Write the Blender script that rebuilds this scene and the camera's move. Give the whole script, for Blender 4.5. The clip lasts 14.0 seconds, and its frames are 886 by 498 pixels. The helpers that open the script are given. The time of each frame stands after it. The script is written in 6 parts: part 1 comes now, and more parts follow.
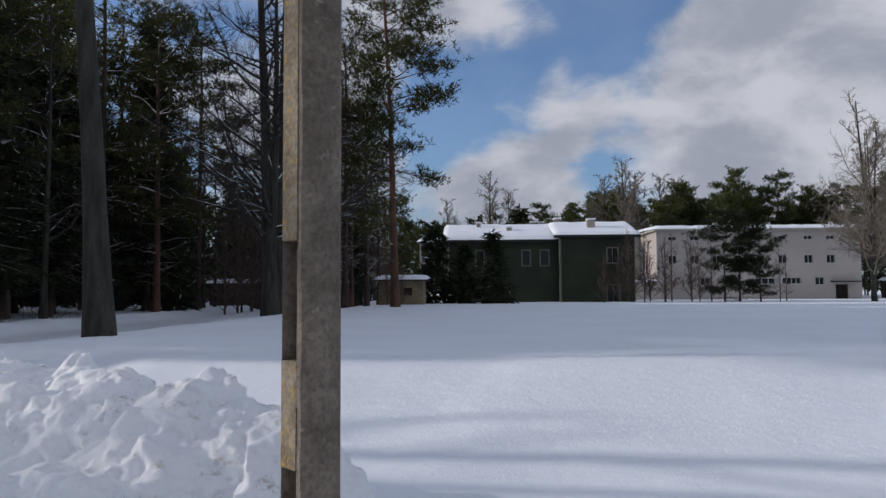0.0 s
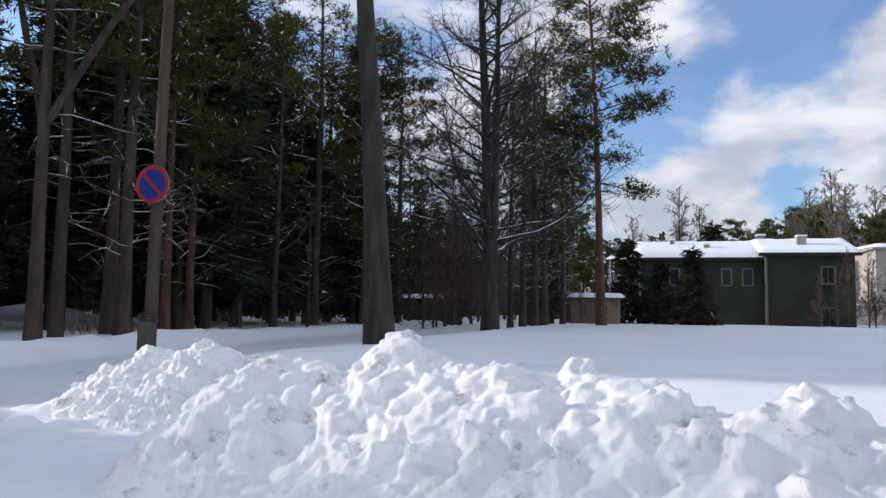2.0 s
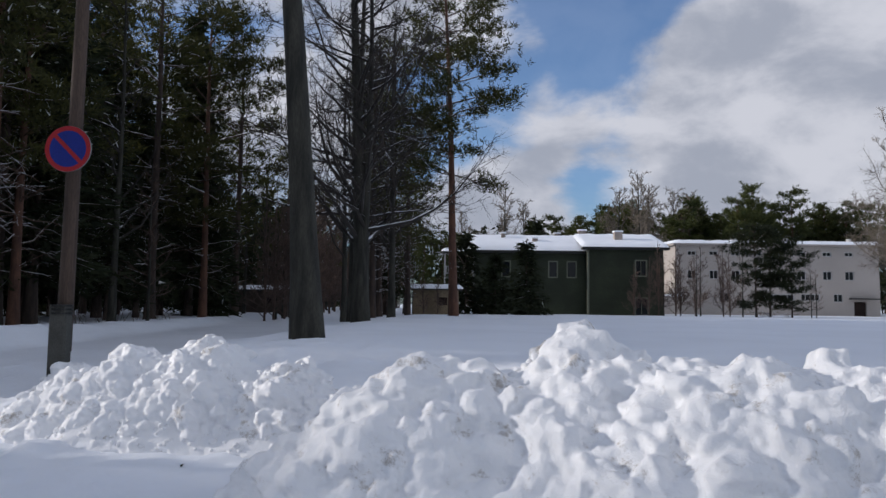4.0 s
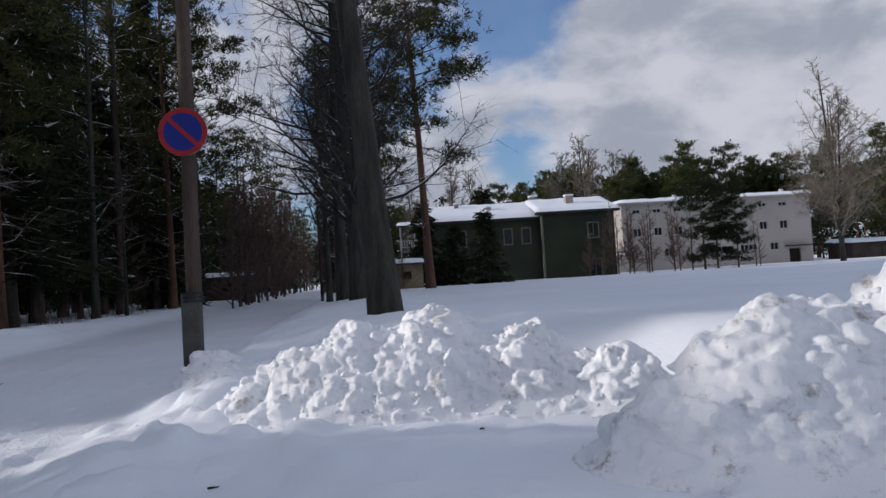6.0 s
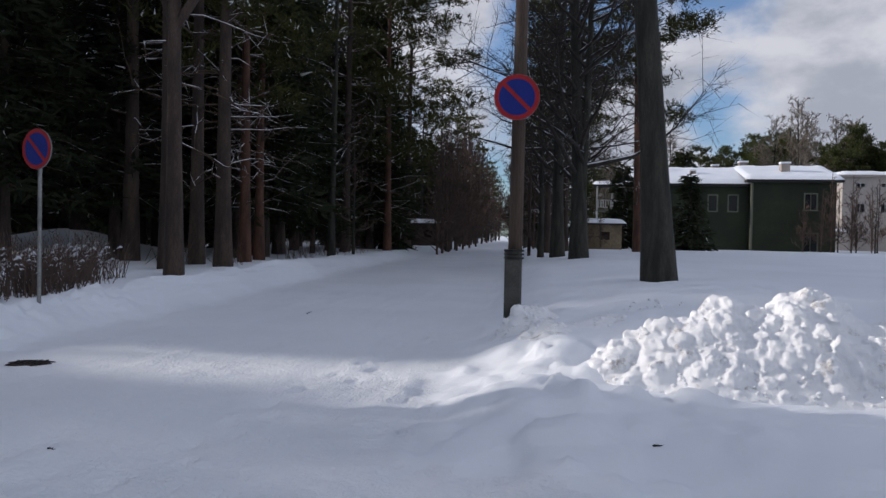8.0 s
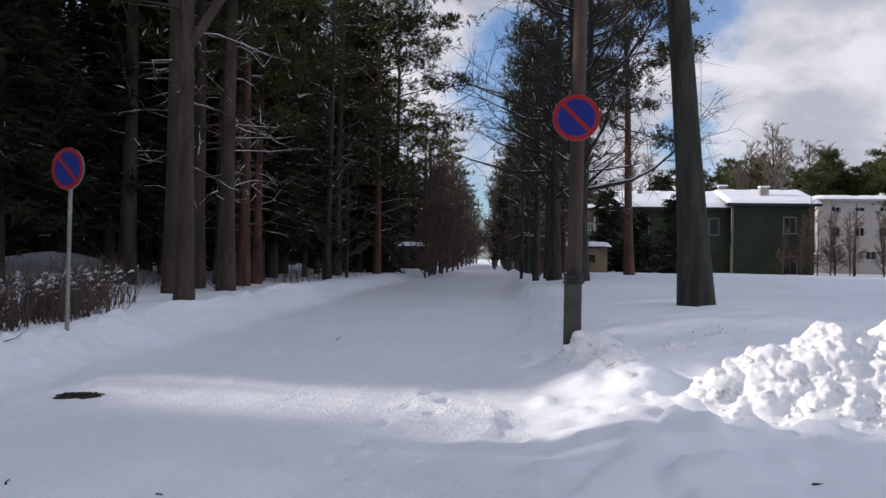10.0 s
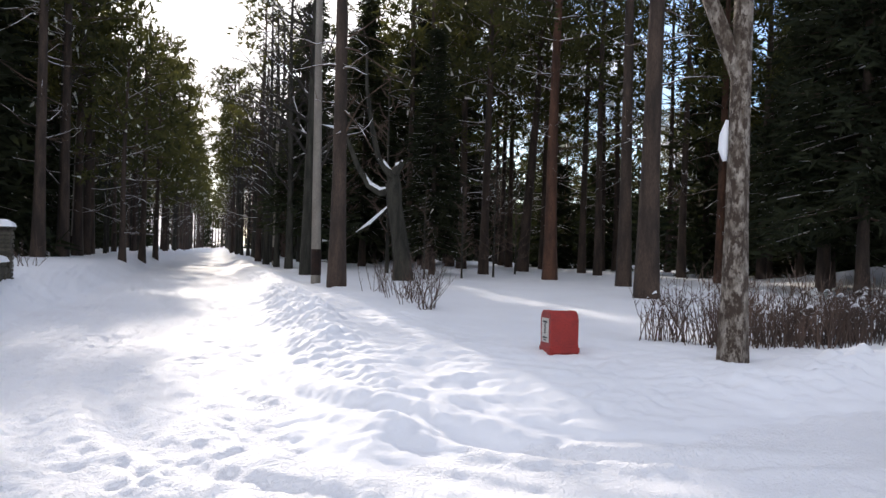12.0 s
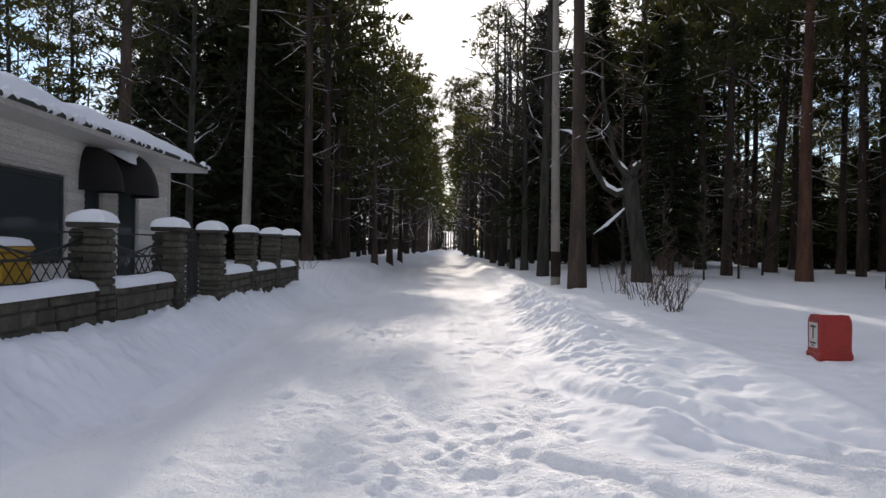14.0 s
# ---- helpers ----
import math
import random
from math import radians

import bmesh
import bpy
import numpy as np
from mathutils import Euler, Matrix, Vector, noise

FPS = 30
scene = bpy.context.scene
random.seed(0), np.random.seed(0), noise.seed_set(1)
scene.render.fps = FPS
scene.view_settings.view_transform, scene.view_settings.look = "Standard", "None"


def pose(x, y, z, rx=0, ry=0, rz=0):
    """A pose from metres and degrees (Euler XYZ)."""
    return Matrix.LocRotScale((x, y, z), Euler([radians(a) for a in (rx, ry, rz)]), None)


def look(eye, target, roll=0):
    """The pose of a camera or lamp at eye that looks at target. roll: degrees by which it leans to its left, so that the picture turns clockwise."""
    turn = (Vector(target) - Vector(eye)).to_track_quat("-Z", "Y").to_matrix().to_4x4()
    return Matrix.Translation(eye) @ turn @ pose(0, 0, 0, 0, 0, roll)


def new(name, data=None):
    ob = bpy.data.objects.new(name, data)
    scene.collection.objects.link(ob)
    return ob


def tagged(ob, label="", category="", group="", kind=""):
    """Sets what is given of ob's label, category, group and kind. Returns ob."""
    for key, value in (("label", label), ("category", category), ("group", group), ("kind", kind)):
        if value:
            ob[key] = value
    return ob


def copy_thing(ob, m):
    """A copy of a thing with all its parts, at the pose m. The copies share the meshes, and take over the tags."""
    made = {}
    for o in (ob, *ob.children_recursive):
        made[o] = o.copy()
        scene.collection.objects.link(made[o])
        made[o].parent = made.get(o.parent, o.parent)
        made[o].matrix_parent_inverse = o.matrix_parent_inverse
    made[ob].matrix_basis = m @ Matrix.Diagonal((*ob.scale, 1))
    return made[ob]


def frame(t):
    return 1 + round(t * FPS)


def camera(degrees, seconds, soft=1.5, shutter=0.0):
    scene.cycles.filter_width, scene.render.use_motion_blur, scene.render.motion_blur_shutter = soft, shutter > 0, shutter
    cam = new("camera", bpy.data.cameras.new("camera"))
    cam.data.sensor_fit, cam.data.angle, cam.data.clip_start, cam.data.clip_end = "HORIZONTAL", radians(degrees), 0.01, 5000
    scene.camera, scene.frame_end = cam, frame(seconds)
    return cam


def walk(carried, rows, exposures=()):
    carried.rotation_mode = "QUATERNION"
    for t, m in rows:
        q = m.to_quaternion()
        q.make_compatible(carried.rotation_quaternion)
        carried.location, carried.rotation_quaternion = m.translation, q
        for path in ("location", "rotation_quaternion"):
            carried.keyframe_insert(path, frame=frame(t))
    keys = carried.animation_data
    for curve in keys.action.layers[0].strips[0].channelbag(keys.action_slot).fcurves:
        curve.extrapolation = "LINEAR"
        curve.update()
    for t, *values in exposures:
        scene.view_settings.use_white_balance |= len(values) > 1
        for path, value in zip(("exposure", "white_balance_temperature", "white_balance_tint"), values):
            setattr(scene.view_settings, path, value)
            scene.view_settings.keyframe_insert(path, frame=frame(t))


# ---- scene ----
cam = camera(62.0, 14.0)
PATH = [
    (0, (2.178, -0.18, 1.623), (2.095, 1.814, 1.74), -0.3),
    (0.5, (1.614, -0.037, 1.588), (1.394, 1.948, 1.689), -2.9),
    (1, (1.045, 0.012, 1.56), (0.69, 1.979, 1.623), -2.2),
    (1.5, (0.351, 0.385, 1.471), (-0.089, 2.33, 1.625), -1.0),
    (2, (-0.33, 0.632, 1.465), (-0.856, 2.554, 1.63), 1.0),
    (2.5, (-0.885, 0.815, 1.424), (-1.031, 2.798, 1.638), 0.2),
    (3, (-1.508, 0.993, 1.394), (-1.558, 2.987, 1.535), 0.4),
    (3.2, (-1.741, 1.069, 1.418), (-1.799, 3.062, 1.57), 0.8),
    (5.3, (-4.345, 1.16, 1.368), (-4.251, 3.153, 1.513), -0.1),
    (5.5, (-4.596, 1.156, 1.365), (-4.452, 3.145, 1.521), 0.1),
    (6, (-5.224, 1.125, 1.343), (-5.085, 3.118, 1.419), -3.5),
    (6.5, (-5.781, 1.015, 1.34), (-5.536, 2.999, 1.378), -1.8),
    (7, (-6.227, 1.004, 1.34), (-5.967, 2.985, 1.426), -4.9),
    (7.5, (-6.631, 0.876, 1.434), (-6.682, 2.875, 1.465), -0.2),
    (8, (-6.989, 0.71, 1.523), (-7.329, 2.68, 1.484), 1.1),
    (8.2, (-7.127, 0.698, 1.537), (-7.428, 2.674, 1.598), -0.5),
    (10.5, (-8.237, 0.889, 1.504), (-8.519, 2.869, 1.512), 1.7),
    (11, (-8.359, 0.77, 1.498), (-9.257, 2.557, 1.463), 1.3),
    (11.5, (-8.538, 0.599, 1.499), (-10.094, 1.855, 1.475), 0.5),
    (12, (-8.513, 0.406, 1.51), (-10.357, 1.18, 1.512), 1.6),
    (12.5, (-8.416, 0.265, 1.518), (-10.368, 0.702, 1.543), 2.0),
    (13, (-8.252, 0.109, 1.529), (-10.231, 0.397, 1.543), 2.1),
    (13.5, (-8.136, 0.03, 1.513), (-10.119, 0.296, 1.521), 2.2),
    (14, (-8.086, -0.106, 1.547), (-10.077, 0.079, 1.538), 0.9),
]
# exposure rows: seconds, stops
EXPOSURES = [(0.0, -0.45, 5920, 14), (0.7, -0.22, 5930, 14), (1.5, 0.04, 6020, 14), (2.4, 0.29, 6020, 14), (3.2, -0.02, 5970, 14), (5.3, -0.39, 5890, 15), (6.3, -0.38, 5890, 15), (8.0, -0.25, 5990, 15), (10.5, 0.24, 6250, 17), (11.5, 0.62, 6400, 17), (12.2, 0.71, 6520, 15), (13.0, 0.29, 6620, 15), (14.0, 0.12, 6520, 15)]
walk(cam, [(t, look(eye, target, roll)) for t, eye, target, roll in PATH], EXPOSURES)

# ---- world, sun ----
SUN_DIR = Vector((-0.952, 0.066, 0.298)).normalized()
SUN_EL = math.asin(SUN_DIR.z)
SUN_AZ = math.atan2(SUN_DIR.x, SUN_DIR.y)


def node(nt, kind, **values):
    """A node with some of its settings and inputs filled in."""
    n = nt.nodes.new(kind)
    for key, value in values.items():
        if key == "operation":
            n.operation = value
        elif key == "blend":
            n.data_type, n.blend_type = "RGBA", value
        else:
            n.inputs[int(key[1:]) if key[1:].isdigit() else key].default_value = value
    return n


def calc(nt, op, a, b=0.0, clamp=False):
    n = nt.nodes.new("ShaderNodeMath")
    n.operation, n.use_clamp = op, clamp
    for i, v in enumerate((a, b)):
        if isinstance(v, (int, float)):
            n.inputs[i].default_value = v
        else:
            nt.links.new(v, n.inputs[i])
    return n.outputs[0]


def smooth(nt, v, lo, hi):
    n = nt.nodes.new("ShaderNodeMapRange")
    n.interpolation_type = "SMOOTHSTEP"
    n.inputs["From Min"].default_value, n.inputs["From Max"].default_value = lo, hi
    nt.links.new(v, n.inputs["Value"])
    return n.outputs["Result"]


def mix_rgb(nt, fac, a, b, blend="MIX"):
    n = nt.nodes.new("ShaderNodeMix")
    n.data_type, n.blend_type = "RGBA", blend
    for socket, v in ((n.inputs[0], fac), (n.inputs[6], a), (n.inputs[7], b)):
        if isinstance(v, (int, float)):
            socket.default_value = v
        elif isinstance(v, tuple):
            socket.default_value = (*v, 1.0)
        else:
            nt.links.new(v, socket)
    return n.outputs[2]


def tex_noise(nt, vec, scale, detail=4.0, rough=0.55, distort=0.0):
    n = nt.nodes.new("ShaderNodeTexNoise")
    n.inputs["Scale"].default_value, n.inputs["Detail"].default_value = scale, detail
    n.inputs["Roughness"].default_value, n.inputs["Distortion"].default_value = rough, distort
    if vec is not None:
        nt.links.new(vec, n.inputs["Vector"])
    return n.outputs["Fac"]


def build_sky():
    world = bpy.data.worlds.new("sky")
    scene.world = world
    world.use_nodes = True
    nt = world.node_tree
    nt.nodes.clear()
    sky = nt.nodes.new("ShaderNodeTexSky")
    sky.sky_type = "NISHITA"
    sky.sun_disc = False
    sky.sun_elevation, sky.sun_rotation = SUN_EL, SUN_AZ % (2 * math.pi)
    sky.air_density, sky.dust_density, sky.ozone_density = 1.0, 1.0, 2.0
    coord = nt.nodes.new("ShaderNodeTexCoord")
    direction = coord.outputs["Generated"]
    # heaped clouds, flattened a little towards the horizon
    tall = nt.nodes.new("ShaderNodeMapping")
    tall.inputs["Location"].default_value = (0.35, 0.1, 2.2)
    tall.inputs["Scale"].default_value = (1.0, 1.0, 1.7)
    nt.links.new(direction, tall.inputs[0])
    puff = tex_noise(nt, tall.outputs[0], 4.2, 10.0, 0.58, 0.25)
    shade = tex_noise(nt, tall.outputs[0], 6.0, 7.0, 0.55, 0.2)
    cover = calc(nt, "ADD", calc(nt, "MULTIPLY", puff, 1.5), -0.25)
    # the large cloud masses and gaps of this sky, and unseen ones added as fill light
    for d, width, gain in CLOUD_MASSES:
        dot = nt.nodes.new("ShaderNodeVectorMath")
        dot.operation = "DOT_PRODUCT"
        nt.links.new(direction, dot.inputs[0])
        dot.inputs[1].default_value = Vector(d).normalized()
        bump = smooth(nt, dot.outputs["Value"], math.cos(radians(width)), 1.0)
        cover = calc(nt, "ADD", cover, calc(nt, "MULTIPLY", bump, gain))
    mask = calc(nt, "ADD", calc(nt, "MULTIPLY", smooth(nt, cover, 0.40, 0.72), 0.86), 0.14)
    toward = nt.nodes.new("ShaderNodeVectorMath")
    toward.operation = "DOT_PRODUCT"
    nt.links.new(direction, toward.inputs[0])
    toward.inputs[1].default_value = SUN_DIR
    aureole = calc(nt, "POWER", calc(nt, "MAXIMUM", toward.outputs["Value"], 0.0), 24.0)
    grey = mix_rgb(nt, smooth(nt, shade, 0.36, 0.62), (0.62, 0.65, 0.70), (1.06, 1.05, 1.04))
    lit = mix_rgb(nt, 1.0, grey, (CLOUD_LIGHT, CLOUD_LIGHT, CLOUD_LIGHT), "MULTIPLY")
    glow = mix_rgb(nt, aureole, (0.0, 0.0, 0.0), (AUREOLE, AUREOLE * 0.95, AUREOLE * 0.86))
    dim = mix_rgb(nt, 1.0, sky.outputs[0], (SKY_LIGHT * 0.76, SKY_LIGHT, SKY_LIGHT * 1.22), "MULTIPLY")
    both = mix_rgb(nt, mask, dim, lit)
    total = mix_rgb(nt, 1.0, both, glow, "ADD")
    back = nt.nodes.new("ShaderNodeBackground")
    out = nt.nodes.new("ShaderNodeOutputWorld")
    nt.links.new(total, back.inputs[0])
    nt.links.new(back.outputs[0], out.inputs[0])


SKY_LIGHT, CLOUD_LIGHT, AUREOLE = 0.13, 0.72, 0.9
CLOUD_MASSES = [
    ((0.295, 0.915, 0.27), 9, 0.30), ((0.36, 0.88, 0.31), 7, 0.22), ((0.39, 0.90, 0.18), 11, 0.26), ((0.263, 0.95, 0.165), 6, 0.20),
    ((0.05, 0.983, 0.175), 7, 0.26), ((0.143, 0.96, 0.24), 5, 0.20), ((0.09, 0.939, 0.333), 4, 0.16), ((-0.055, 0.935, 0.35), 8, 0.22),
    ((0.50, 0.82, 0.27), 9, 0.22), ((0.38, 0.85, 0.361), 5, 0.15), ((0.56, 0.80, 0.21), 13, 0.22),
    ((0.0, 0.965, 0.265), 8, -0.34), ((0.126, 0.926, 0.357), 7, -0.24), ((0.19, 0.925, 0.33), 6, -0.24), ((0.411, 0.864, 0.29), 4, -0.34),
    ((0.215, 0.962, 0.166), 5, -0.12), ((0.127, 0.967, 0.215), 5, -0.10), ((0.31, 0.87, 0.40), 7, -0.14),
    ((-0.25, 0.95, 0.25), 14, 0.20),
    ((-0.95, 0.07, 0.28), 22, 0.25),
    # wide clouds out of view to south and east, added to brighten shaded snow
    ((0.1, -0.55, 0.8), 60, 0.22),
    ((0.9, -0.2, 0.4), 45, 0.2),
]
build_sky()
sun = new("sun", bpy.data.lights.new("sun", "SUN"))
sun.data.energy, sun.data.angle, sun.data.color = 4.1, radians(0.7), (1.0, 0.90, 0.75)
sun.matrix_world = look(SUN_DIR * 60, (0, 0, 0))

# ---- materials ----


def material(name):
    m = bpy.data.materials.new(name)
    m.use_nodes = True
    nt = m.node_tree
    return m, nt, nt.nodes["Principled BSDF"]


def place_vec(nt, kind="Object", stretch=(1, 1, 1)):
    coord = nt.nodes.new("ShaderNodeTexCoord")
    m = nt.nodes.new("ShaderNodeMapping")
    m.inputs["Scale"].default_value = stretch
    nt.links.new(coord.outputs[kind], m.inputs[0])
    return m.outputs[0]


def add_bump(nt, bsdf, fac, strength, distance):
    b = nt.nodes.new("ShaderNodeBump")
    b.inputs["Strength"].default_value, b.inputs["Distance"].default_value = strength, distance
    nt.links.new(fac, b.inputs["Height"])
    nt.links.new(b.outputs[0], bsdf.inputs["Normal"])


def surface(name, dark, light, scale=3.0, rough=0.8, bump=0.3, depth=0.01, fine=40.0, stretch=(1, 1, 1), metal=0.0, vary=0.25, snow=0.0, lichen=None, spots=(0.58, 0.68)):
    """A worn surface: two scales of colour variation, relief, and if asked a dusting of snow on upward faces."""
    m, nt, bsdf = material(name)
    vec = place_vec(nt, "Object", stretch)
    large, small = tex_noise(nt, vec, scale, 5.0), tex_noise(nt, vec, fine, 4.0, 0.65)
    colour = mix_rgb(nt, smooth(nt, large, 0.3, 0.7), dark, light)
    colour = mix_rgb(nt, calc(nt, "MULTIPLY", smooth(nt, small, 0.35, 0.7), 0.55), colour, tuple(0.45 * c for c in dark))
    if lichen:
        colour = mix_rgb(nt, smooth(nt, tex_noise(nt, vec, scale * (3.1 if spots[0] > 0.55 else 1.6), 6.0, 0.7), *spots), colour, lichen)
    info = nt.nodes.new("ShaderNodeObjectInfo")
    spread = calc(nt, "ADD", calc(nt, "MULTIPLY", info.outputs["Random"], vary), 1.0 - vary / 2)
    hsv = nt.nodes.new("ShaderNodeHueSaturation")
    nt.links.new(spread, hsv.inputs["Value"])
    nt.links.new(colour, hsv.inputs["Color"])
    colour = hsv.outputs[0]
    bsdf.inputs["Roughness"].default_value, bsdf.inputs["Metallic"].default_value = rough, metal
    if snow:
        geo = nt.nodes.new("ShaderNodeNewGeometry")
        split = nt.nodes.new("ShaderNodeSeparateXYZ")
        nt.links.new(geo.outputs["Normal"], split.inputs[0])
        patch = tex_noise(nt, geo.outputs["Position"], 1.7, 4.0)
        up = calc(nt, "ADD", split.outputs[2], calc(nt, "MULTIPLY", calc(nt, "SUBTRACT", patch, 0.5), 2.2))
        cover = smooth(nt, up, snow, snow + 0.12)
        colour = mix_rgb(nt, cover, colour, (0.84, 0.86, 0.9))
    nt.links.new(colour, bsdf.inputs["Base Color"])
    add_bump(nt, bsdf, mix_rgb(nt, 0.5, large, small), bump, depth)
    return m


def snow_material(name, tint=(0.85, 0.88, 0.93), dirt=0.0, grain=1.0, glint=0.75, coarse=7.0, depth=0.05, crunch=0.12):
    m, nt, bsdf = material(name)
    geo = nt.nodes.new("ShaderNodeNewGeometry")
    pos = geo.outputs["Position"]
    broad, mid, fine = tex_noise(nt, pos, 0.35, 4.0), tex_noise(nt, pos, coarse, 6.0, 0.6), tex_noise(nt, pos, 60.0, 4.0, 0.7)
    colour = mix_rgb(nt, smooth(nt, broad, 0.35, 0.7), tint, tuple(c * 0.95 for c in tint))
    if dirt:
        specks = smooth(nt, tex_noise(nt, pos, 4.0, 9.0, 0.8), 0.545, 0.68)
        colour = mix_rgb(nt, calc(nt, "MULTIPLY", specks, dirt), colour, (0.33, 0.29, 0.24))
    litter = smooth(nt, tex_noise(nt, pos, 14.0, 3.0, 0.5), 0.80, 0.83)
    colour = mix_rgb(nt, calc(nt, "MULTIPLY", litter, 0.6), colour, (0.16, 0.12, 0.09))
    nt.links.new(colour, bsdf.inputs["Base Color"])
    bsdf.inputs["Roughness"].default_value = glint
    bsdf.inputs["Specular IOR Level"].default_value = 0.05
    crust = smooth(nt, tex_noise(nt, pos, coarse * 2.7, 3.0, 0.6, 0.4), 0.42, 0.66)
    add_bump(nt, bsdf, mix_rgb(nt, crunch, mix_rgb(nt, 0.3, mid, fine), crust), 0.7 * grain, depth)
    return m


def plain(name, colour, rough=0.6, metal=0.0, vary=0.12):
    return surface(name, tuple(c * (1 - vary) for c in colour), colour, 6.0, rough, 0.12, 0.003, 70.0, metal=metal, vary=0.1)


def glass(name, tint=(0.014, 0.016, 0.018)):
    m, nt, bsdf = material(name)
    bsdf.inputs["Base Color"].default_value = (*tint, 1)
    bsdf.inputs["Roughness"].default_value = 0.12
    bsdf.inputs["Specular IOR Level"].default_value = 0.22
    return m


def needle_material(name, dark, light, snow=0.0):
    m, nt, bsdf = material(name)
    geo = nt.nodes.new("ShaderNodeNewGeometry")
    info = nt.nodes.new("ShaderNodeObjectInfo")
    colour = mix_rgb(nt, geo.outputs["Random Per Island"], dark, light)
    colour = mix_rgb(nt, smooth(nt, tex_noise(nt, geo.outputs["Position"], 0.6, 3.0), 0.4, 0.65), colour, tuple(c * 0.7 for c in light))
    hsv = nt.nodes.new("ShaderNodeHueSaturation")
    nt.links.new(calc(nt, "ADD", calc(nt, "MULTIPLY", info.outputs["Random"], 0.5), 0.75), hsv.inputs["Value"])
    nt.links.new(colour, hsv.inputs["Color"])
    colour = hsv.outputs[0]
    if snow:
        fleck = calc(nt, "LESS_THAN", calc(nt, "FRACT", calc(nt, "MULTIPLY", geo.outputs["Random Per Island"], 37.7)), snow)
        colour = mix_rgb(nt, fleck, colour, (0.84, 0.86, 0.9))
    nt.links.new(colour, bsdf.inputs["Base Color"])
    bsdf.inputs["Roughness"].default_value = 0.75
    bsdf.inputs["Specular IOR Level"].default_value = 0.2
    thin = nt.nodes.new("ShaderNodeBsdfTranslucent")
    nt.links.new(mix_rgb(nt, 1.0, colour, (1.5, 1.5, 1.1), "MULTIPLY"), thin.inputs["Color"])
    blend = nt.nodes.new("ShaderNodeMixShader")
    blend.inputs[0].default_value = 0.35
    nt.links.new(bsdf.outputs[0], blend.inputs[1])
    nt.links.new(thin.outputs[0], blend.inputs[2])
    nt.links.new(blend.outputs[0], nt.nodes["Material Output"].inputs["Surface"])
    return m


SNOW = snow_material("fresh_snow", grain=0.55, crunch=0.0)
PACKED = snow_material("packed_road_snow", (0.845, 0.87, 0.915), dirt=0.05, grain=0.9, coarse=9.0, depth=0.04, crunch=0.32)
SNOW_PILE = snow_material("ploughed_snow", (0.87, 0.88, 0.90), dirt=0.8, grain=0.6, coarse=13.0, depth=0.035)
SNOW_CAP = snow_material("snow_cap", grain=0.5)
PINE_BARK = surface("pine_bark", (0.028, 0.020, 0.016), (0.088, 0.059, 0.044), 1.2, 0.9, 0.8, 0.03, 14.0, (3, 3, 0.7))
RED_BARK = surface("red_pine_bark", (0.055, 0.027, 0.018), (0.16, 0.075, 0.045), 1.0, 0.9, 0.7, 0.025, 14.0, (3, 3, 0.8))
GREY_BARK = surface("grey_bark", (0.016, 0.016, 0.012), (0.062, 0.059, 0.045), 1.6, 0.92, 0.9, 0.03, 16.0, (3.5, 3.5, 0.6))
PALE_BARK = surface("pale_bark", (0.10, 0.078, 0.058), (0.40, 0.36, 0.31), 5.0, 0.92, 1.0, 0.04, 26.0, (1.6, 1.6, 0.8), lichen=(0.05, 0.034, 0.024), spots=(0.44, 0.56))
DARK_LIMB = surface("dark_limb_bark", (0.02, 0.017, 0.014), (0.055, 0.047, 0.04), 2.0, 0.9, 0.4, 0.01, 30.0, snow=0.68)
TWIG = surface("twig_bark", (0.024, 0.019, 0.016), (0.065, 0.05, 0.04), 2.0, 0.9, 0.3, 0.01, 30.0, snow=0.98)
PALE_TWIG = surface("pale_twig_bark", (0.12, 0.10, 0.08), (0.24, 0.20, 0.155), 2.0, 0.9, 0.3, 0.01, 30.0, snow=1.25)
LIMB = surface("snowy_limb_bark", (0.06, 0.042, 0.032), (0.15, 0.095, 0.065), 2.0, 0.9, 0.4, 0.01, 30.0, snow=0.58)
BRUSH = surface("red_brown_twigs", (0.06, 0.042, 0.034), (0.15, 0.098, 0.075), 2.0, 0.9, 0.2, 0.01, 30.0, snow=1.25)
PINE_NEEDLE = needle_material("pine_needles", (0.018, 0.024, 0.012), (0.092, 0.092, 0.032), 0.022)
SPRUCE_NEEDLE = needle_material("spruce_needles", (0.011, 0.017, 0.010), (0.036, 0.043, 0.022), 0.003)
FAR_NEEDLE = needle_material("far_pine_needles", (0.026, 0.038, 0.018), (0.085, 0.095, 0.032), 0.0)
CONCRETE = surface("weathered_concrete", (0.115, 0.09, 0.07), (0.25, 0.205, 0.165), 4.0, 0.92, 1.0, 0.02, 38.0, vary=0.0, lichen=(0.33, 0.29, 0.24), spots=(0.60, 0.72))
LICHEN = surface("lichen_concrete", (0.17, 0.13, 0.08), (0.34, 0.29, 0.22), 9.0, 0.95, 0.9, 0.012, 45.0, vary=0.0, lichen=(0.40, 0.25, 0.045), spots=(0.555, 0.63))
# near-black brown for tar wrap and door; in slots and drain it paints shade
DARK_HOLLOW = surface("dark_brown_and_slot_shade", (0.012, 0.006, 0.004), (0.03, 0.014, 0.009), 5.0, 0.95, 0.4, 0.01)
STUB = surface("damp_concrete", (0.035, 0.036, 0.032), (0.085, 0.085, 0.075), 3.0, 0.9, 0.7, 0.01, 50.0)
POLE_WOOD = surface("weathered_pole_wood", (0.034, 0.022, 0.016), (0.085, 0.058, 0.043), 1.5, 0.9, 0.5, 0.008, 30.0, (4, 4, 0.35))
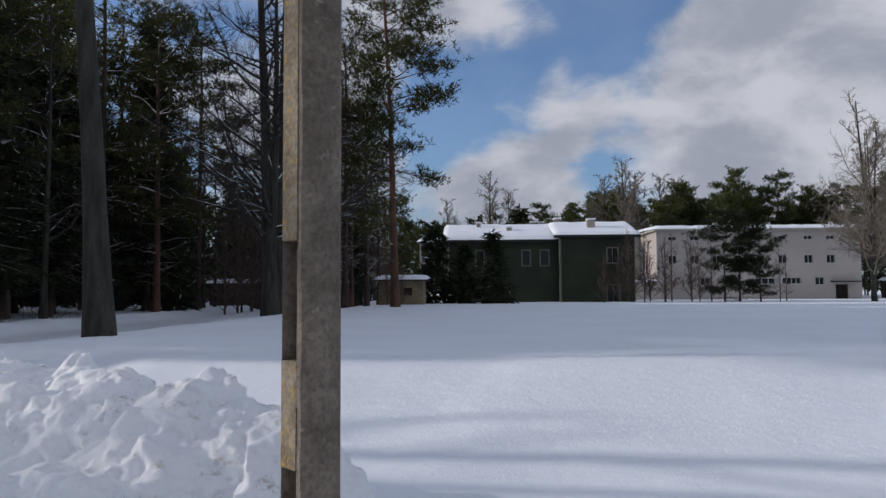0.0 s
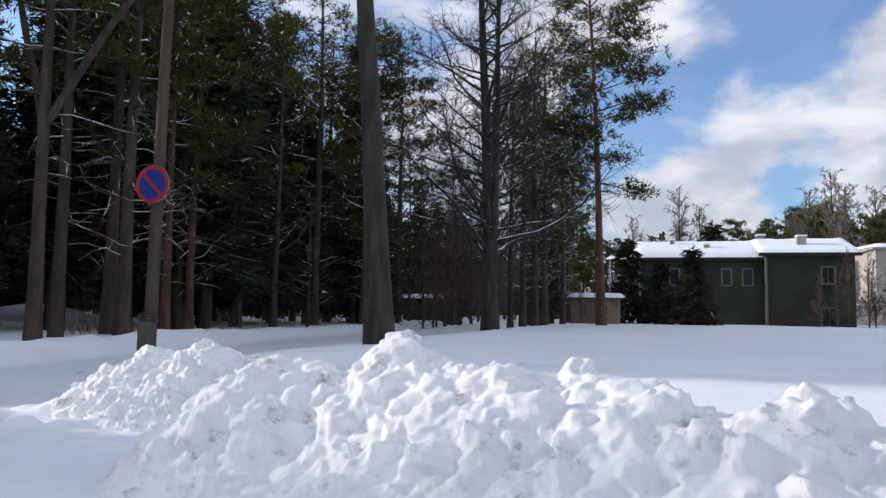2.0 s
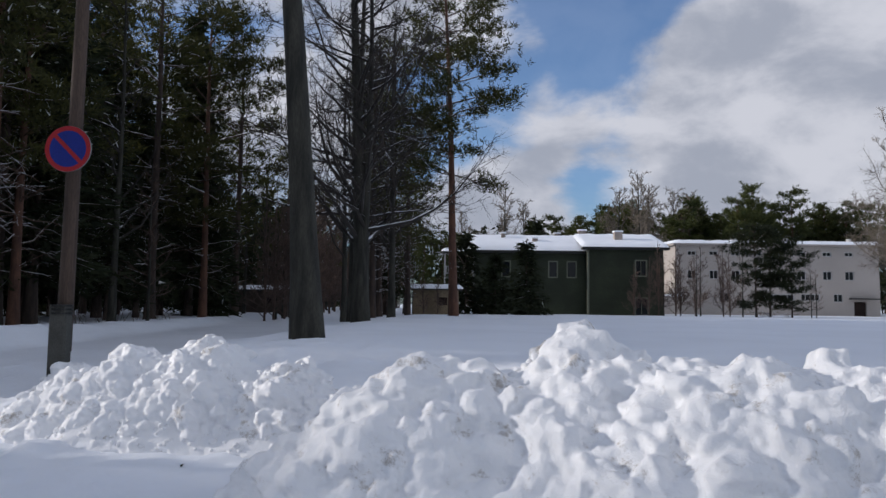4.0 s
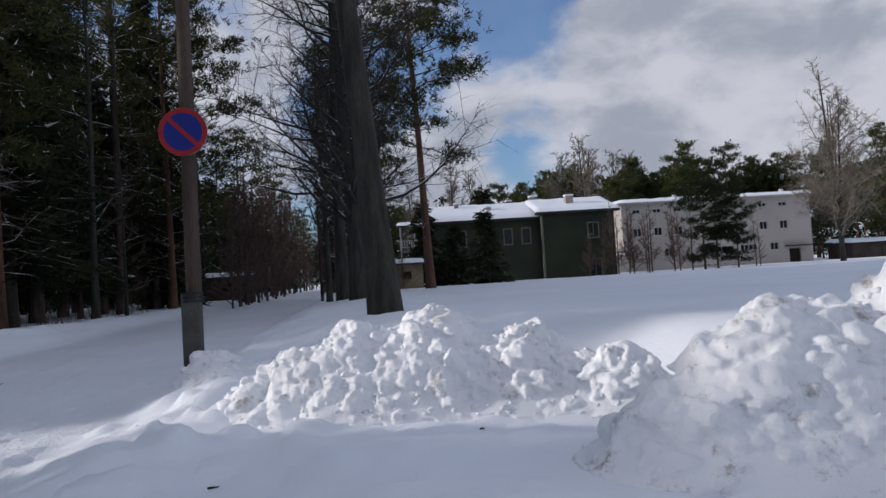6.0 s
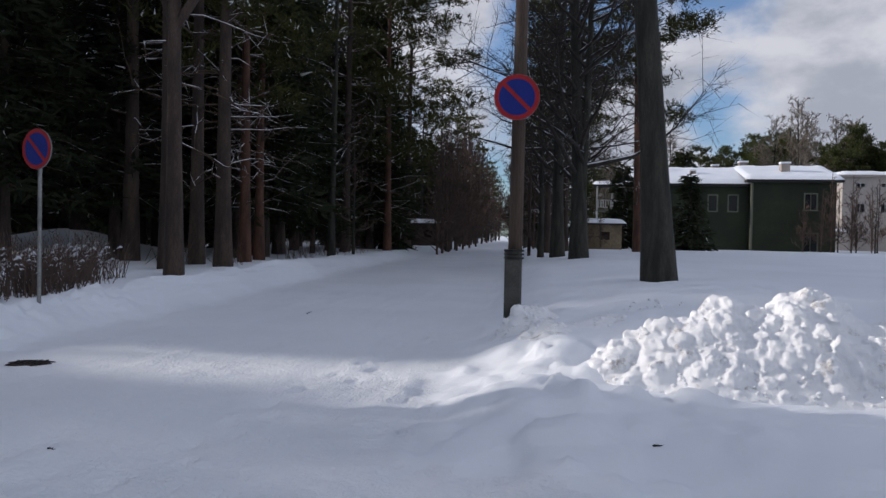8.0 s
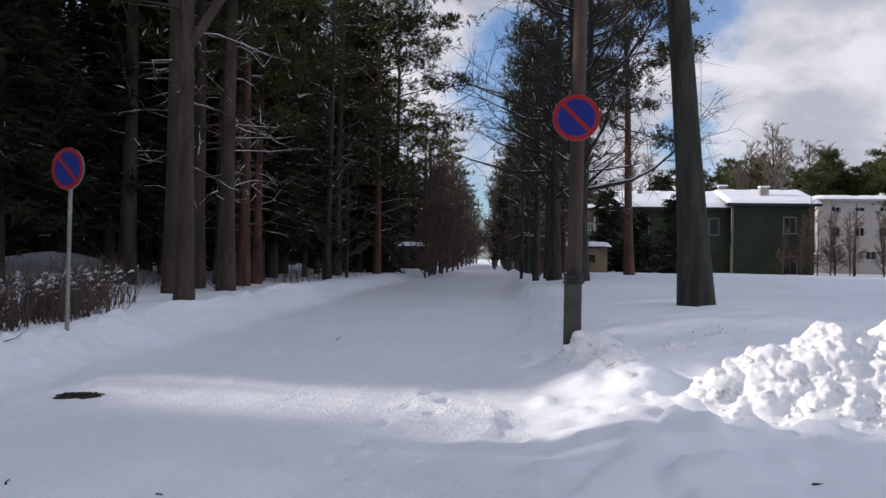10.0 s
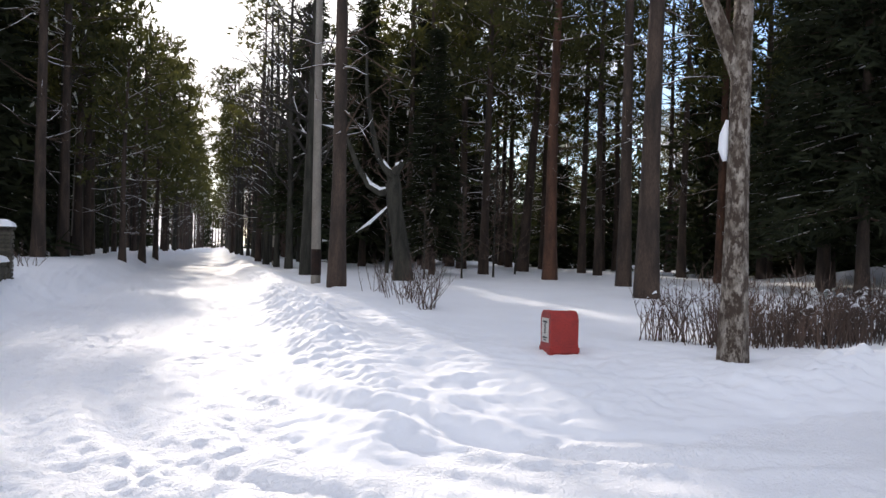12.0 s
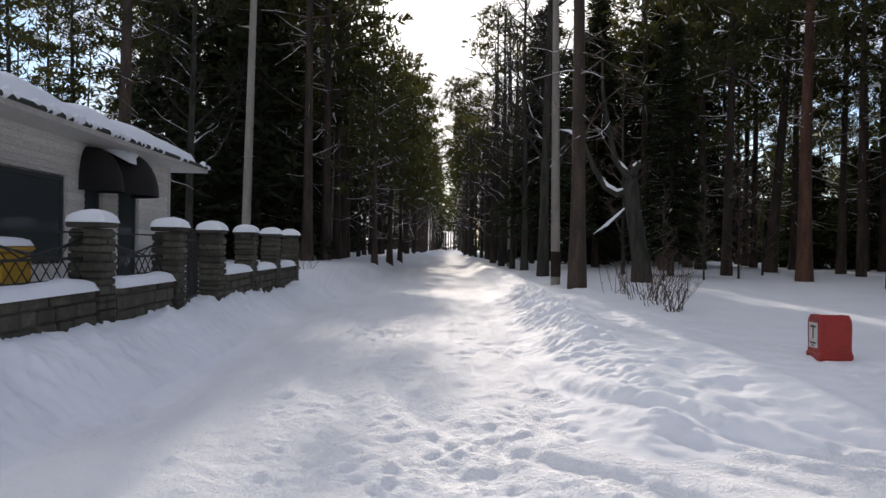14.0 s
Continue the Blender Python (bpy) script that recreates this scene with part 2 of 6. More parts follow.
GREY_POLE = surface("grey_lamp_pole", (0.20, 0.18, 0.155), (0.34, 0.31, 0.27), 1.2, 0.9, 0.4, 0.01, 30.0, (3, 3, 0.5))
STEEL = surface("galvanised_steel", (0.22, 0.22, 0.21), (0.36, 0.36, 0.35), 4.0, 0.5, 0.1, 0.002, 60.0, metal=0.6)
SIGN_BLUE = plain("sign_blue", (0.008, 0.022, 0.21), 0.9)
SIGN_RED = plain("sign_red", (0.36, 0.016, 0.022), 0.9)
SIGN_BACK = plain("sign_grey", (0.28, 0.28, 0.28), 0.5, 0.5)
GREEN_WALL = surface("dark_green_boards", (0.020, 0.026, 0.013), (0.042, 0.052, 0.026), 0.25, 0.85, 0.3, 0.01, 9.0, vary=0.1)
GREEN_TRIM = plain("green_grey_trim", (0.16, 0.17, 0.12), 0.7)
WHITE_WALL = surface("pale_render", (0.40, 0.36, 0.325), (0.49, 0.44, 0.40), 0.12, 0.9, 0.1, 0.004, 90.0, vary=0.05)
ROOF_EDGE = plain("dark_eave", (0.035, 0.036, 0.034), 0.8)
BRICK = surface("chimney_brick", (0.25, 0.21, 0.18), (0.42, 0.36, 0.32), 1.2, 0.9, 0.4, 0.01, 12.0)
PANE = glass("dark_pane")
# grey of the curtains and of the glass reflection, both put into the tint
CURTAIN_REFLECTION_PANE = glass("grey_curtain_and_reflection_pane", (0.05, 0.06, 0.062))
GARAGE = surface("dark_garage_boards", (0.045, 0.032, 0.025), (0.085, 0.062, 0.048), 0.5, 0.9, 0.3, 0.01, 9.0)
SIDING = surface("white_siding", (0.64, 0.61, 0.57), (0.76, 0.73, 0.69), 0.8, 0.6, 0.15, 0.004, 40.0, (0.4, 1, 1))
WHITE_TRIM = plain("white_trim", (0.62, 0.60, 0.56), 0.6)
FRAME_WHITE = plain("window_frame_white", (0.55, 0.54, 0.52), 0.5)
AWNING = surface("black_awning_cloth", (0.007, 0.006, 0.005), (0.016, 0.014, 0.012), 2.0, 0.9, 0.2, 0.004, 60.0)
STONE = surface("split_stone", (0.042, 0.039, 0.028), (0.115, 0.105, 0.08), 2.4, 0.92, 0.8, 0.015, 22.0, vary=0.6)
MORTAR = surface("dark_mortar", (0.06, 0.052, 0.045), (0.12, 0.105, 0.09), 4.0, 0.95, 0.5, 0.008)
IRON = plain("black_iron", (0.018, 0.018, 0.018), 0.5, 0.4)
YELLOW = plain("yellow_plastic", (0.62, 0.36, 0.02), 0.45)
BOX_RED = surface("red_plastic", (0.27, 0.012, 0.008), (0.37, 0.02, 0.012), 3.0, 0.5, 0.1, 0.003, 60.0, vary=0.0)
LABEL_WHITE = plain("label_white", (0.68, 0.66, 0.62), 0.6)
INK = plain("label_ink", (0.03, 0.03, 0.03), 0.6)
OCHRE = surface("ochre_boards", (0.20, 0.15, 0.09), (0.32, 0.25, 0.16), 0.6, 0.9, 0.2, 0.01, 8.0)

# ---- mesh helpers ----


class Buf:
    """Vertices and faces gathered for one mesh."""

    def __init__(self):
        self.v, self.f = [], []

    def tube(self, pts, radii, sides=6, cap=False):
        base = len(self.v)
        n = len(pts)
        for i, p in enumerate(pts):
            a = pts[min(i + 1, n - 1)] - pts[max(i - 1, 0)]
            a = a.normalized() if a.length > 1e-9 else Vector((0, 0, 1))
            side = a.cross(Vector((0.12, 0.99, 0.05)) if abs(a.y) < 0.9 else Vector((1, 0, 0))).normalized()
            up = a.cross(side)
            for k in range(sides):
                t = 2 * math.pi * k / sides
                self.v.append(p + (side * math.cos(t) + up * math.sin(t)) * radii[i])
        for i in range(n - 1):
            for k in range(sides):
                a0, a1 = base + i * sides + k, base + i * sides + (k + 1) % sides
                self.f.append((a0, a1, a1 + sides, a0 + sides))
        if cap:
            self.f.append(tuple(base + (n - 1) * sides + k for k in range(sides)))
            self.f.append(tuple(base + k for k in reversed(range(sides))))

    def spike(self, a, b, r):
        """A three-sided twig that runs out to a point."""
        d = (b - a).normalized()
        side = d.cross(Vector((0.3, 0.2, 0.93))).normalized() * r
        up = d.cross(side)
        i = len(self.v)
        self.v += [a + side, a - side * 0.5 + up * 0.87, a - side * 0.5 - up * 0.87, b]
        self.f += [(i, i + 1, i + 3), (i + 1, i + 2, i + 3), (i + 2, i, i + 3)]

    def tri(self, a, b, c):
        i = len(self.v)
        self.v += [a, b, c]
        self.f.append((i, i + 1, i + 2))

    def quad(self, a, b, c, d):
        i = len(self.v)
        self.v += [a, b, c, d]
        self.f.append((i, i + 1, i + 2, i + 3))

    def box(self, lo, hi, m=None, bevel=0.0):
        """A box with its edges chamfered by bevel."""
        i = len(self.v)
        (x0, y0, z0), (x1, y1, z1) = lo, hi
        if bevel <= 0:
            pts = [Vector((x, y, z)) for z in (z0, z1) for y in (y0, y1) for x in (x0, x1)]
            faces = [(0, 2, 3, 1), (4, 5, 7, 6), (0, 1, 5, 4), (2, 6, 7, 3), (0, 4, 6, 2), (1, 3, 7, 5)]
        else:
            b = bevel
            ring = [(x0 + b, y0), (x1 - b, y0), (x1, y0 + b), (x1, y1 - b), (x1 - b, y1), (x0 + b, y1), (x0, y1 - b), (x0, y0 + b)]
            cx, cy = (x0 + x1) / 2, (y0 + y1) / 2
            sx, sy = max(0.01, 1 - 2 * b / max(x1 - x0, 1e-6)), max(0.01, 1 - 2 * b / max(y1 - y0, 1e-6))
            pts = []
            for z, inset in ((z0, 1), (z0 + b, 0), (z1 - b, 0), (z1, 1)):
                for x, y in ring:
                    pts.append(Vector((cx + (x - cx) * (sx if inset else 1), cy + (y - cy) * (sy if inset else 1), z)))
            faces = [tuple(reversed(range(8))), tuple(24 + k for k in range(8))]
            for r in range(3):
                for k in range(8):
                    a0, a1 = r * 8 + k, r * 8 + (k + 1) % 8
                    faces.append((a0, a1, a1 + 8, a0 + 8))
        self.v += [m @ p for p in pts] if m else pts
        self.f += [tuple(i + k for k in f) for f in faces]

    def mesh(self, name, mat, soft=False):
        me = bpy.data.meshes.new(name)
        me.from_pydata([tuple(p) for p in self.v], [], self.f)
        if soft:
            me.polygons.foreach_set("use_smooth", [True] * len(me.polygons))
        me.materials.append(mat)
        me.update()
        return me


def part(name, buf, mat, parent, label="", soft=False):
    """One mesh object under a thing or a part."""
    ob = new(name, buf if isinstance(buf, bpy.types.Mesh) else buf.mesh(name, mat, soft))
    ob.parent = parent
    return tagged(ob, label)


def thing(name, m, label, category, group="", kind=""):
    """An empty at a thing's base, to hold its parts."""
    ob = new(name)
    ob.matrix_world = m if isinstance(m, Matrix) else Matrix.Translation(m)
    ob.empty_display_size = 0.3
    return tagged(ob, label, category, group, kind)


# ---- heights of the snow ----


def lattice(ix, iy, seed):
    h = (ix.astype(np.int64) * 374761393 + iy.astype(np.int64) * 668265263 + seed * 974634777) & 0xFFFFFFFF
    h = ((h ^ (h >> 13)) * 1274126177) & 0xFFFFFFFF
    h = h ^ (h >> 16)
    return (h & 0xFFFFFF) / float(0xFFFFFF)


def value_noise(x, y, seed=0):
    ix, iy = np.floor(x), np.floor(y)
    fx, fy = x - ix, y - iy
    fx, fy = fx * fx * (3 - 2 * fx), fy * fy * (3 - 2 * fy)
    a, b = lattice(ix, iy, seed), lattice(ix + 1, iy, seed)
    c, d = lattice(ix, iy + 1, seed), lattice(ix + 1, iy + 1, seed)
    return (a + (b - a) * fx) * (1 - fy) + (c + (d - c) * fx) * fy


def fbm(x, y, seed=0, octaves=4):
    total, amp, norm = 0.0, 1.0, 0.0
    for o in range(octaves):
        total = total + amp * (value_noise(x * 2 ** o + 17.3 * o, y * 2 ** o - 9.1 * o, seed + o) - 0.5)
        norm, amp = norm + amp, amp * 0.5
    return total / norm * 2


def lumps(x, y, cell, seed):
    """Rounded clods: the nearest of jittered points, domed."""
    gx, gy = np.floor(x / cell), np.floor(y / cell)
    best = np.full(x.shape, 9.0)
    size = np.zeros(x.shape)
    for dx in (-1, 0, 1):
        for dy in (-1, 0, 1):
            px = (gx + dx + 0.15 + 0.7 * lattice(gx + dx, gy + dy, seed)) * cell
            py = (gy + dy + 0.15 + 0.7 * lattice(gx + dx, gy + dy, seed + 5)) * cell
            d = np.hypot(x - px, y - py) / cell
            near = d < best
            size = np.where(near, lattice(gx + dx, gy + dy, seed + 9), size)
            best = np.where(near, d, best)
    return np.clip(1 - (best / 0.8) ** 2, 0, 1) ** 0.6 * (0.25 + 0.75 * size)


def clods(x, y, cell, seed):
    """Rounded lumps of broken snow with narrow clefts between them."""
    gx, gy = np.floor(x / cell), np.floor(y / cell)
    first, second, size = np.full(x.shape, 9.0), np.full(x.shape, 9.0), np.zeros(x.shape)
    for dx in (-1, 0, 1):
        for dy in (-1, 0, 1):
            px = (gx + dx + 0.1 + 0.8 * lattice(gx + dx, gy + dy, seed)) * cell
            py = (gy + dy + 0.1 + 0.8 * lattice(gx + dx, gy + dy, seed + 5)) * cell
            d = np.hypot(x - px, y - py) / cell
            near = d < first
            second = np.where(near, first, np.minimum(second, d))
            size = np.where(near, lattice(gx + dx, gy + dy, seed + 9), size)
            first = np.where(near, d, first)
    cleft = np.clip((second - first) / 0.55, 0, 1) ** 0.6
    return (0.45 * np.clip(1 - first ** 2, 0, 1) + 0.55 * cleft) * (0.2 + 0.8 * size)


def step(v, lo, hi):
    t = np.clip((v - lo) / (hi - lo), 0, 1)
    return t * t * (3 - 2 * t)


def road_a(x, y):
    """Signed places of the edges of the road that runs north: metres inside the left and the right edge."""
    left, right = -13.9 - 0.085 * (y - 8), -8.4 - 0.055 * (y - 14)
    return x - left, right - x


def road_b(x, y):
    """The same for the road that runs west: metres inside the north and the south edge."""
    north, south = 1.95 - 0.105 * (x + 16.3), -1.75 - 0.09 * (x + 22)
    return north - y, y - south


def road_inside(x, y):
    """Metres inside the edge of either road (negative on the verges), and of the west road alone."""
    la, ra = road_a(x, y)
    nb, sb = road_b(x, y)
    wob = 0.3 * fbm(x * 0.5, y * 0.5, 3, 3)
    in_a = np.minimum(la, ra) + wob
    in_a = np.where(y < -2, -np.minimum(20.0, 2 - y), in_a)
    # east of the crossing the road is wider to the north, up to the bank
    nb = np.where(x > -9, np.maximum(nb, 3.3 - y), nb)
    in_b = np.minimum(nb, sb) + wob
    inside = np.maximum(in_a, in_b)
    inside = np.maximum(inside, 1.7 - np.hypot((x + 9.2) / 3.2, (y - 3.4) / 2.3) * 1.7)
    return inside, in_b


TRAILS = (((-9.7, 4.4), (-8.85, 13.0)), ((-13.2, 3.4), (-17.5, 7.2)), ((-13.8, 6.2), (-14.4, 9.5)))


def footprints(x, y):
    """Depth of the boot prints trodden along the trails."""
    deep = np.zeros(np.shape(x))
    rng = np.random.default_rng(61)
    for (x0, y0), (x1, y1) in TRAILS:
        near = (x > min(x0, x1) - 0.8) & (x < max(x0, x1) + 0.8) & (y > min(y0, y1) - 0.8) & (y < max(y0, y1) + 0.8)
        length = math.hypot(x1 - x0, y1 - y0)
        ux, uy = (x1 - x0) / length, (y1 - y0) / length
        px, py = x[near], y[near]
        mark = np.zeros(px.shape)
        for k in range(int(length / 0.36)):
            s, side = 0.36 * k + rng.normal() * 0.05, (0.13 if k % 2 else -0.13) + rng.normal() * 0.05
            cx, cy = x0 + ux * s - uy * side, y0 + uy * s + ux * side
            a, b = (px - cx) * ux + (py - cy) * uy, -(px - cx) * uy + (py - cy) * ux
            d = (a / 0.14) ** 2 + (b / 0.07) ** 2
            mark = np.maximum(mark, rng.uniform(0.025, 0.05) * np.exp(-d ** 2)) - 0.008 * np.exp(-((np.sqrt(d) - 1.5) / 0.35) ** 2)
        deep[near] += mark
    return deep


def snow_height(x, y):
    """Height of the snow sheet, without the ploughed piles."""
    inside, in_b = road_inside(x, y)
    sb = road_b(x, y)[1]
    corner = np.exp(-(((x + 13.5) / 3.5) ** 2 + ((y - 4.0) / 3.0) ** 2))
    start = 5.0 + 2.6 * (1 - step(x, -3.6, -1.5))
    rise = step(y, start, start + 4.0)
    east = 0.16 + 0.60 * rise - 0.32 * step(y, 34, 80)
    west_level = 0.24 + 0.14 * step(np.hypot(x + 14, y - 4), 4, 16) - 0.08 * corner
    field = west_level + (east - west_level) * step(x, -9.5, -5.0) + 0.05 * fbm(x * 0.12, y * 0.12, 11, 3)
    field = np.where(sb < 0, 0.68 + 0.04 * fbm(x * 0.3, y * 0.3, 15, 2), field)
    field = field + 0.04 * fbm(x * 0.6, y * 0.6, 13, 3)
    near = step(40 - np.hypot(x + 12, y - 4), 0, 20)
    # rounded drifts and trodden hollows on the verge of the crossing
    verge = step(-inside, 0.0, 0.6) * (1 - step(-inside, 2.2, 4.0)) * step(-x, 9, 11) * near
    field = field + verge * (0.02 * fbm(x * 1.3, y * 1.3, 17, 3) + 0.03 * fbm(x * 4.4, y * 4.4, 19, 2) + 0.04 * clods(x, y, 0.22, 18))
    # wooded ground rises gently in a mound beyond the hedge
    field = field + 1.1 * np.exp(-(((x + 30) / 4.0) ** 2 + ((y - 31) / 3.0) ** 2))
    road = 0.02 * fbm(x * 0.8, y * 0.8, 21, 3)
    along = x + 0.105 * y
    across = y + 0.105 * (x + 16)
    ruts = 0.03 * fbm(along * 0.3, across * 3.0, 23, 3) + 0.02 * fbm(along * 1.6, across * 5, 27, 3) + 0.010 * fbm(x * 6.0, y * 6.0, 28, 2)
    crumbs = 0.03 * lumps(x, y, 0.12, 45) * step(fbm(x * 0.9, y * 0.9, 47, 3), 0.0, 0.35)
    west = step(-x, 8.5, 12) * step(in_b, -0.6, 0.5)
    grit = 0.021 * fbm(x * 10.0, y * 10.0, 35, 2) * (0.5 + step(fbm(x * 0.7, y * 0.7, 37, 2), -0.3, 0.4)) + 0.02 * fbm(along * 1.5, across * 9.0, 39, 2)
    road = road + (ruts + crumbs + grit) * west * near + ruts * west * (1 - near)
    road = road + (0.02 * fbm(x * 3.0, y * 0.8, 29, 3) + 0.014 * fbm(x * 6, y * 6, 31, 2)) * (1 - west)
    up = step(-inside, -0.35, 0.95 + 0.3 * step(x, -9.5, -8.0) + 1.5 * corner + 0.7 * step(-sb, -0.6, 0.2))
    h = road * (1 - up) + field * up
    # thrown-up ridge along the edges
    ridge = np.exp(-((inside + 0.75) / 0.55) ** 2) * (1 - 0.85 * corner) * (1 - 0.65 * step(x, -9.5, -8.0))
    rough = 0.5 + 0.5 * fbm(x * 0.7, y * 0.7, 33, 3)
    clod = (lumps(x, y, 0.3, 41) * 0.06 + clods(x, y, 0.17, 43) * 0.09 + lumps(x, y, 0.09, 44) * 0.025) * (1 + 0.5 * step(-x, 11, 13))
    h = h + ridge * (0.02 + 0.10 * rough + near * clod * (0.4 + 1.1 * rough))
    # broken crust between the north road and the field
    crust = step(x, -9.2, -7.8) * (1 - step(x, -4.2, -2.6)) * step(y, 5.2, 6.4) * (1 - step(y, 13, 16))
    h = h + crust * (0.05 * fbm(x * 2.2, y * 2.2, 83, 3) + 0.05 * lumps(x, y, 0.34, 85) + 0.035 * lumps(x, y, 0.17, 87) * step(fbm(x, y, 89, 2), -0.2, 0.3))
    # tyre cuts that leave the west road and swing round the corner
    wx, wy = x + 0.10 * fbm(x * 1.1, y * 1.1, 53, 2), y + 0.10 * fbm(x * 1.1, y * 1.1, 55, 2)
    cut = np.hypot(wx + 16.7, wy - 6.2)
    sweep = step(x, -17.8, -15.8) * (1 - step(y, 4.4, 6.0)) * (1 - step(x, -10.8, -9.6))
    for r, deep in ((4.35, 1.0), (3.75, 0.8), (6.05, 0.9), (5.35, 0.5), (6.8, 0.5), (7.5, 0.35)):
        h = h + sweep * deep * (-0.06 * np.exp(-((cut - r) / 0.14) ** 4) + (0.03 + 0.03 * clods(x, y, 0.13, 57)) * np.exp(-((cut - r - 0.34) / 0.14) ** 2))
    # footprints beside the north road and along the verge of the west road
    foot = lumps(x * 1.0, y * 0.75, 0.62, 51)
    trail = np.exp(-((x + 9.0 + 0.05 * y) / 0.45) ** 2) * step(y, 3.5, 4.5) * (1 - step(y, 14, 18))
    side = np.exp(-((in_b + 1.7) / 0.7) ** 2) * step(-x, 11, 13)
    path = np.exp(-((y - 4.0 - 0.35 * (x + 14)) / 0.5) ** 2) * step(-x, 13, 14.5)
    h = h - foot * (0.02 * trail + 0.05 * side + 0.05 * path)
    # broken plates of crust where the plough turned
    plates = step(x, -9.0, -7.8) * (1 - step(x, -6.4, -5.0)) * step(y, 2.6, 4.2) * (1 - step(y, 8.6, 9.8))
    h = h + plates * (0.09 * step(fbm(x * 1.15, y * 0.8, 91, 3), 0.02, 0.14) + 0.05 * step(fbm(x * 2.6, y * 2.6, 93, 2), 0.1, 0.25))
    return h - footprints(x, y)


PILES = {
    "bank": [(1.05, 4.25, 0.50, 0.55, 0.60), (0.45, 4.55, 0.7, 0.7, 0.78), (-0.35, 4.9, 0.85, 0.8, 0.85), (-1.2, 5.1, 0.8, 0.8, 0.84),
             (-1.95, 5.55, 0.75, 0.7, 1.0), (-2.95, 5.5, 0.75, 0.7, 0.86), (-3.65, 5.5, 0.6, 0.6, 0.30), (-2.0, 4.5, 1.0, 0.7, 0.30),
             (-1.0, 3.9, 1.2, 0.7, 0.46), (0.2, 3.75, 0.8, 0.5, 0.36)],
    "mound": [(-6.35, 7.8, 0.45, 0.42, 0.42), (-5.65, 7.8, 0.58, 0.52, 0.80), (-4.9, 7.75, 0.62, 0.56, 0.86), (-4.1, 7.6, 0.6, 0.6, 0.66), (-3.35, 7.2, 0.5, 0.5, 0.48), (-5.2, 7.35, 0.75, 0.32, 0.30)],
    "ridge": [(-7.6, 10.4, 0.5, 0.5, 0.30), (-7.3, 9.5, 0.45, 0.5, 0.20), (-7.75, 8.4, 0.4, 0.6, 0.11), (-7.5, 7.5, 0.4, 0.5, 0.13), (-7.9, 6.5, 0.4, 0.5, 0.10), (-6.6, 9.9, 0.7, 0.5, 0.13), (-5.9, 10.6, 0.8, 0.6, 0.14)],
}


CHUNKS = {"bank": 3300, "mound": 2100, "ridge": 200}
COARSE = {"bank": 0.75, "mound": 0.52, "ridge": 0.5}


def pile_height(x, y, blobs):
    """The smooth mass of a pile, over the snow sheet."""
    total = np.zeros(x.shape)
    for bx, by, rx, ry, h in blobs:
        total = total + (h * np.exp(-(((x - bx) / rx) ** 2 + ((y - by) / ry) ** 2) * 1.1)) ** 2
    body = np.sqrt(total)
    tall = max(b[4] for b in blobs)
    body = np.maximum(body - min(0.10, 0.3 * tall), 0) * 1.12
    mask = step(body, 0.0, 0.10) * np.clip(body / 0.4, 0.3, 1)
    return body + mask * (0.10 * fbm(x * 1.9, y * 1.9, 73, 3) + 0.05 * fbm(x * 4.5, y * 4.5, 71, 3) + 0.03 * lumps(x, y, 0.19, 65))


def ground_at(x, y):
    return float(snow_height(np.array([float(x)]), np.array([float(y)]))[0])


def spaced(lo, hi, fine, far):
    """Grid lines: fine between lo and hi, growing wider out to far on both sides."""
    lines, s, v = list(np.arange(lo, hi, fine)), fine, hi
    while v < far:
        lines.append(v)
        s *= 1.12
        v += s
    s, v = fine, lo
    while v > -far:
        s *= 1.12
        v -= s
        lines.insert(0, v)
    return np.array(lines)


def one_piece(mask):
    """The largest connected patch of a mask."""
    label, best = np.zeros(mask.shape, dtype=np.int32), (0, 0)
    for start in np.argwhere(mask):
        start = tuple(start)
        if label[start]:
            continue
        mark, size, todo = best[0] + 1 + label.max(), 0, [start]
        label[start] = mark
        while todo:
            i, j = todo.pop()
            size += 1
            for a, b in ((i + 1, j), (i - 1, j), (i, j + 1), (i, j - 1)):
                if 0 <= a < mask.shape[0] and 0 <= b < mask.shape[1] and mask[a, b] and not label[a, b]:
                    label[a, b] = mark
                    todo.append((a, b))
        if size > best[1]:
            best = (mark, size)
    return label == best[0]


def grid_mesh(name, xs, ys, z, mat, keep=None):
    nx, ny = len(xs), len(ys)
    verts = np.stack([np.repeat(xs, ny), np.tile(ys, nx), z.ravel()], 1)
    i = np.arange(nx * ny).reshape(nx, ny)
    quads = np.stack([i[:-1, :-1], i[1:, :-1], i[1:, 1:], i[:-1, 1:]], -1).reshape(-1, 4)
    if keep is not None:
        quads = quads[keep.ravel()[quads].any(1)]
        used = np.unique(quads)
        remap = np.zeros(nx * ny, dtype=np.int64)
        remap[used] = np.arange(len(used))
        verts, quads = verts[used], remap[quads]
    me = bpy.data.meshes.new(name)
    me.vertices.add(len(verts))
    me.vertices.foreach_set("co", verts.ravel())
    me.loops.add(quads.size)
    me.loops.foreach_set("vertex_index", quads.ravel())
    me.polygons.add(len(quads))
    me.polygons.foreach_set("loop_start", np.arange(0, quads.size, 4))
    me.polygons.foreach_set("loop_total", np.full(len(quads), 4))
    me.polygons.foreach_set("use_smooth", np.ones(len(quads), dtype=bool))
    me.materials.append(mat)
    me.update(calc_edges=True)
    return me


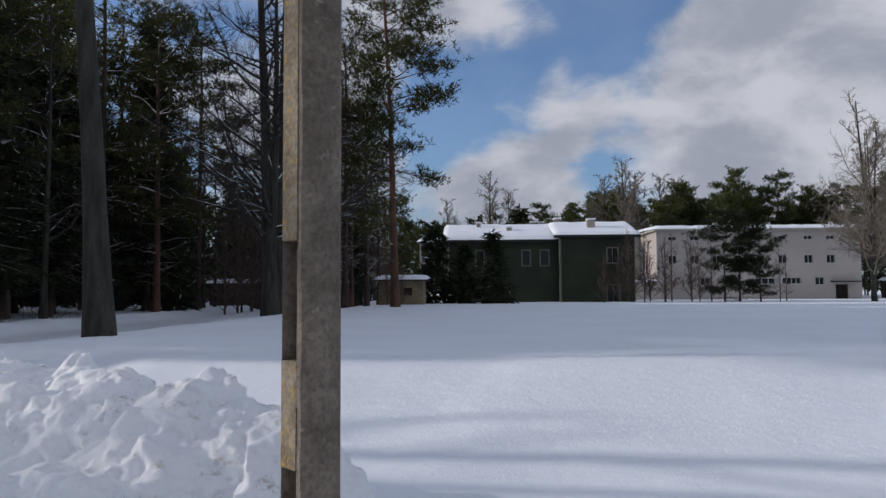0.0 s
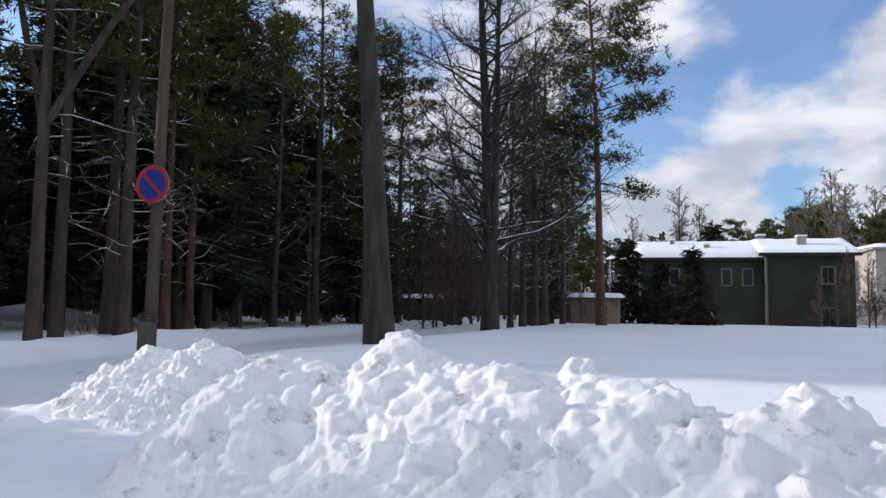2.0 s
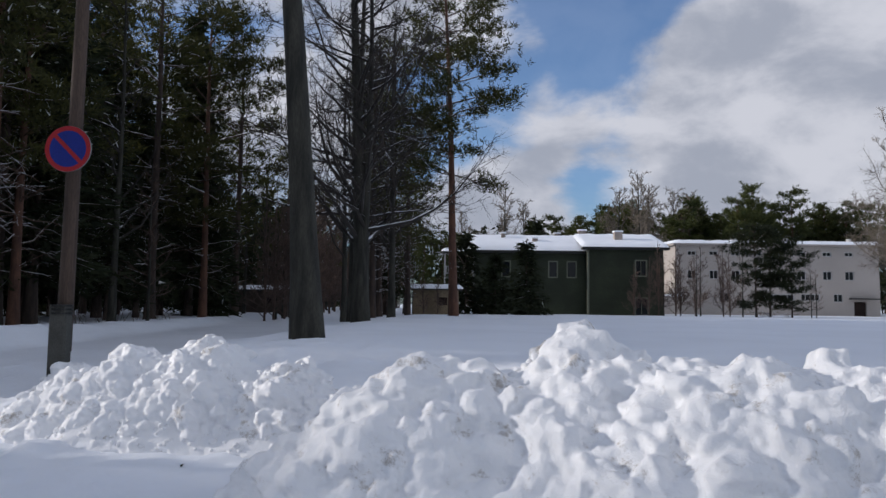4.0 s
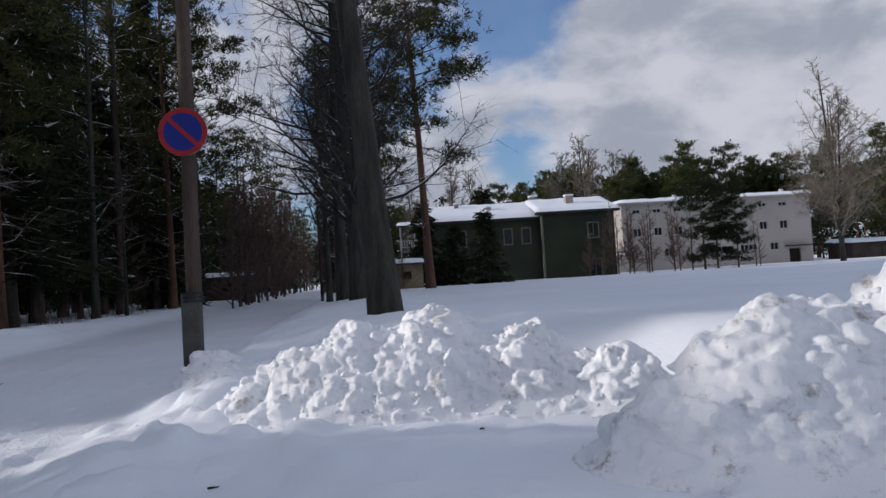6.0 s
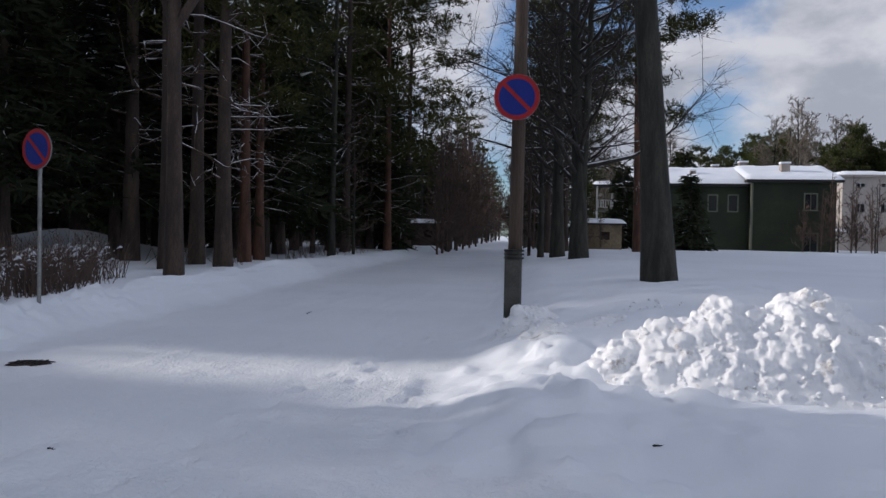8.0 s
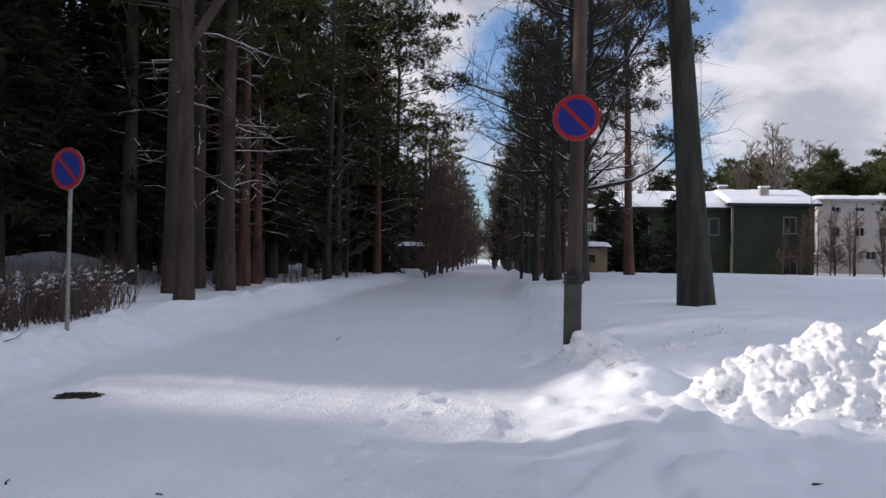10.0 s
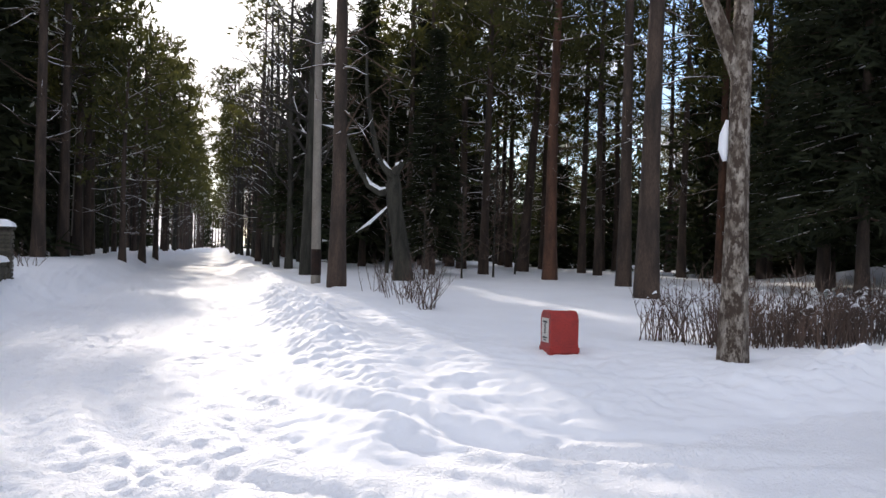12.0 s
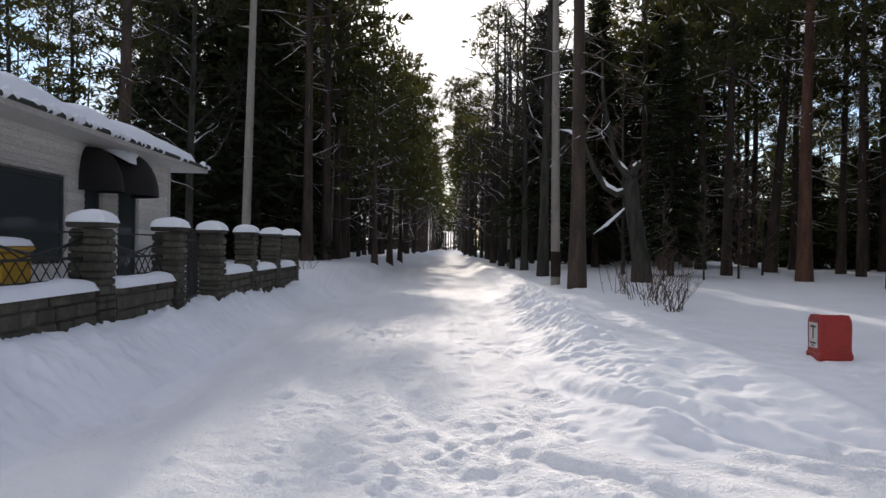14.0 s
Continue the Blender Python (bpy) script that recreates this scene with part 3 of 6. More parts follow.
def chunk(buf, centre, r, rng):
    """A knobbly lump of snow."""
    base = len(buf.v)
    n, m = (15, 10) if r > 0.1 else (10, 7) if r > 0.045 else (7, 5)
    squash = rng.uniform(0.65, 1.0)
    spin, stretch = rng.uniform(0, math.pi), rng.uniform(0.8, 1.35)
    seed = Vector(rng.uniform(0, 50, 3))
    cs, sn = math.cos(spin), math.sin(spin)
    for i in range(m + 1):
        for j in range(n):
            a, b = math.pi * i / m, 2 * math.pi * j / n
            d = Vector((math.sin(a) * math.cos(b), math.sin(a) * math.sin(b), math.cos(a)))
            s = r * (1 + 0.42 * noise.noise(d * 1.3 + seed) + 0.34 * noise.noise(d * 3.0 + seed) + 0.14 * noise.noise(d * 6.5 + seed))
            px, py = d.x * stretch, d.y / stretch
            buf.v.append(centre + Vector((px * cs - py * sn, px * sn + py * cs, d.z * squash)) * s)
    for i in range(m):
        for j in range(n):
            a0, a1 = base + i * n + j, base + i * n + (j + 1) % n
            buf.f.append((a0, a0 + n, a1 + n, a1))


def closed_mass(xs, ys, z, keep):
    """A pile's sheet closed by a skirt and a flat underside, ready to be fused with its lumps."""
    nx, ny = z.shape
    cell = keep[:-1, :-1] & keep[1:, :-1] & keep[1:, 1:] & keep[:-1, 1:]
    buf, top, low = Buf(), {}, {}

    def at(known, i, j, drop):
        if (i, j) not in known:
            known[i, j] = len(buf.v)
            buf.v.append(Vector((xs[i], ys[j], z[i, j] - drop)))
        return known[i, j]

    for i, j in np.argwhere(cell):
        ring = ((i, j), (i + 1, j), (i + 1, j + 1), (i, j + 1))
        buf.f.append(tuple(at(top, a, b, 0.0) for a, b in ring))
        buf.f.append(tuple(at(low, a, b, 0.25) for a, b in reversed(ring)))
        beside = ((i, j - 1), (i + 1, j), (i, j + 1), (i - 1, j))
        for (a, b), c, d in zip(beside, ring, ring[1:] + ring[:1]):
            if not (0 <= a < nx - 1 and 0 <= b < ny - 1 and cell[a, b]):
                buf.f.append((at(top, *c, 0.0), at(low, *c, 0.25), at(low, *d, 0.25), at(top, *d, 0.0)))
    return buf


def build_ground():
    xs, ys = spaced(-27, 3, 0.07, 1800), spaced(-4, 12.5, 0.07, 1800)
    # closer mesh over the crossing, where the snow is rough and near
    xs = np.unique(np.concatenate([xs[(xs < -24.0) | (xs > -8.6)], np.arange(-24.0, -8.6, 0.04)]))
    ys = np.unique(np.concatenate([ys[(ys < -3.0) | (ys > 5.4)], np.arange(-3.0, 5.4, 0.04)]))
    gx, gy = np.meshgrid(xs, ys, indexing="ij")
    sheet = grid_mesh("ground", xs, ys, snow_height(gx, gy), SNOW)
    # packed snow inside the road edges
    sheet.materials.append(PACKED)
    mx, my = np.meshgrid((xs[1:] + xs[:-1]) / 2, (ys[1:] + ys[:-1]) / 2, indexing="ij")
    sheet.polygons.foreach_set("material_index", (road_inside(mx, my)[0] > 0.15 + 0.25 * fbm(mx * 2, my * 2, 81, 2)).astype(np.int32).ravel())
    ob = new("ground", sheet)
    tagged(ob, "snow-covered ground and packed snow roads with ploughed edges", "snow ground", kind="structure")
    labels = {"bank": "long ploughed bank of clumpy white snow beside the road", "mound": "ploughed mound of clumpy snow flecked with dirt by the road corner", "ridge": "low crumbled ridge of snow round the foot of the sign pole"}
    for key, blobs in PILES.items():
        bx = [b[0] for b in blobs]
        by = [b[1] for b in blobs]
        px, py = np.arange(min(bx) - 1.6, max(bx) + 1.6, 0.04), np.arange(min(by) - 1.6, max(by) + 1.6, 0.04)
        gx, gy = np.meshgrid(px, py, indexing="ij")
        p = pile_height(gx, gy, blobs)
        z = snow_height(gx, gy) * 0.999 + p - 0.02
        pile = thing("snow_pile", (0, 0, 0), labels[key], "snow pile", "ploughed snow piles")
        keep = one_piece(p > 0.012)
        # lumps of every size bedded in the mass, and crumbs rolled down its foot
        rng = np.random.default_rng(len(key))
        body, rest, size = closed_mass(px, py, z, keep), Buf(), COARSE[key]
        cx, cy = rng.uniform(px[0], px[-1], 20000), rng.uniform(py[0], py[-1], 20000)
        here, base = pile_height(cx, cy, blobs), snow_height(cx, cy)
        pick = np.flatnonzero((here > 0.012) & (rng.uniform(size=20000) < 0.04 + np.clip(here * 2.2, 0, 0.8)))[:CHUNKS[key]]
        for k in pick:
            u = rng.uniform()
            r = rng.uniform(0.018, 0.04) if u < 0.30 else rng.uniform(0.05, 0.11) * size if u < 0.84 else rng.uniform(0.12, 0.24) * size
            r *= min(1.0, 0.4 + here[k] * 2.0)
            loose = r < 0.034
            inside = keep[min(int((cx[k] - px[0]) / 0.04), len(px) - 1), min(int((cy[k] - py[0]) / 0.04), len(py) - 1)]
            if not (inside or loose):
                continue
            chunk(rest if loose else body, Vector((cx[k], cy[k], base[k] + here[k] - 0.02 - r * (0.1 if loose else rng.uniform(0.15, 0.6)))), r, rng)
        mass = part("snow_mass", body, SNOW_PILE, pile, "", True)
        melt = mass.modifiers.new("melt", "REMESH")
        melt.mode, melt.voxel_size, melt.use_smooth_shade = "VOXEL", 0.017 if key == "bank" else 0.013, True
        soft = mass.modifiers.new("soften", "SMOOTH")
        soft.factor, soft.iterations = 0.5 if key == "bank" else 0.25, 1
        tagged(part("loose_snow", rest, SNOW_PILE, pile, "loose lumps of snow", True), kind="stuff")


build_ground()

# ---- trees ----


def needle_mesh(name, centres, dirs, size, count, width, mat, rng, flat=0.0):
    """Sprays of narrow blades: count triangles fanning from each centre about its direction."""
    c, d = np.repeat(np.array(centres), count, 0), np.repeat(np.array(dirs), count, 0)
    n = len(c)
    r = rng.normal(size=(n, 3))
    if flat:
        r[:, 2] *= 1 - flat
    a = d * 0.75 + r * 0.62
    a /= np.linalg.norm(a, axis=1, keepdims=True) + 1e-9
    s = rng.normal(size=(n, 3))
    s = np.cross(a, s)
    s /= np.linalg.norm(s, axis=1, keepdims=True) + 1e-9
    length = size * rng.uniform(0.55, 1.2, (n, 1))
    start = c + rng.normal(size=(n, 3)) * size * 0.22
    tip = start + a * length
    mid = start + a * length * 0.12
    w = width * rng.uniform(0.6, 1.3, (n, 1))
    verts = np.stack([mid + s * w, tip, mid - s * w], 1).reshape(-1, 3)
    me = bpy.data.meshes.new(name)
    me.vertices.add(len(verts))
    me.vertices.foreach_set("co", verts.ravel())
    me.loops.add(n * 3)
    me.loops.foreach_set("vertex_index", np.arange(n * 3))
    me.polygons.add(n)
    me.polygons.foreach_set("loop_start", np.arange(0, n * 3, 3))
    me.polygons.foreach_set("loop_total", np.full(n, 3))
    me.materials.append(mat)
    me.update(calc_edges=True)
    return me


def run(start, direction, length, segs, rng, wander=0.12, lift=0.0):
    """A wandering line of points."""
    pts, p, d = [start.copy()], start.copy(), direction.normalized()
    for i in range(segs):
        d = (d + Vector(rng.normal(size=3) * wander) + Vector((0, 0, lift))).normalized()
        p = p + d * (length / segs)
        pts.append(p.copy())
    return pts


def taper(r0, r1, n):
    return [r0 + (r1 - r0) * i / (n - 1) for i in range(n)]


def trunk_line(h, rng, lean=(0.0, 0.0), sway=0.02):
    ox, oy = rng.uniform(0, 9), rng.uniform(0, 9)
    pts = []
    for i in range(13):
        t = i / 12
        z = -0.35 + (h + 0.35) * t
        pts.append(Vector((lean[0] * z + sway * h * 0.35 * math.sin(ox + t * 4.2) * t, lean[1] * z + sway * h * 0.35 * math.sin(oy + t * 3.6) * t, z)))
    return pts


def on_line(pts, t):
    f = min(max(t, 0), 0.999) * (len(pts) - 1)
    i = int(f)
    return pts[i].lerp(pts[i + 1], f - i)


def flare(r, n=13):
    return [r * (1.35 if i == 0 else 1.12 if i == 1 else 1.0) * (1 - 0.82 * i / (n - 1)) + 0.012 for i in range(n)]


def pine_meshes(seed, h, r, crown0, spread, detail=1.0, red=False, lean=(0, 0), dead=9, fork=False, needle=None, lush=1.45):
    rng = np.random.default_rng(seed)
    line = trunk_line(h, rng, lean)
    trunk, limbs, centres, dirs = Buf(), Buf(), [], []
    trunk.tube(line, flare(r), 10 if detail > 0.6 else 6)
    if fork:
        for side in (-1, 1):
            start = on_line(line, fork)
            pts = run(start, Vector((side * 0.55, 0.15, 1)), h * (0.96 - fork), 8, rng, 0.05, 0.06)
            trunk.tube(pts, taper(r * 0.62, 0.03, len(pts)), 8)
    whorls = int((h * (1 - crown0)) / 0.85)
    for w in range(whorls):
        t = crown0 + (1 - crown0) * (w + rng.uniform(0, 0.7)) / whorls
        k = (t - crown0) / (1 - crown0)
        reach = spread * (0.45 + 0.9 * k) * (1 - k) ** 0.55 * 1.35 + 0.35
        for b in range(3):
            az = rng.uniform(0, 2 * math.pi)
            out = Vector((math.cos(az), math.sin(az), rng.uniform(-0.1, 0.3) + 0.45 * k))
            length = reach * rng.uniform(0.55, 1.2)
            pts = run(on_line(line, t), out, length, 4, rng, 0.14, 0.05)
            limbs.tube(pts, taper(0.02 + 0.024 * length / 2, 0.009, len(pts)), 4 if detail > 0.6 else 3)
            # flat pads of needle tufts on side twigs, with gaps between them
            for pad in range(max(2, int(length * 1.25 * lush))):
                q = on_line(pts, rng.uniform(0.45, 1.0) if pad else 1.0)
                turn = az + rng.normal() * 0.9
                mid = q + Vector((math.cos(turn), math.sin(turn), rng.uniform(0.0, 0.35))) * rng.uniform(0.1, 0.28 * length + 0.15)
                limbs.spike(q, mid, 0.013)
                wide = rng.uniform(0.22, 0.42) + 0.04 * length
                for s in range(5 if detail > 0.6 else 4):
                    off = Vector((rng.normal() * wide, rng.normal() * wide, rng.normal() * wide * 0.3))
                    centres.append(mid + off)
                    dirs.append((off * 0.9 + Vector((0, 0, wide * 0.8))).normalized())
    for b in range(int(dead * detail)):
        t = rng.uniform(crown0 * 0.35, crown0 * 1.05)
        az = rng.uniform(0, 2 * math.pi)
        pts = run(on_line(line, t), Vector((math.cos(az), math.sin(az), rng.uniform(-0.1, 0.35))), rng.uniform(0.8, 2.9), 4, rng, 0.22, -0.03)
        limbs.tube(pts, taper(0.035, 0.008, len(pts)), 3)
        for s in range(3):
            q = on_line(pts, rng.uniform(0.3, 0.95))
            limbs.spike(q, q + Vector(rng.normal(size=3)).normalized() * rng.uniform(0.3, 0.9), 0.014)
    count, size, width = (12, 0.40, 0.036) if detail > 0.6 else (7, 0.62, 0.085)
    crown = needle_mesh("crown", centres, dirs, size, count, width, needle or PINE_NEEDLE, rng)
    bark = RED_BARK if red else PINE_BARK
    return [("trunk", trunk.mesh("trunk", bark, True)), ("branchwork", limbs.mesh("branchwork", LIMB, True)), ("crown", crown)]


def spruce_meshes(seed, h, r, skirt, spread, detail=1.0):
    rng = np.random.default_rng(seed)
    line = trunk_line(h, rng, (0, 0), 0.008)
    trunk, limbs, centres, dirs = Buf(), Buf(), [], []
    trunk.tube(line, flare(r), 8)
    z = skirt
    while z < h - 0.3:
        k = (z - skirt) / (h - skirt)
        reach = spread * (1 - k) ** 0.8 + 0.15
        for b in range(8 if detail > 0.6 else 6):
            az = rng.uniform(0, 2 * math.pi)
            length = reach * rng.uniform(0.7, 1.12)
            pts = run(on_line(line, (z + 0.35) / (h + 0.35)), Vector((math.cos(az), math.sin(az), 0.05 - 0.25 * (1 - k))), length, 2, rng, 0.06, -0.03)
            if detail > 0.6 or b % 3 == 0:
                limbs.tube(pts, taper(0.014 + 0.01 * length, 0.006, len(pts)), 3)
            side = Vector((-math.sin(az), math.cos(az), 0))
            n = max(3, int(length * (4.4 if detail > 0.6 else 2.6)))
            for s in range(n):
                q = on_line(pts, 0.12 + 0.88 * (s + rng.uniform(0, 0.8)) / n)
                sgn = rng.choice((-1, 1))
                centres.append(q)
                dirs.append((side * sgn + Vector((math.cos(az), math.sin(az), -0.55 * rng.uniform(0.3, 1)))).normalized())
        z += (0.42 if detail > 0.6 else 0.62) * rng.uniform(0.8, 1.2)
    count, size, width = (6, 0.6, 0.062) if detail > 0.6 else (5, 0.95, 0.13)
    crown = needle_mesh("crown", centres, dirs, size, count, width, SPRUCE_NEEDLE, rng, 0.5)
    return [("trunk", trunk.mesh("trunk", PINE_BARK, True)), ("branchwork", limbs.mesh("branchwork", LIMB, True)), ("crown", crown)]


def bare_meshes(seed, h, r, first=0.25, spread=4.0, detail=1.0, bark=None, twig=None, lean=(0, 0), steep=0.7, stems=1, fork=0.0, bold=1.0):
    rng = np.random.default_rng(seed)
    trunk, limbs, fine = Buf(), Buf(), Buf()
    lines = []
    for s in range(stems):
        extra = (0, 0) if s == 0 else (rng.uniform(0.03, 0.09), rng.uniform(-0.05, 0.05))
        line = trunk_line(h * (1 if s == 0 else 0.85), rng, (lean[0] + extra[0], lean[1] + extra[1]), 0.03)
        trunk.tube(line, flare(r * (1 if s == 0 else 0.62)), 12 if detail > 0.6 else 7)
        lines.append(line)
    if fork:
        pts = run(on_line(lines[0], fork), Vector((0.36, 0.03, 1)), h * (1 - fork) * 0.9, 7, rng, 0.035, 0.1)
        trunk.tube(pts, taper(r * 0.7, 0.03, len(pts)), 10)
        lines.append(pts)
        stems = 2
    n = int(30 * detail) + 6
    for b in range(n):
        line = lines[b % stems]
        k = (b + rng.uniform(0, 0.8)) / n
        t = first + (0.98 - first) * k
        az = rng.uniform(0, 2 * math.pi)
        out = Vector((math.cos(az), math.sin(az), steep * rng.uniform(0.4, 1.3)))
        length = spread * (1.05 - 0.75 * k) * rng.uniform(0.6, 1.1)
        pts = run(on_line(line, t), out, length, 6, rng, 0.14, 0.04)
        limbs.tube(pts, taper(r * 0.30 * (1 - 0.7 * k) + 0.012 * bold, 0.012 * bold, len(pts)), 5 if detail > 0.6 else 3)
        for s in range(int((5 + 1.3 * length) * (0.5 + 0.5 * detail))):
            q = on_line(pts, rng.uniform(0.25, 1.0))
            d2 = (out.normalized() * 0.6 + Vector(rng.normal(size=3)) * 0.75 + Vector((0, 0, 0.3))).normalized()
            l2 = length * rng.uniform(0.18, 0.42)
            sub = run(q, d2, l2, 2, rng, 0.2, 0.03)
            if detail > 0.6:
                fine.tube(sub, taper(0.017 * bold, 0.006 * bold, len(sub)), 3)
            else:
                fine.spike(sub[0], sub[-1], 0.017 * bold)
            for w in range(int(4 * detail) + 2):
                q2 = on_line(sub, rng.uniform(0.2, 1.0))
                d3 = (d2 * 0.7 + Vector(rng.normal(size=3)) * 0.7).normalized()
                tip = q2 + d3 * l2 * rng.uniform(0.25, 0.6)
                fine.spike(q2, tip, 0.009 * bold)
    return [("trunk", trunk.mesh("trunk", bark or GREY_BARK, True)), ("branchwork", limbs.mesh("branchwork", twig or DARK_LIMB, True)), ("crown", fine.mesh("crown", twig or TWIG))]


def raise_tree(name, parts, m, label, group):
    tree = thing(name, m, label, "tree", group)
    for n, me in parts:
        ob = part(n, me, None, tree)
        if n != "trunk":
            tagged(ob, kind="stuff")
    return tree


PINE_LABEL = "tall Scots pine with bare lower trunk and snow-dusted branches"
RED_LABEL = "Scots pine with reddish bark and a dark green crown"
SPRUCE_LABEL = "dense dark green spruce with drooping branches in snow"
BARE_LABEL = "leafless tree with grey bark and fine snowy twigs"
FAR_LABEL = "distant pine with a dark olive crown behind the buildings"
KINDS = {
    "pine_a": ("pine_tree", PINE_LABEL, lambda: pine_meshes(1, 19, 0.25, 0.42, 2.6, dead=22)),
    "pine_b": ("pine_tree", PINE_LABEL, lambda: pine_meshes(2, 21, 0.22, 0.50, 2.3, dead=26, lush=1.0)),
    "pine_c": ("pine_tree", RED_LABEL, lambda: pine_meshes(3, 18, 0.20, 0.36, 2.5, red=True, dead=24)),
    "pine_d": ("pine_tree", PINE_LABEL, lambda: pine_meshes(4, 20, 0.24, 0.30, 2.9, dead=16)),
    "spruce_a": ("spruce_tree", SPRUCE_LABEL, lambda: spruce_meshes(5, 15, 0.18, 2.5, 3.0)),
    "spruce_b": ("spruce_tree", SPRUCE_LABEL, lambda: spruce_meshes(6, 18, 0.2, 2.1, 2.7)),
    "young_spruce": ("spruce_tree", SPRUCE_LABEL, lambda: spruce_meshes(7, 8, 0.1, 0.2, 2.5, 0.5)),
    "bare_a": ("bare_tree", BARE_LABEL, lambda: bare_meshes(8, 17, 0.2, 0.22, 4.2)),
    "bare_b": ("bare_tree", BARE_LABEL, lambda: bare_meshes(9, 15, 0.16, 0.25, 3.6, 0.8)),
    "thin_bare": ("bare_tree", BARE_LABEL, lambda: bare_meshes(10, 8, 0.07, 0.15, 2.2, 0.6, twig=BRUSH, bold=1.5)),
    "far_pine_a": ("pine_tree", FAR_LABEL, lambda: pine_meshes(11, 20, 0.2, 0.30, 3.2, 0.4, red=True, needle=FAR_NEEDLE, lush=2.4)),
    "far_pine_b": ("pine_tree", FAR_LABEL, lambda: pine_meshes(12, 22, 0.2, 0.38, 2.9, 0.4, red=True, needle=FAR_NEEDLE, lush=2.4)),
    "row_pine": ("pine_tree", PINE_LABEL, lambda: pine_meshes(13, 20, 0.22, 0.34, 2.8, 0.5, dead=20, lush=0.9)),
    "row_spruce": ("spruce_tree", SPRUCE_LABEL, lambda: spruce_meshes(14, 17, 0.2, 1.0, 2.7, 0.5)),
    "tall_pine": ("pine_tree", PINE_LABEL, lambda: pine_meshes(18, 24, 0.22, 0.42, 3.6, 0.5, dead=34, lush=0.85)),
    "bough_pine": ("pine_tree", PINE_LABEL, lambda: pine_meshes(20, 12.6, 0.2, 0.42, 3.7, 0.5, dead=20, lush=0.6)),
    "row_bare": ("bare_tree", BARE_LABEL, lambda: bare_meshes(15, 16, 0.16, 0.2, 3.4, 0.35)),
    "brush_tree": ("bare_tree", "clump of thin leafless reddish-brown saplings in snow", lambda: bare_meshes(19, 7, 0.05, 0.06, 2.3, 1.0, bark=BRUSH, twig=BRUSH, steep=1.1, stems=4, bold=1.15)),
    "young_pine": ("pine_tree", "young bushy pine before the pale building", lambda: pine_meshes(17, 9.5, 0.10, 0.12, 2.3, 1.0, dead=6, lush=3.6, needle=SPRUCE_NEEDLE)),
    "far_bare": ("bare_tree", "distant leafless tree with pale brown twigs", lambda: bare_meshes(16, 16, 0.15, 0.3, 4.6, 1.3, twig=PALE_TWIG, steep=1.3, bold=2.0)),
}
FIRST = {}
TAKEN = []


def plant(kind, x, y, scale=1.0, turn=None, group="trees of the wood"):
    turn = random.uniform(0, 360) if turn is None else turn
    m = pose(x, y, ground_at(x, y) - 0.02, 0, 0, turn) @ Matrix.Scale(scale, 4)
    TAKEN.append((x, y))
    if kind in FIRST:
        return copy_thing(FIRST[kind], m)
    name, label, make = KINDS[kind]
    FIRST[kind] = raise_tree(name, make(), m, label, group)
    FIRST[kind].scale = (1, 1, 1)
    FIRST[kind].matrix_basis = m
    if abs(scale - 1) > 1e-6:
        FIRST[kind].matrix_basis = pose(x, y, ground_at(x, y) - 0.02, 0, 0, turn)
    return FIRST[kind]


def sun_lane(x, y):
    """The open lane in the wood through which low sun reaches the corner of the roads."""
    return -100 < x < -28 and abs(y - 8.0 + 0.069 * (x + 5)) < 2.6


def clear(x, y, gap):
    return all((x - a) ** 2 + (y - b) ** 2 > gap * gap for a, b in TAKEN)


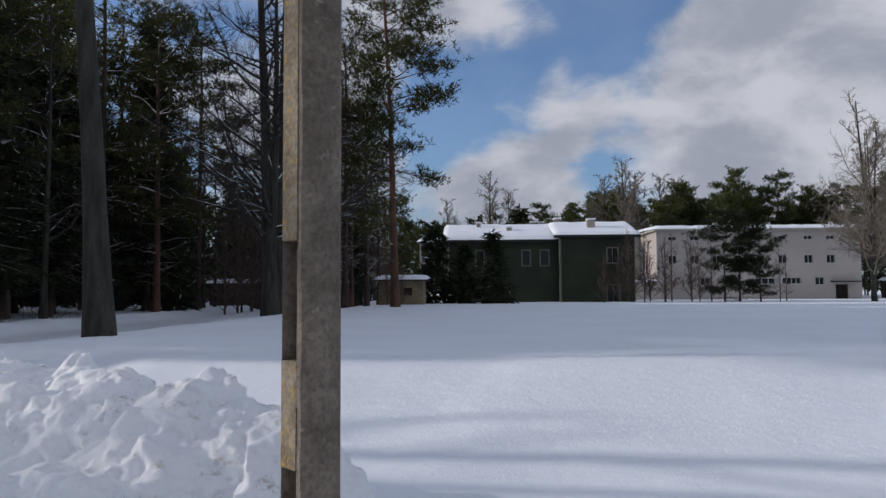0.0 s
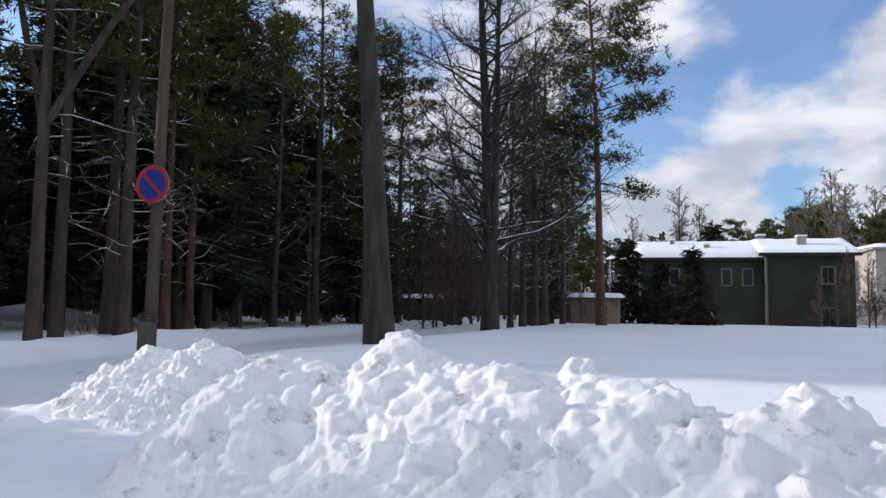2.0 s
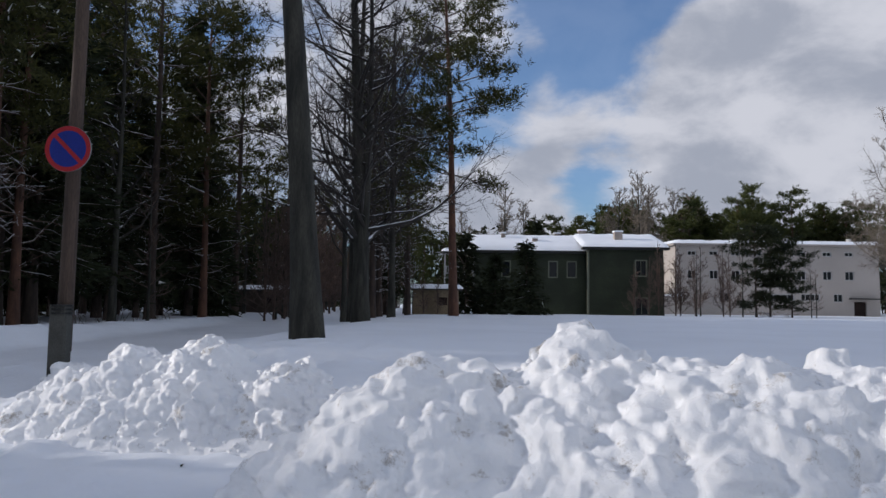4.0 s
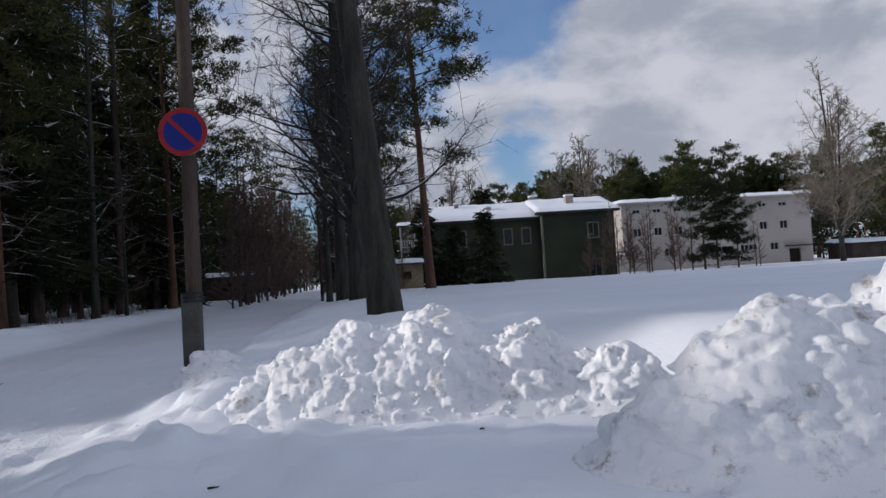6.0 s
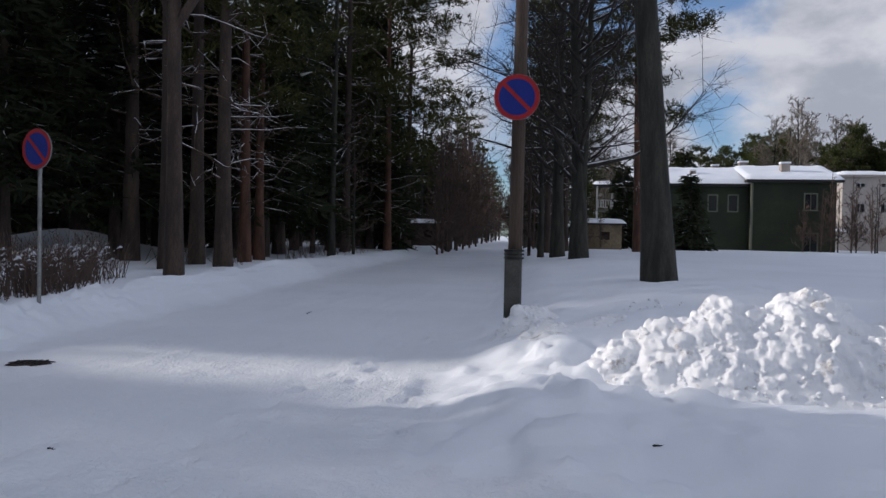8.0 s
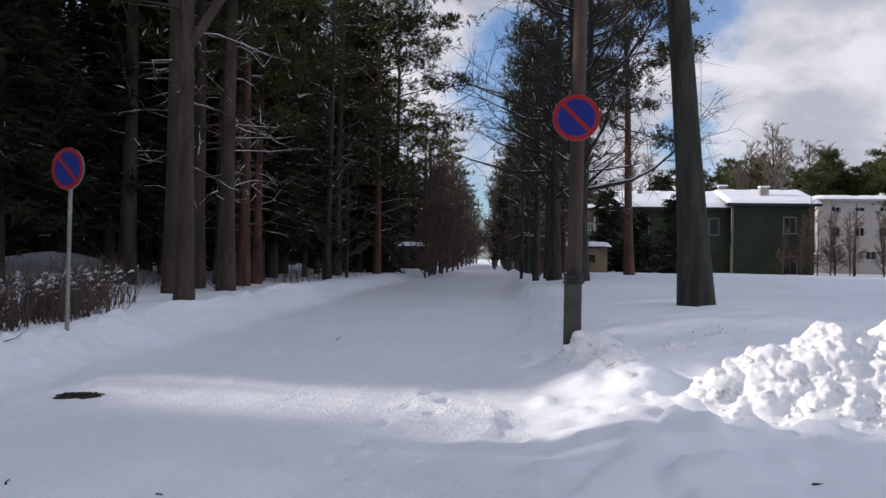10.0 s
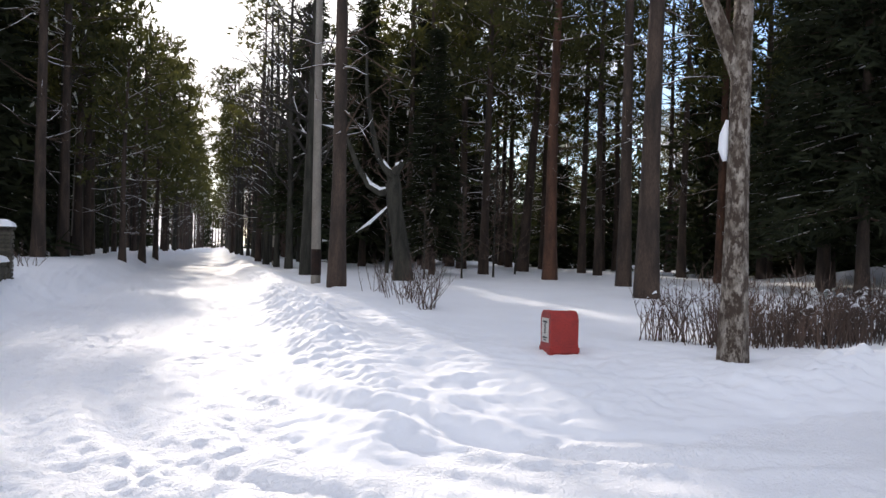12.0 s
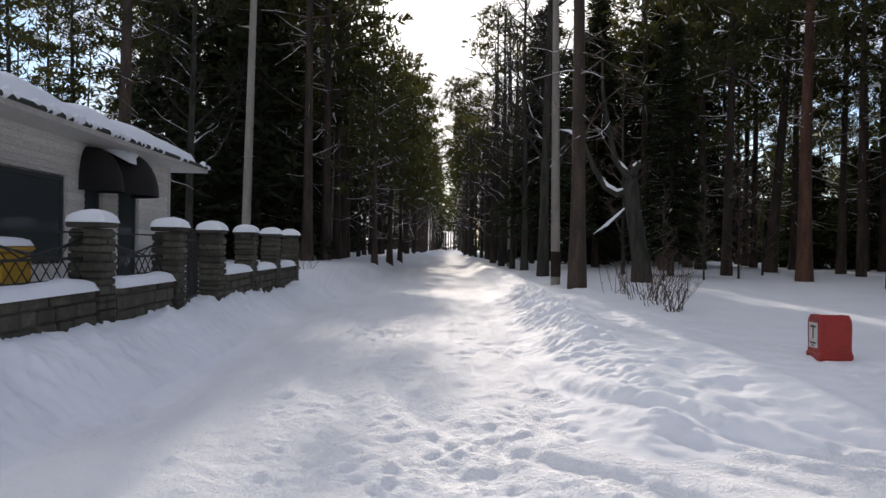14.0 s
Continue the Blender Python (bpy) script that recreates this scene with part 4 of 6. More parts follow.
def build_named_trees():
    """The single trees that stand out."""
    def single(name, parts, x, y, label, turn=0):
        TAKEN.append((x, y))
        return raise_tree(name, parts, pose(x, y, ground_at(x, y) - 0.02, 0, 0, turn), label, "")

    single("linden_tree", bare_meshes(31, 17, 0.255, 0.42, 5.0, 1.0, lean=(-0.068, 0.0), stems=1), -5.4, 14.5, "thick grey linden trunk with a leafless crown in deep snow")
    single("bare_tree", bare_meshes(32, 19, 0.33, 0.18, 7.0, 1.8, lean=(-0.03, 0.0), stems=2, steep=0.5), -6.65, 31.5, "dark leafless tree with snow lying along its long limbs")
    single("bare_tree", bare_meshes(33, 18, 0.3, 0.2, 6.0, 1.2, steep=0.5), -7.6, 36.5, "dark leafless tree beside the road with snowy limbs")
    single("pine_tree", pine_meshes(34, 22.5, 0.27, 0.40, 4.2, 1.0, red=True, lean=(-0.03, 0), dead=16, lush=3.0), -2.9, 47.4, "tall pine with a reddish leaning trunk and broad dark crown")
    single("pine_tree", pine_meshes(35, 20, 0.19, 0.42, 3.0, 1.0, dead=5, fork=0.31), -16.5, 17.3, "forked pine with a scaly brown trunk by the hedge")
    single("pine_tree", pine_meshes(36, 21, 0.19, 0.45, 2.6, 1.0, dead=6), -18.35, 20.1, "tall brown pine trunk standing beside a forked pine")
    single("pine_tree", pine_meshes(37, 22, 0.28, 0.55, 3.0, 1.0, dead=10), -24.6, 13.1, "thick dark brown pine trunk in deep snow")
    single("pine_tree", pine_meshes(38, 22, 0.23, 0.55, 3.0, 1.0, dead=10), -30.2, 16.5, "dark brown pine trunk in the wood")
    single("pine_tree", pine_meshes(39, 21, 0.26, 0.42, 3.0, 1.0, red=True, dead=8), -35.4, 16.6, "reddish pine trunk with forking upper limbs")
    single("pine_tree", pine_meshes(40, 21, 0.30, 0.38, 3.4, 1.0, dead=8, lean=(0.02, 0.05)), -46.5, 21.4, "leaning dark pine trunk with spreading limbs")
    single("pine_tree", pine_meshes(41, 20, 0.24, 0.30, 5.2, 1.0, red=True, dead=26, lush=2.4), -18.9, 48.0, "red-barked pine with long snow-laden lower branches")
    single("pale_tree", bare_meshes(42, 12, 0.15, 0.45, 3.0, 0.6, bark=PALE_BARK, twig=PALE_TWIG, lean=(-0.012, 0.0), fork=0.31), -15.45, 7.2, "pale mottled tree trunk with peeling bark beside the hedge", 225)
    tree = bpy.data.objects["pale_tree"]
    spin = Matrix.Rotation(radians(-225), 3, "Z")
    bough = Buf()
    arm = [Vector(p) for p in ((0.1, 0.1, 4.75), (0.32, 0.28, 4.95), (0.52, 0.5, 5.02), (0.68, 0.8, 5.35), (0.95, 1.0, 5.9))]
    bough.tube([spin @ p for p in arm], [0.085, 0.075, 0.065, 0.05, 0.02], 8)
    part("bough", bough, PALE_BARK, tree, "", True)
    for spots in (((-0.10, -0.11, 2.48), (-0.12, -0.125, 2.62), (-0.115, -0.12, 2.80), (-0.09, -0.10, 2.98)), ((0.3, 0.27, 5.02), (0.4, 0.37, 5.06), (0.52, 0.5, 5.09), (0.6, 0.64, 5.2))):
        clot = Buf()
        clot.tube([spin @ Vector(p) for p in spots], [0.03, 0.062, 0.055, 0.02], 9, True)
        part("clinging_snow", clot, SNOW_CAP, tree, "white snow clinging to the bark", True)


def build_woods():
    for kind, x, y, s in (
        ("pine_b", -20.0, 26.9, 1.0), ("pine_c", -18.8, 26.2, 1.0), ("pine_c", -19.2, 28.4, 0.95), ("pine_a", -20.6, 29.5, 1.05),
        ("spruce_a", -24.2, 20.8, 1.05), ("spruce_b", -27.0, 22.5, 1.0), ("spruce_a", -23.4, 25.2, 1.1), ("spruce_b", -29.5, 25.8, 1.0), ("spruce_a", -21.6, 33.0, 0.9),
        ("spruce_b", -22.3, 46.0, 0.8), ("spruce_a", -20.8, 39.0, 0.7), ("young_spruce", -20.5, 53.0, 1.0),
        ("bare_b", -17.9, 33.5, 0.7), ("thin_bare", -18.2, 38.0, 0.9), ("thin_bare", -17.6, 62.0, 1.1), ("thin_bare", -18.0, 66.0, 1.2), ("thin_bare", -18.3, 70.0, 1.2), ("thin_bare", -18.6, 75.0, 1.3), ("thin_bare", -10.0, 70.0, 1.0), ("thin_bare", -10.6, 78.0, 1.1), ("thin_bare", -19.6, 56.0, 0.9),
        ("bare_a", -6.4, 43.0, 1.0), ("bare_b", -8.5, 39.0, 0.9), ("bare_a", -8.8, 71.0, 1.0), ("brush_tree", -19.8, 84.0, 2.1), ("brush_tree", -20.6, 92.0, 2.2), ("brush_tree", -19.2, 74.0, 1.9), ("bare_b", -7.9, 43.5, 1.05), ("pine_a", -8.6, 52.5, 1.0), ("bare_b", -9.4, 60.5, 1.05), ("pine_d", -7.4, 54.4, 0.95), ("pine_a", -8.6, 57.0, 1.0), ("bare_a", -9.6, 64.0, 1.0),
        ("spruce_a", -9.2, 68.0, 0.8), ("pine_c", -8.2, 62.0, 1.0), ("pine_d", -6.6, 60.0, 0.9),
        ("spruce_b", -12.4, 92.0, 0.9), ("pine_b", -10.4, 74.0, 1.0), ("bare_a", -11.2, 83.0, 1.0), ("pine_a", -8.2, 80.0, 0.9),
        # the row north of the west road
        ("pine_b", -29.0, 5.75, 1.0), ("bare_a", -37.0, 6.6, 1.0), ("spruce_b", -38.8, 12.6, 0.62), ("thin_bare", -36.0, 12.8, 0.5), ("thin_bare", -37.5, 15.0, 0.6), ("thin_bare", -42.0, 18.5, 0.65), ("thin_bare", -34.6, 10.6, 0.45),
        ("tall_pine", -55.0, 25.0, 1.0), ("tall_pine", -58.5, 31.0, 1.0), ("pine_b", -50.0, 30.5, 1.0), ("tall_pine", -63.0, 23.5, 1.0), ("tall_pine", -67.0, 30.0, 1.0), ("bare_b", -52.0, 21.5, 1.0), ("pine_c", -33.5, 24.0, 1.0), ("pine_b", -40.0, 27.5, 1.0), ("spruce_a", -35.0, 30.5, 0.9),
        # in front of the buildings
        ("young_spruce", 1.2, 76.0, 0.82), ("young_spruce", 4.2, 74.0, 0.95), ("young_spruce", -1.8, 76.5, 1.1), ("brush_tree", -5.6, 66.0, 0.55), ("brush_tree", -4.4, 67.2, 0.5), ("thin_bare", -6.6, 66.5, 0.6),
        ("young_pine", 29.0, 80.0, 0.95), ("young_pine", 31.0, 81.2, 1.0), ("young_pine", 32.6, 79.6, 0.8),
        ("brush_tree", 21.2, 80.5, 0.95), ("brush_tree", 23.4, 82.5, 1.0), ("brush_tree", 25.2, 79.0, 1.1), ("brush_tree", 26.8, 81.5, 1.0), ("thin_bare", 22.4, 79.0, 0.85), ("thin_bare", 24.3, 83.5, 0.95), ("thin_bare", 27.6, 80.0, 0.9),
        ("thin_bare", 34.8, 80.0, 0.7), ("thin_bare", 36.3, 82.0, 0.65), ("thin_bare", 19.0, 79.0, 0.8), ("brush_tree", 17.6, 79.5, 0.9), ("brush_tree", 18.9, 80.6, 1.15), ("brush_tree", 20.3, 79.2, 1.1), ("brush_tree", 16.2, 80.4, 0.8),
        # brown saplings along the north road
        ("brush_tree", -17.0, 56.0, 1.3), ("brush_tree", -17.3, 60.0, 1.5), ("brush_tree", -17.6, 65.0, 1.6), ("brush_tree", -17.8, 71.0, 1.7), ("brush_tree", -18.2, 78.0, 1.8), ("brush_tree", -18.6, 86.0, 1.9), ("brush_tree", -10.2, 66.0, 1.3), ("brush_tree", -10.8, 76.0, 1.5), ("brush_tree", -11.4, 88.0, 1.7), ("brush_tree", -19.4, 98.0, 2.0), ("brush_tree", -12.4, 102.0, 2.0), ("brush_tree", -13.2, 118.0, 2.2), ("brush_tree", -21.0, 99.0, 2.4), ("brush_tree", -21.6, 106.0, 2.6), ("brush_tree", -22.2, 114.0, 2.6), ("brush_tree", -23.0, 124.0, 2.7), ("brush_tree", -15.2, 108.0, 2.3), ("brush_tree", -24.2, 138.0, 2.8), ("brush_tree", -16.6, 126.0, 2.5),
        # pines whose boughs reach over the west road, trees added to shade and streak the low sun, and more in the
        # wood beyond the lawn
        ("tall_pine", -48.0, -2.7, 1.05), ("tall_pine", -57.0, -2.0, 1.1), ("bough_pine", -57.5, 0.9, 1.0), ("bough_pine", -66.5, 1.9, 1.0), ("tall_pine", -41.5, 23.2, 0.95), ("pine_a", -50.0, 29.3, 1.0), ("bough_pine", -48.5, -0.1, 0.8), ("tall_pine", -74.0, 0.4, 0.76), ("tall_pine", -86.0, 18.4, 1.0), ("spruce_a", -46.0, 8.7, 0.92), ("spruce_b", -52.0, 13.3, 1.0), ("row_bare", -60.0, 11.1, 0.8), ("thin_bare", -47.0, 10.7, 1.3), ("row_bare", -70.0, 12.9, 0.95), ("thin_bare", -40.0, 10.9, 1.1),
        ("tall_pine", -49.5, 34.5, 1.0), ("tall_pine", -45.0, 24.5, 1.0), ("pine_a", -52.0, 26.0, 1.0), ("pine_a", -54.0, 20.0, 1.05), ("tall_pine", -60.0, 27.0, 1.05), ("tall_pine", -68.0, 22.0, 1.1), ("tall_pine", -73.0, 28.0, 1.1), ("pine_d", -64.0, 34.0, 1.1),
        ("spruce_b", -55.5, 18.5, 1.0), ("spruce_a", -60.0, 16.5, 1.1), ("spruce_b", -58.0, 22.5, 1.0), ("row_spruce", -66.0, 17.8, 1.1), ("row_spruce", -64.0, 20.5, 1.1), ("row_spruce", -72.0, 18.5, 1.2), ("row_spruce", -70.0, 25.0, 1.15), ("row_spruce", -78.0, 19.0, 1.2), ("row_spruce", -82.0, 21.5, 1.2), ("row_spruce", -76.0, 24.0, 1.2), ("row_spruce", -88.0, 17.5, 1.2), ("row_spruce", -94.0, 19.5, 1.2),
        ("brush_tree", -72.0, 13.6, 2.3), ("brush_tree", -77.0, 13.2, 2.4), ("brush_tree", -83.0, 14.2, 2.5), ("brush_tree", -89.0, 14.4, 2.5), ("brush_tree", -95.0, 15.0, 2.5), ("brush_tree", -102.0, 15.4, 2.6), ("brush_tree", -110.0, 16.2, 2.6), ("brush_tree", -118.0, 17.0, 2.6), ("brush_tree", -128.0, 18.0, 2.6), ("brush_tree", -80.0, 12.6, 2.2), ("brush_tree", -106.0, 15.2, 2.4),
        ("row_spruce", -50.0, -6.2, 1.0), ("row_spruce", -60.0, -7.5, 1.1), ("row_spruce", -66.0, -8.2, 1.1), ("row_spruce", -75.0, -8.5, 1.15), ("row_pine", -62.0, -16.5, 1.2), ("row_pine", -52.0, -12.8, 1.1), ("row_pine", -60.0, 8.3, 0.9), ("row_spruce", -56.0, -9.8, 1.1),
        # tall pines added to keep the low sun off the field
        ("tall_pine", -46.5, 15.4, 1.0), ("tall_pine", -53.0, 16.6, 1.05), ("tall_pine", -41.0, 16.2, 0.95), ("pine_d", -49.0, 18.6, 1.1),
        # tall growth on the west side of the north road
        ("spruce_b", -20.4, 31.5, 1.25), ("spruce_a", -24.4, 31.0, 1.45), ("spruce_b", -27.6, 35.0, 1.3), ("pine_d", -21.6, 36.2, 1.15), ("spruce_a", -25.2, 38.5, 1.5), ("pine_d", -29.5, 31.5, 1.15), ("spruce_b", -31.0, 39.0, 1.3),
        ("pine_d", -20.2, 43.0, 1.1), ("spruce_a", -24.0, 44.5, 1.4), ("spruce_b", -20.9, 51.0, 1.2), ("pine_a", -23.6, 52.5, 1.15), ("spruce_a", -28.0, 47.0, 1.45), ("pine_d", -19.7, 57.5, 1.1), ("spruce_b", -24.5, 60.0, 1.3), ("pine_b", -19.3, 23.6, 1.05), ("pine_d", -22.0, 24.0, 1.1), ("pine_a", -17.8, 22.5, 1.0),
    ):
        plant(kind, x, y, s)
    # rows along the west road
    x = -44.0
    while x > -260:
        for side in (-1, 1):
            kind = random.choice(("row_pine", "row_bare", "tall_pine", "tall_pine") if side < 0 else ("row_bare", "row_bare", "bare_b") if x > -100 else ("row_bare", "tall_pine"))
            mid = -0.6 - 0.105 * (x + 18)
            plant(kind, x + random.uniform(-1, 1), mid + side * ((4.7 if side > 0 else 5.0) - (1.3 if x < -84 else 0) + random.uniform(0, 0.7)), random.uniform(1.0, 1.2) if side < 0 and -58 < x else random.uniform(0.6, 0.74) if side < 0 and -92 < x else random.uniform(0.85, 1.05))
            if side > 0 and x > -95 and random.random() < (0.6 if x > -70 else 0.2):
                continue
            plant(random.choice(("row_bare", "row_bare", "young_spruce") if side > 0 else ("row_pine", "tall_pine", "row_spruce")), x + random.uniform(-2, 2), mid + side * (8.6 + random.uniform(0, 3.5)), random.uniform(0.9, 1.1))
        x -= random.uniform(3.2, 4.6) * (1 if x > -120 else 1.8)
    for k in range(9):
        plant(random.choice(("row_spruce", "row_pine")), -238 - 3.5 * k, 22.6 + 0.37 * k + (-3.2, 2.4, -0.6, 3.6, -2.2, 1.0, -3.9, 0.2, 2.0)[k], 0.9)
    # rows along the north road
    y = 62.0
    while y < 270:
        for side in (-1, 1):
            mid = -12.0 - 0.0625 * (y - 11)
            plant(random.choice(("row_pine", "row_bare", "row_bare")), mid + side * ((6.0 if y < 80 else 4.3) + random.uniform(0, 0.9)), y + random.uniform(-1, 1), random.uniform(0.75, 1.0))
            if side < 0:
                plant("row_spruce", mid - 11 - random.uniform(0, 3), y, random.uniform(0.8, 1.0))
        y += random.uniform(4.5, 7) * (1 if y < 130 else 2)
    for y, side in ((132, -1), (140, 1), (150, -1), (160, 1), (172, -1), (184, 1), (198, -1), (212, 1), (228, -1)):
        plant("brush_tree", -12.0 - 0.0625 * (y - 11) + 3.1 * side, y, 2.5 + 0.004 * (y - 130))
    # fill of the wood between the roads
    tries = 0
    while tries < 800:
        tries += 1
        x, y = random.uniform(-95, -21), random.uniform(9, 95)
        if x > -21 - 0.065 * (y - 8) or y < 9.5 - 0.105 * (x + 16) or (x > -47 and y < 30) or not clear(x, y, 3.5 if math.hypot(x + 8, y) < 62 else 4.8):
            continue
        if y < 0.9 * (-x - 8):
            if clear(x, y, 7.5) and not sun_lane(x, y):
                plant(random.choice(("pine_b", "tall_pine", "pine_c", "pine_a", "row_bare", "bare_b", "young_spruce")), x, y, random.uniform(0.85, 1.05))
            continue
        plant(random.choice(("pine_a", "pine_b", "pine_c", "spruce_a", "spruce_b", "spruce_b", "pine_d", "bare_b") if math.hypot(x + 8, y) < 44 else ("row_pine", "row_spruce", "row_spruce", "row_pine")), x, y, random.uniform(0.85, 1.1))
    # south of the west road, behind the villa
    tries = 0
    while tries < 320:
        tries += 1
        x, y = random.uniform(-75, -18), random.uniform(-42, -2)
        if y > -6.4 - 0.105 * (x + 34) or (x > -33.5 and y > -15) or not clear(x, y, 4.0):
            continue
        plant(random.choice(("pine_a", "pine_b", "row_pine", "spruce_b", "pine_d", "bare_b") if x > -42 else ("row_pine", "row_spruce", "tall_pine", "row_bare")), x, y, random.uniform(0.9, 1.12))


def build_undergrowth():
    """Young spruces and brush that close the view between the far trunks."""
    made = 0
    while made < 60:
        x, y = random.uniform(-98, -52), random.uniform(9, 62)
        if y < 9.5 - 0.105 * (x + 16) or not clear(x, y, 2.2):
            continue
        plant(random.choice(("young_spruce", "young_spruce", "thin_bare")), x, y, random.uniform(0.6, 1.1))
        made += 1
    made = 0
    while made < 18:
        x, y = random.uniform(-75, -36), random.uniform(-24, -7)
        if y > -7.5 - 0.105 * (x + 34) or not clear(x, y, 2.2):
            continue
        plant(random.choice(("young_spruce", "thin_bare")), x, y, random.uniform(0.5, 1.0))
        made += 1


def build_far_woods():
    # pines behind the two buildings
    for i in range(104):
        x = -14 + 150 * (i + random.uniform(0, 0.9)) / 104 if i % 2 else 16 + 50 * random.random()
        y = random.uniform(121, 160)
        top = 0.72 if x < 22 else 0.92
        plant(random.choice(("far_pine_a", "far_pine_b", "far_pine_a")), x, y, random.uniform(0.8, 1.05) * top, group="trees behind the buildings")
    for x, y, s in ((-2, 118, 1.0), (5, 118, 1.25), (8, 119, 1.1), (26.4, 119, 1.4), (23.5, 121, 1.25), (30, 128, 1.35), (34, 126, 1.3), (38, 130, 1.3), (27, 125, 1.2), (78, 112, 1.1), (88, 108, 1.2)):
        plant("far_bare", x, y, s, group="trees behind the buildings")
    plant("young_spruce", 9.5, 116, 1.9)
    for x, y, s in ((70, 108, 1.0), (76, 104, 1.1), (83, 102, 1.15), (90, 100, 1.2), (97, 104, 1.2), (66, 116, 0.95), (103, 98, 1.2)):
        plant(random.choice(("far_pine_a", "far_pine_b")), x, y, s, group="trees behind the buildings")
    tree = raise_tree("bare_tree", bare_meshes(44, 21, 0.24, 0.14, 7.4, 2.2, twig=PALE_TWIG, steep=1.0, stems=4, bold=1.6, lean=(-0.05, 0.0)), pose(43.5, 77.9, ground_at(43.5, 77.9) - 0.02), "large leafless tree with pale spreading twigs before the white building", "")
    # far edge of the wood, too dense to count
    rng = np.random.default_rng(77)
    centres, dirs, stems = [], [], Buf()
    for i in range(420):
        a = rng.uniform(0, 1)
        if a < 0.30:
            x, y = rng.uniform(-30, 150), rng.uniform(168, 190)
        elif a < 0.75:
            x, y = rng.uniform(-150, -90), rng.uniform(25, 190)
        else:
            x, y = rng.uniform(-90, -28), rng.uniform(98, 190)
        if -20 - 0.0625 * (y - 11) < x < -5 - 0.0625 * (y - 11):
            continue
        h = rng.uniform(14, 21)
        stems.tube([Vector((x, y, 0.2)), Vector((x, y, h))], [0.22, 0.05], 4)
        for s in range(34):
            k = rng.uniform(0.12, 1)
            off = rng.normal(size=2) * 2.4 * (1.12 - k)
            centres.append((x + off[0], y + off[1], h * k))
            dirs.append((off[0] * 0.3, off[1] * 0.3, -0.3))
    woods = thing("far_woods", (0, 0, 0), "dense dark conifer wood far behind the park", "wood", kind="stuff")
    tagged(part("trunkwork", stems, PINE_BARK, woods), kind="stuff")
    tagged(part("foliage", needle_mesh("foliage", centres, np.array(dirs), 1.5, 6, 0.34, SPRUCE_NEEDLE, rng, 0.3), None, woods), kind="stuff")


build_named_trees()
build_woods()
build_undergrowth()
build_far_woods()

# ---- poles and signs ----


def build_concrete_pole():
    """An octagonal-edged concrete pole with open slots in its narrow side."""
    x, y = 1.50, 2.90
    pole = thing("utility_pole", pose(x, y, 0.0, 0, 0, 45), "weathered concrete utility pole with open slots and yellow lichen", "pole")
    w, d, top = 0.103, 0.082, 7.5

    def block(buf, pts, z0, z1):
        """An upright prism over the outline pts."""
        i, n = len(buf.v), len(pts)
        buf.v += [Vector((px, py, z0)) for px, py in pts] + [Vector((px, py, z1)) for px, py in pts]
        buf.f += [(i + k, i + (k + 1) % n, i + n + (k + 1) % n, i + n + k) for k in range(n)]
        buf.f += [tuple(i + k for k in reversed(range(n))), tuple(i + n + k for k in range(n))]

    # front flange with a blunt ridge down its face, thin back flange, and webs between; dark blocks fill the slots
    # between the webs
    front = Buf()
    rng = np.random.default_rng(4)
    z = -0.6
    while z < top:
        e = min(top, z + 0.16)
        j = rng.uniform(-0.0035, 0.0035, 4)
        block(front, [(-w + j[0], -d + 0.006), (-0.005, -d - 0.022 + j[3] * 0.4), (w - 0.022, -d + 0.004), (w, -d + 0.024), (w, -d + 0.05), (-w + j[1], -d + 0.036)], z, e)
        z = e
    part("front_flange", front, CONCRETE, pole)
    back = Buf()
    block(back, [(-w, d - 0.012), (w, d - 0.03), (w, d), (-w + 0.01, d)], -0.6, top)
    part("back_flange", back, CONCRETE, pole)
    for z0, z1 in ((0.91, 1.345), (1.84, 7.45), (-0.6, 0.42)):
        webs = Buf()
        block(webs, [(-w - 0.003, -d + 0.037), (w - 0.03, -d + 0.05), (w - 0.03, d - 0.03), (-w - 0.003, d - 0.014)], z0, z1)
        part("web", webs, LICHEN, pole, "lichen-yellowed web between the slots")
    # brown-black blocks set into the slots, the shade of the recess put into colour
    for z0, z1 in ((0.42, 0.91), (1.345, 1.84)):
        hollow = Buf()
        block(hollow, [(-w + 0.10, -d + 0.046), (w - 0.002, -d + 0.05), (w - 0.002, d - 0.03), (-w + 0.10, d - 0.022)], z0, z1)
        part("hollow", hollow, DARK_HOLLOW, pole, "brown-black block standing in for the shade inside a slot")


def disc(buf, radius, y, inner=0.0, n=48):
    ring = [Vector((math.cos(2 * math.pi * k / n), 0, math.sin(2 * math.pi * k / n))) for k in range(n)]
    back = Vector((0, y, 0))
    for k in range(n):
        a, b = ring[k], ring[(k + 1) % n]
        if inner:
            buf.quad(a * inner + back, a * radius + back, b * radius + back, b * inner + back)
        else:
            buf.tri(back, a * radius + back, b * radius + back)


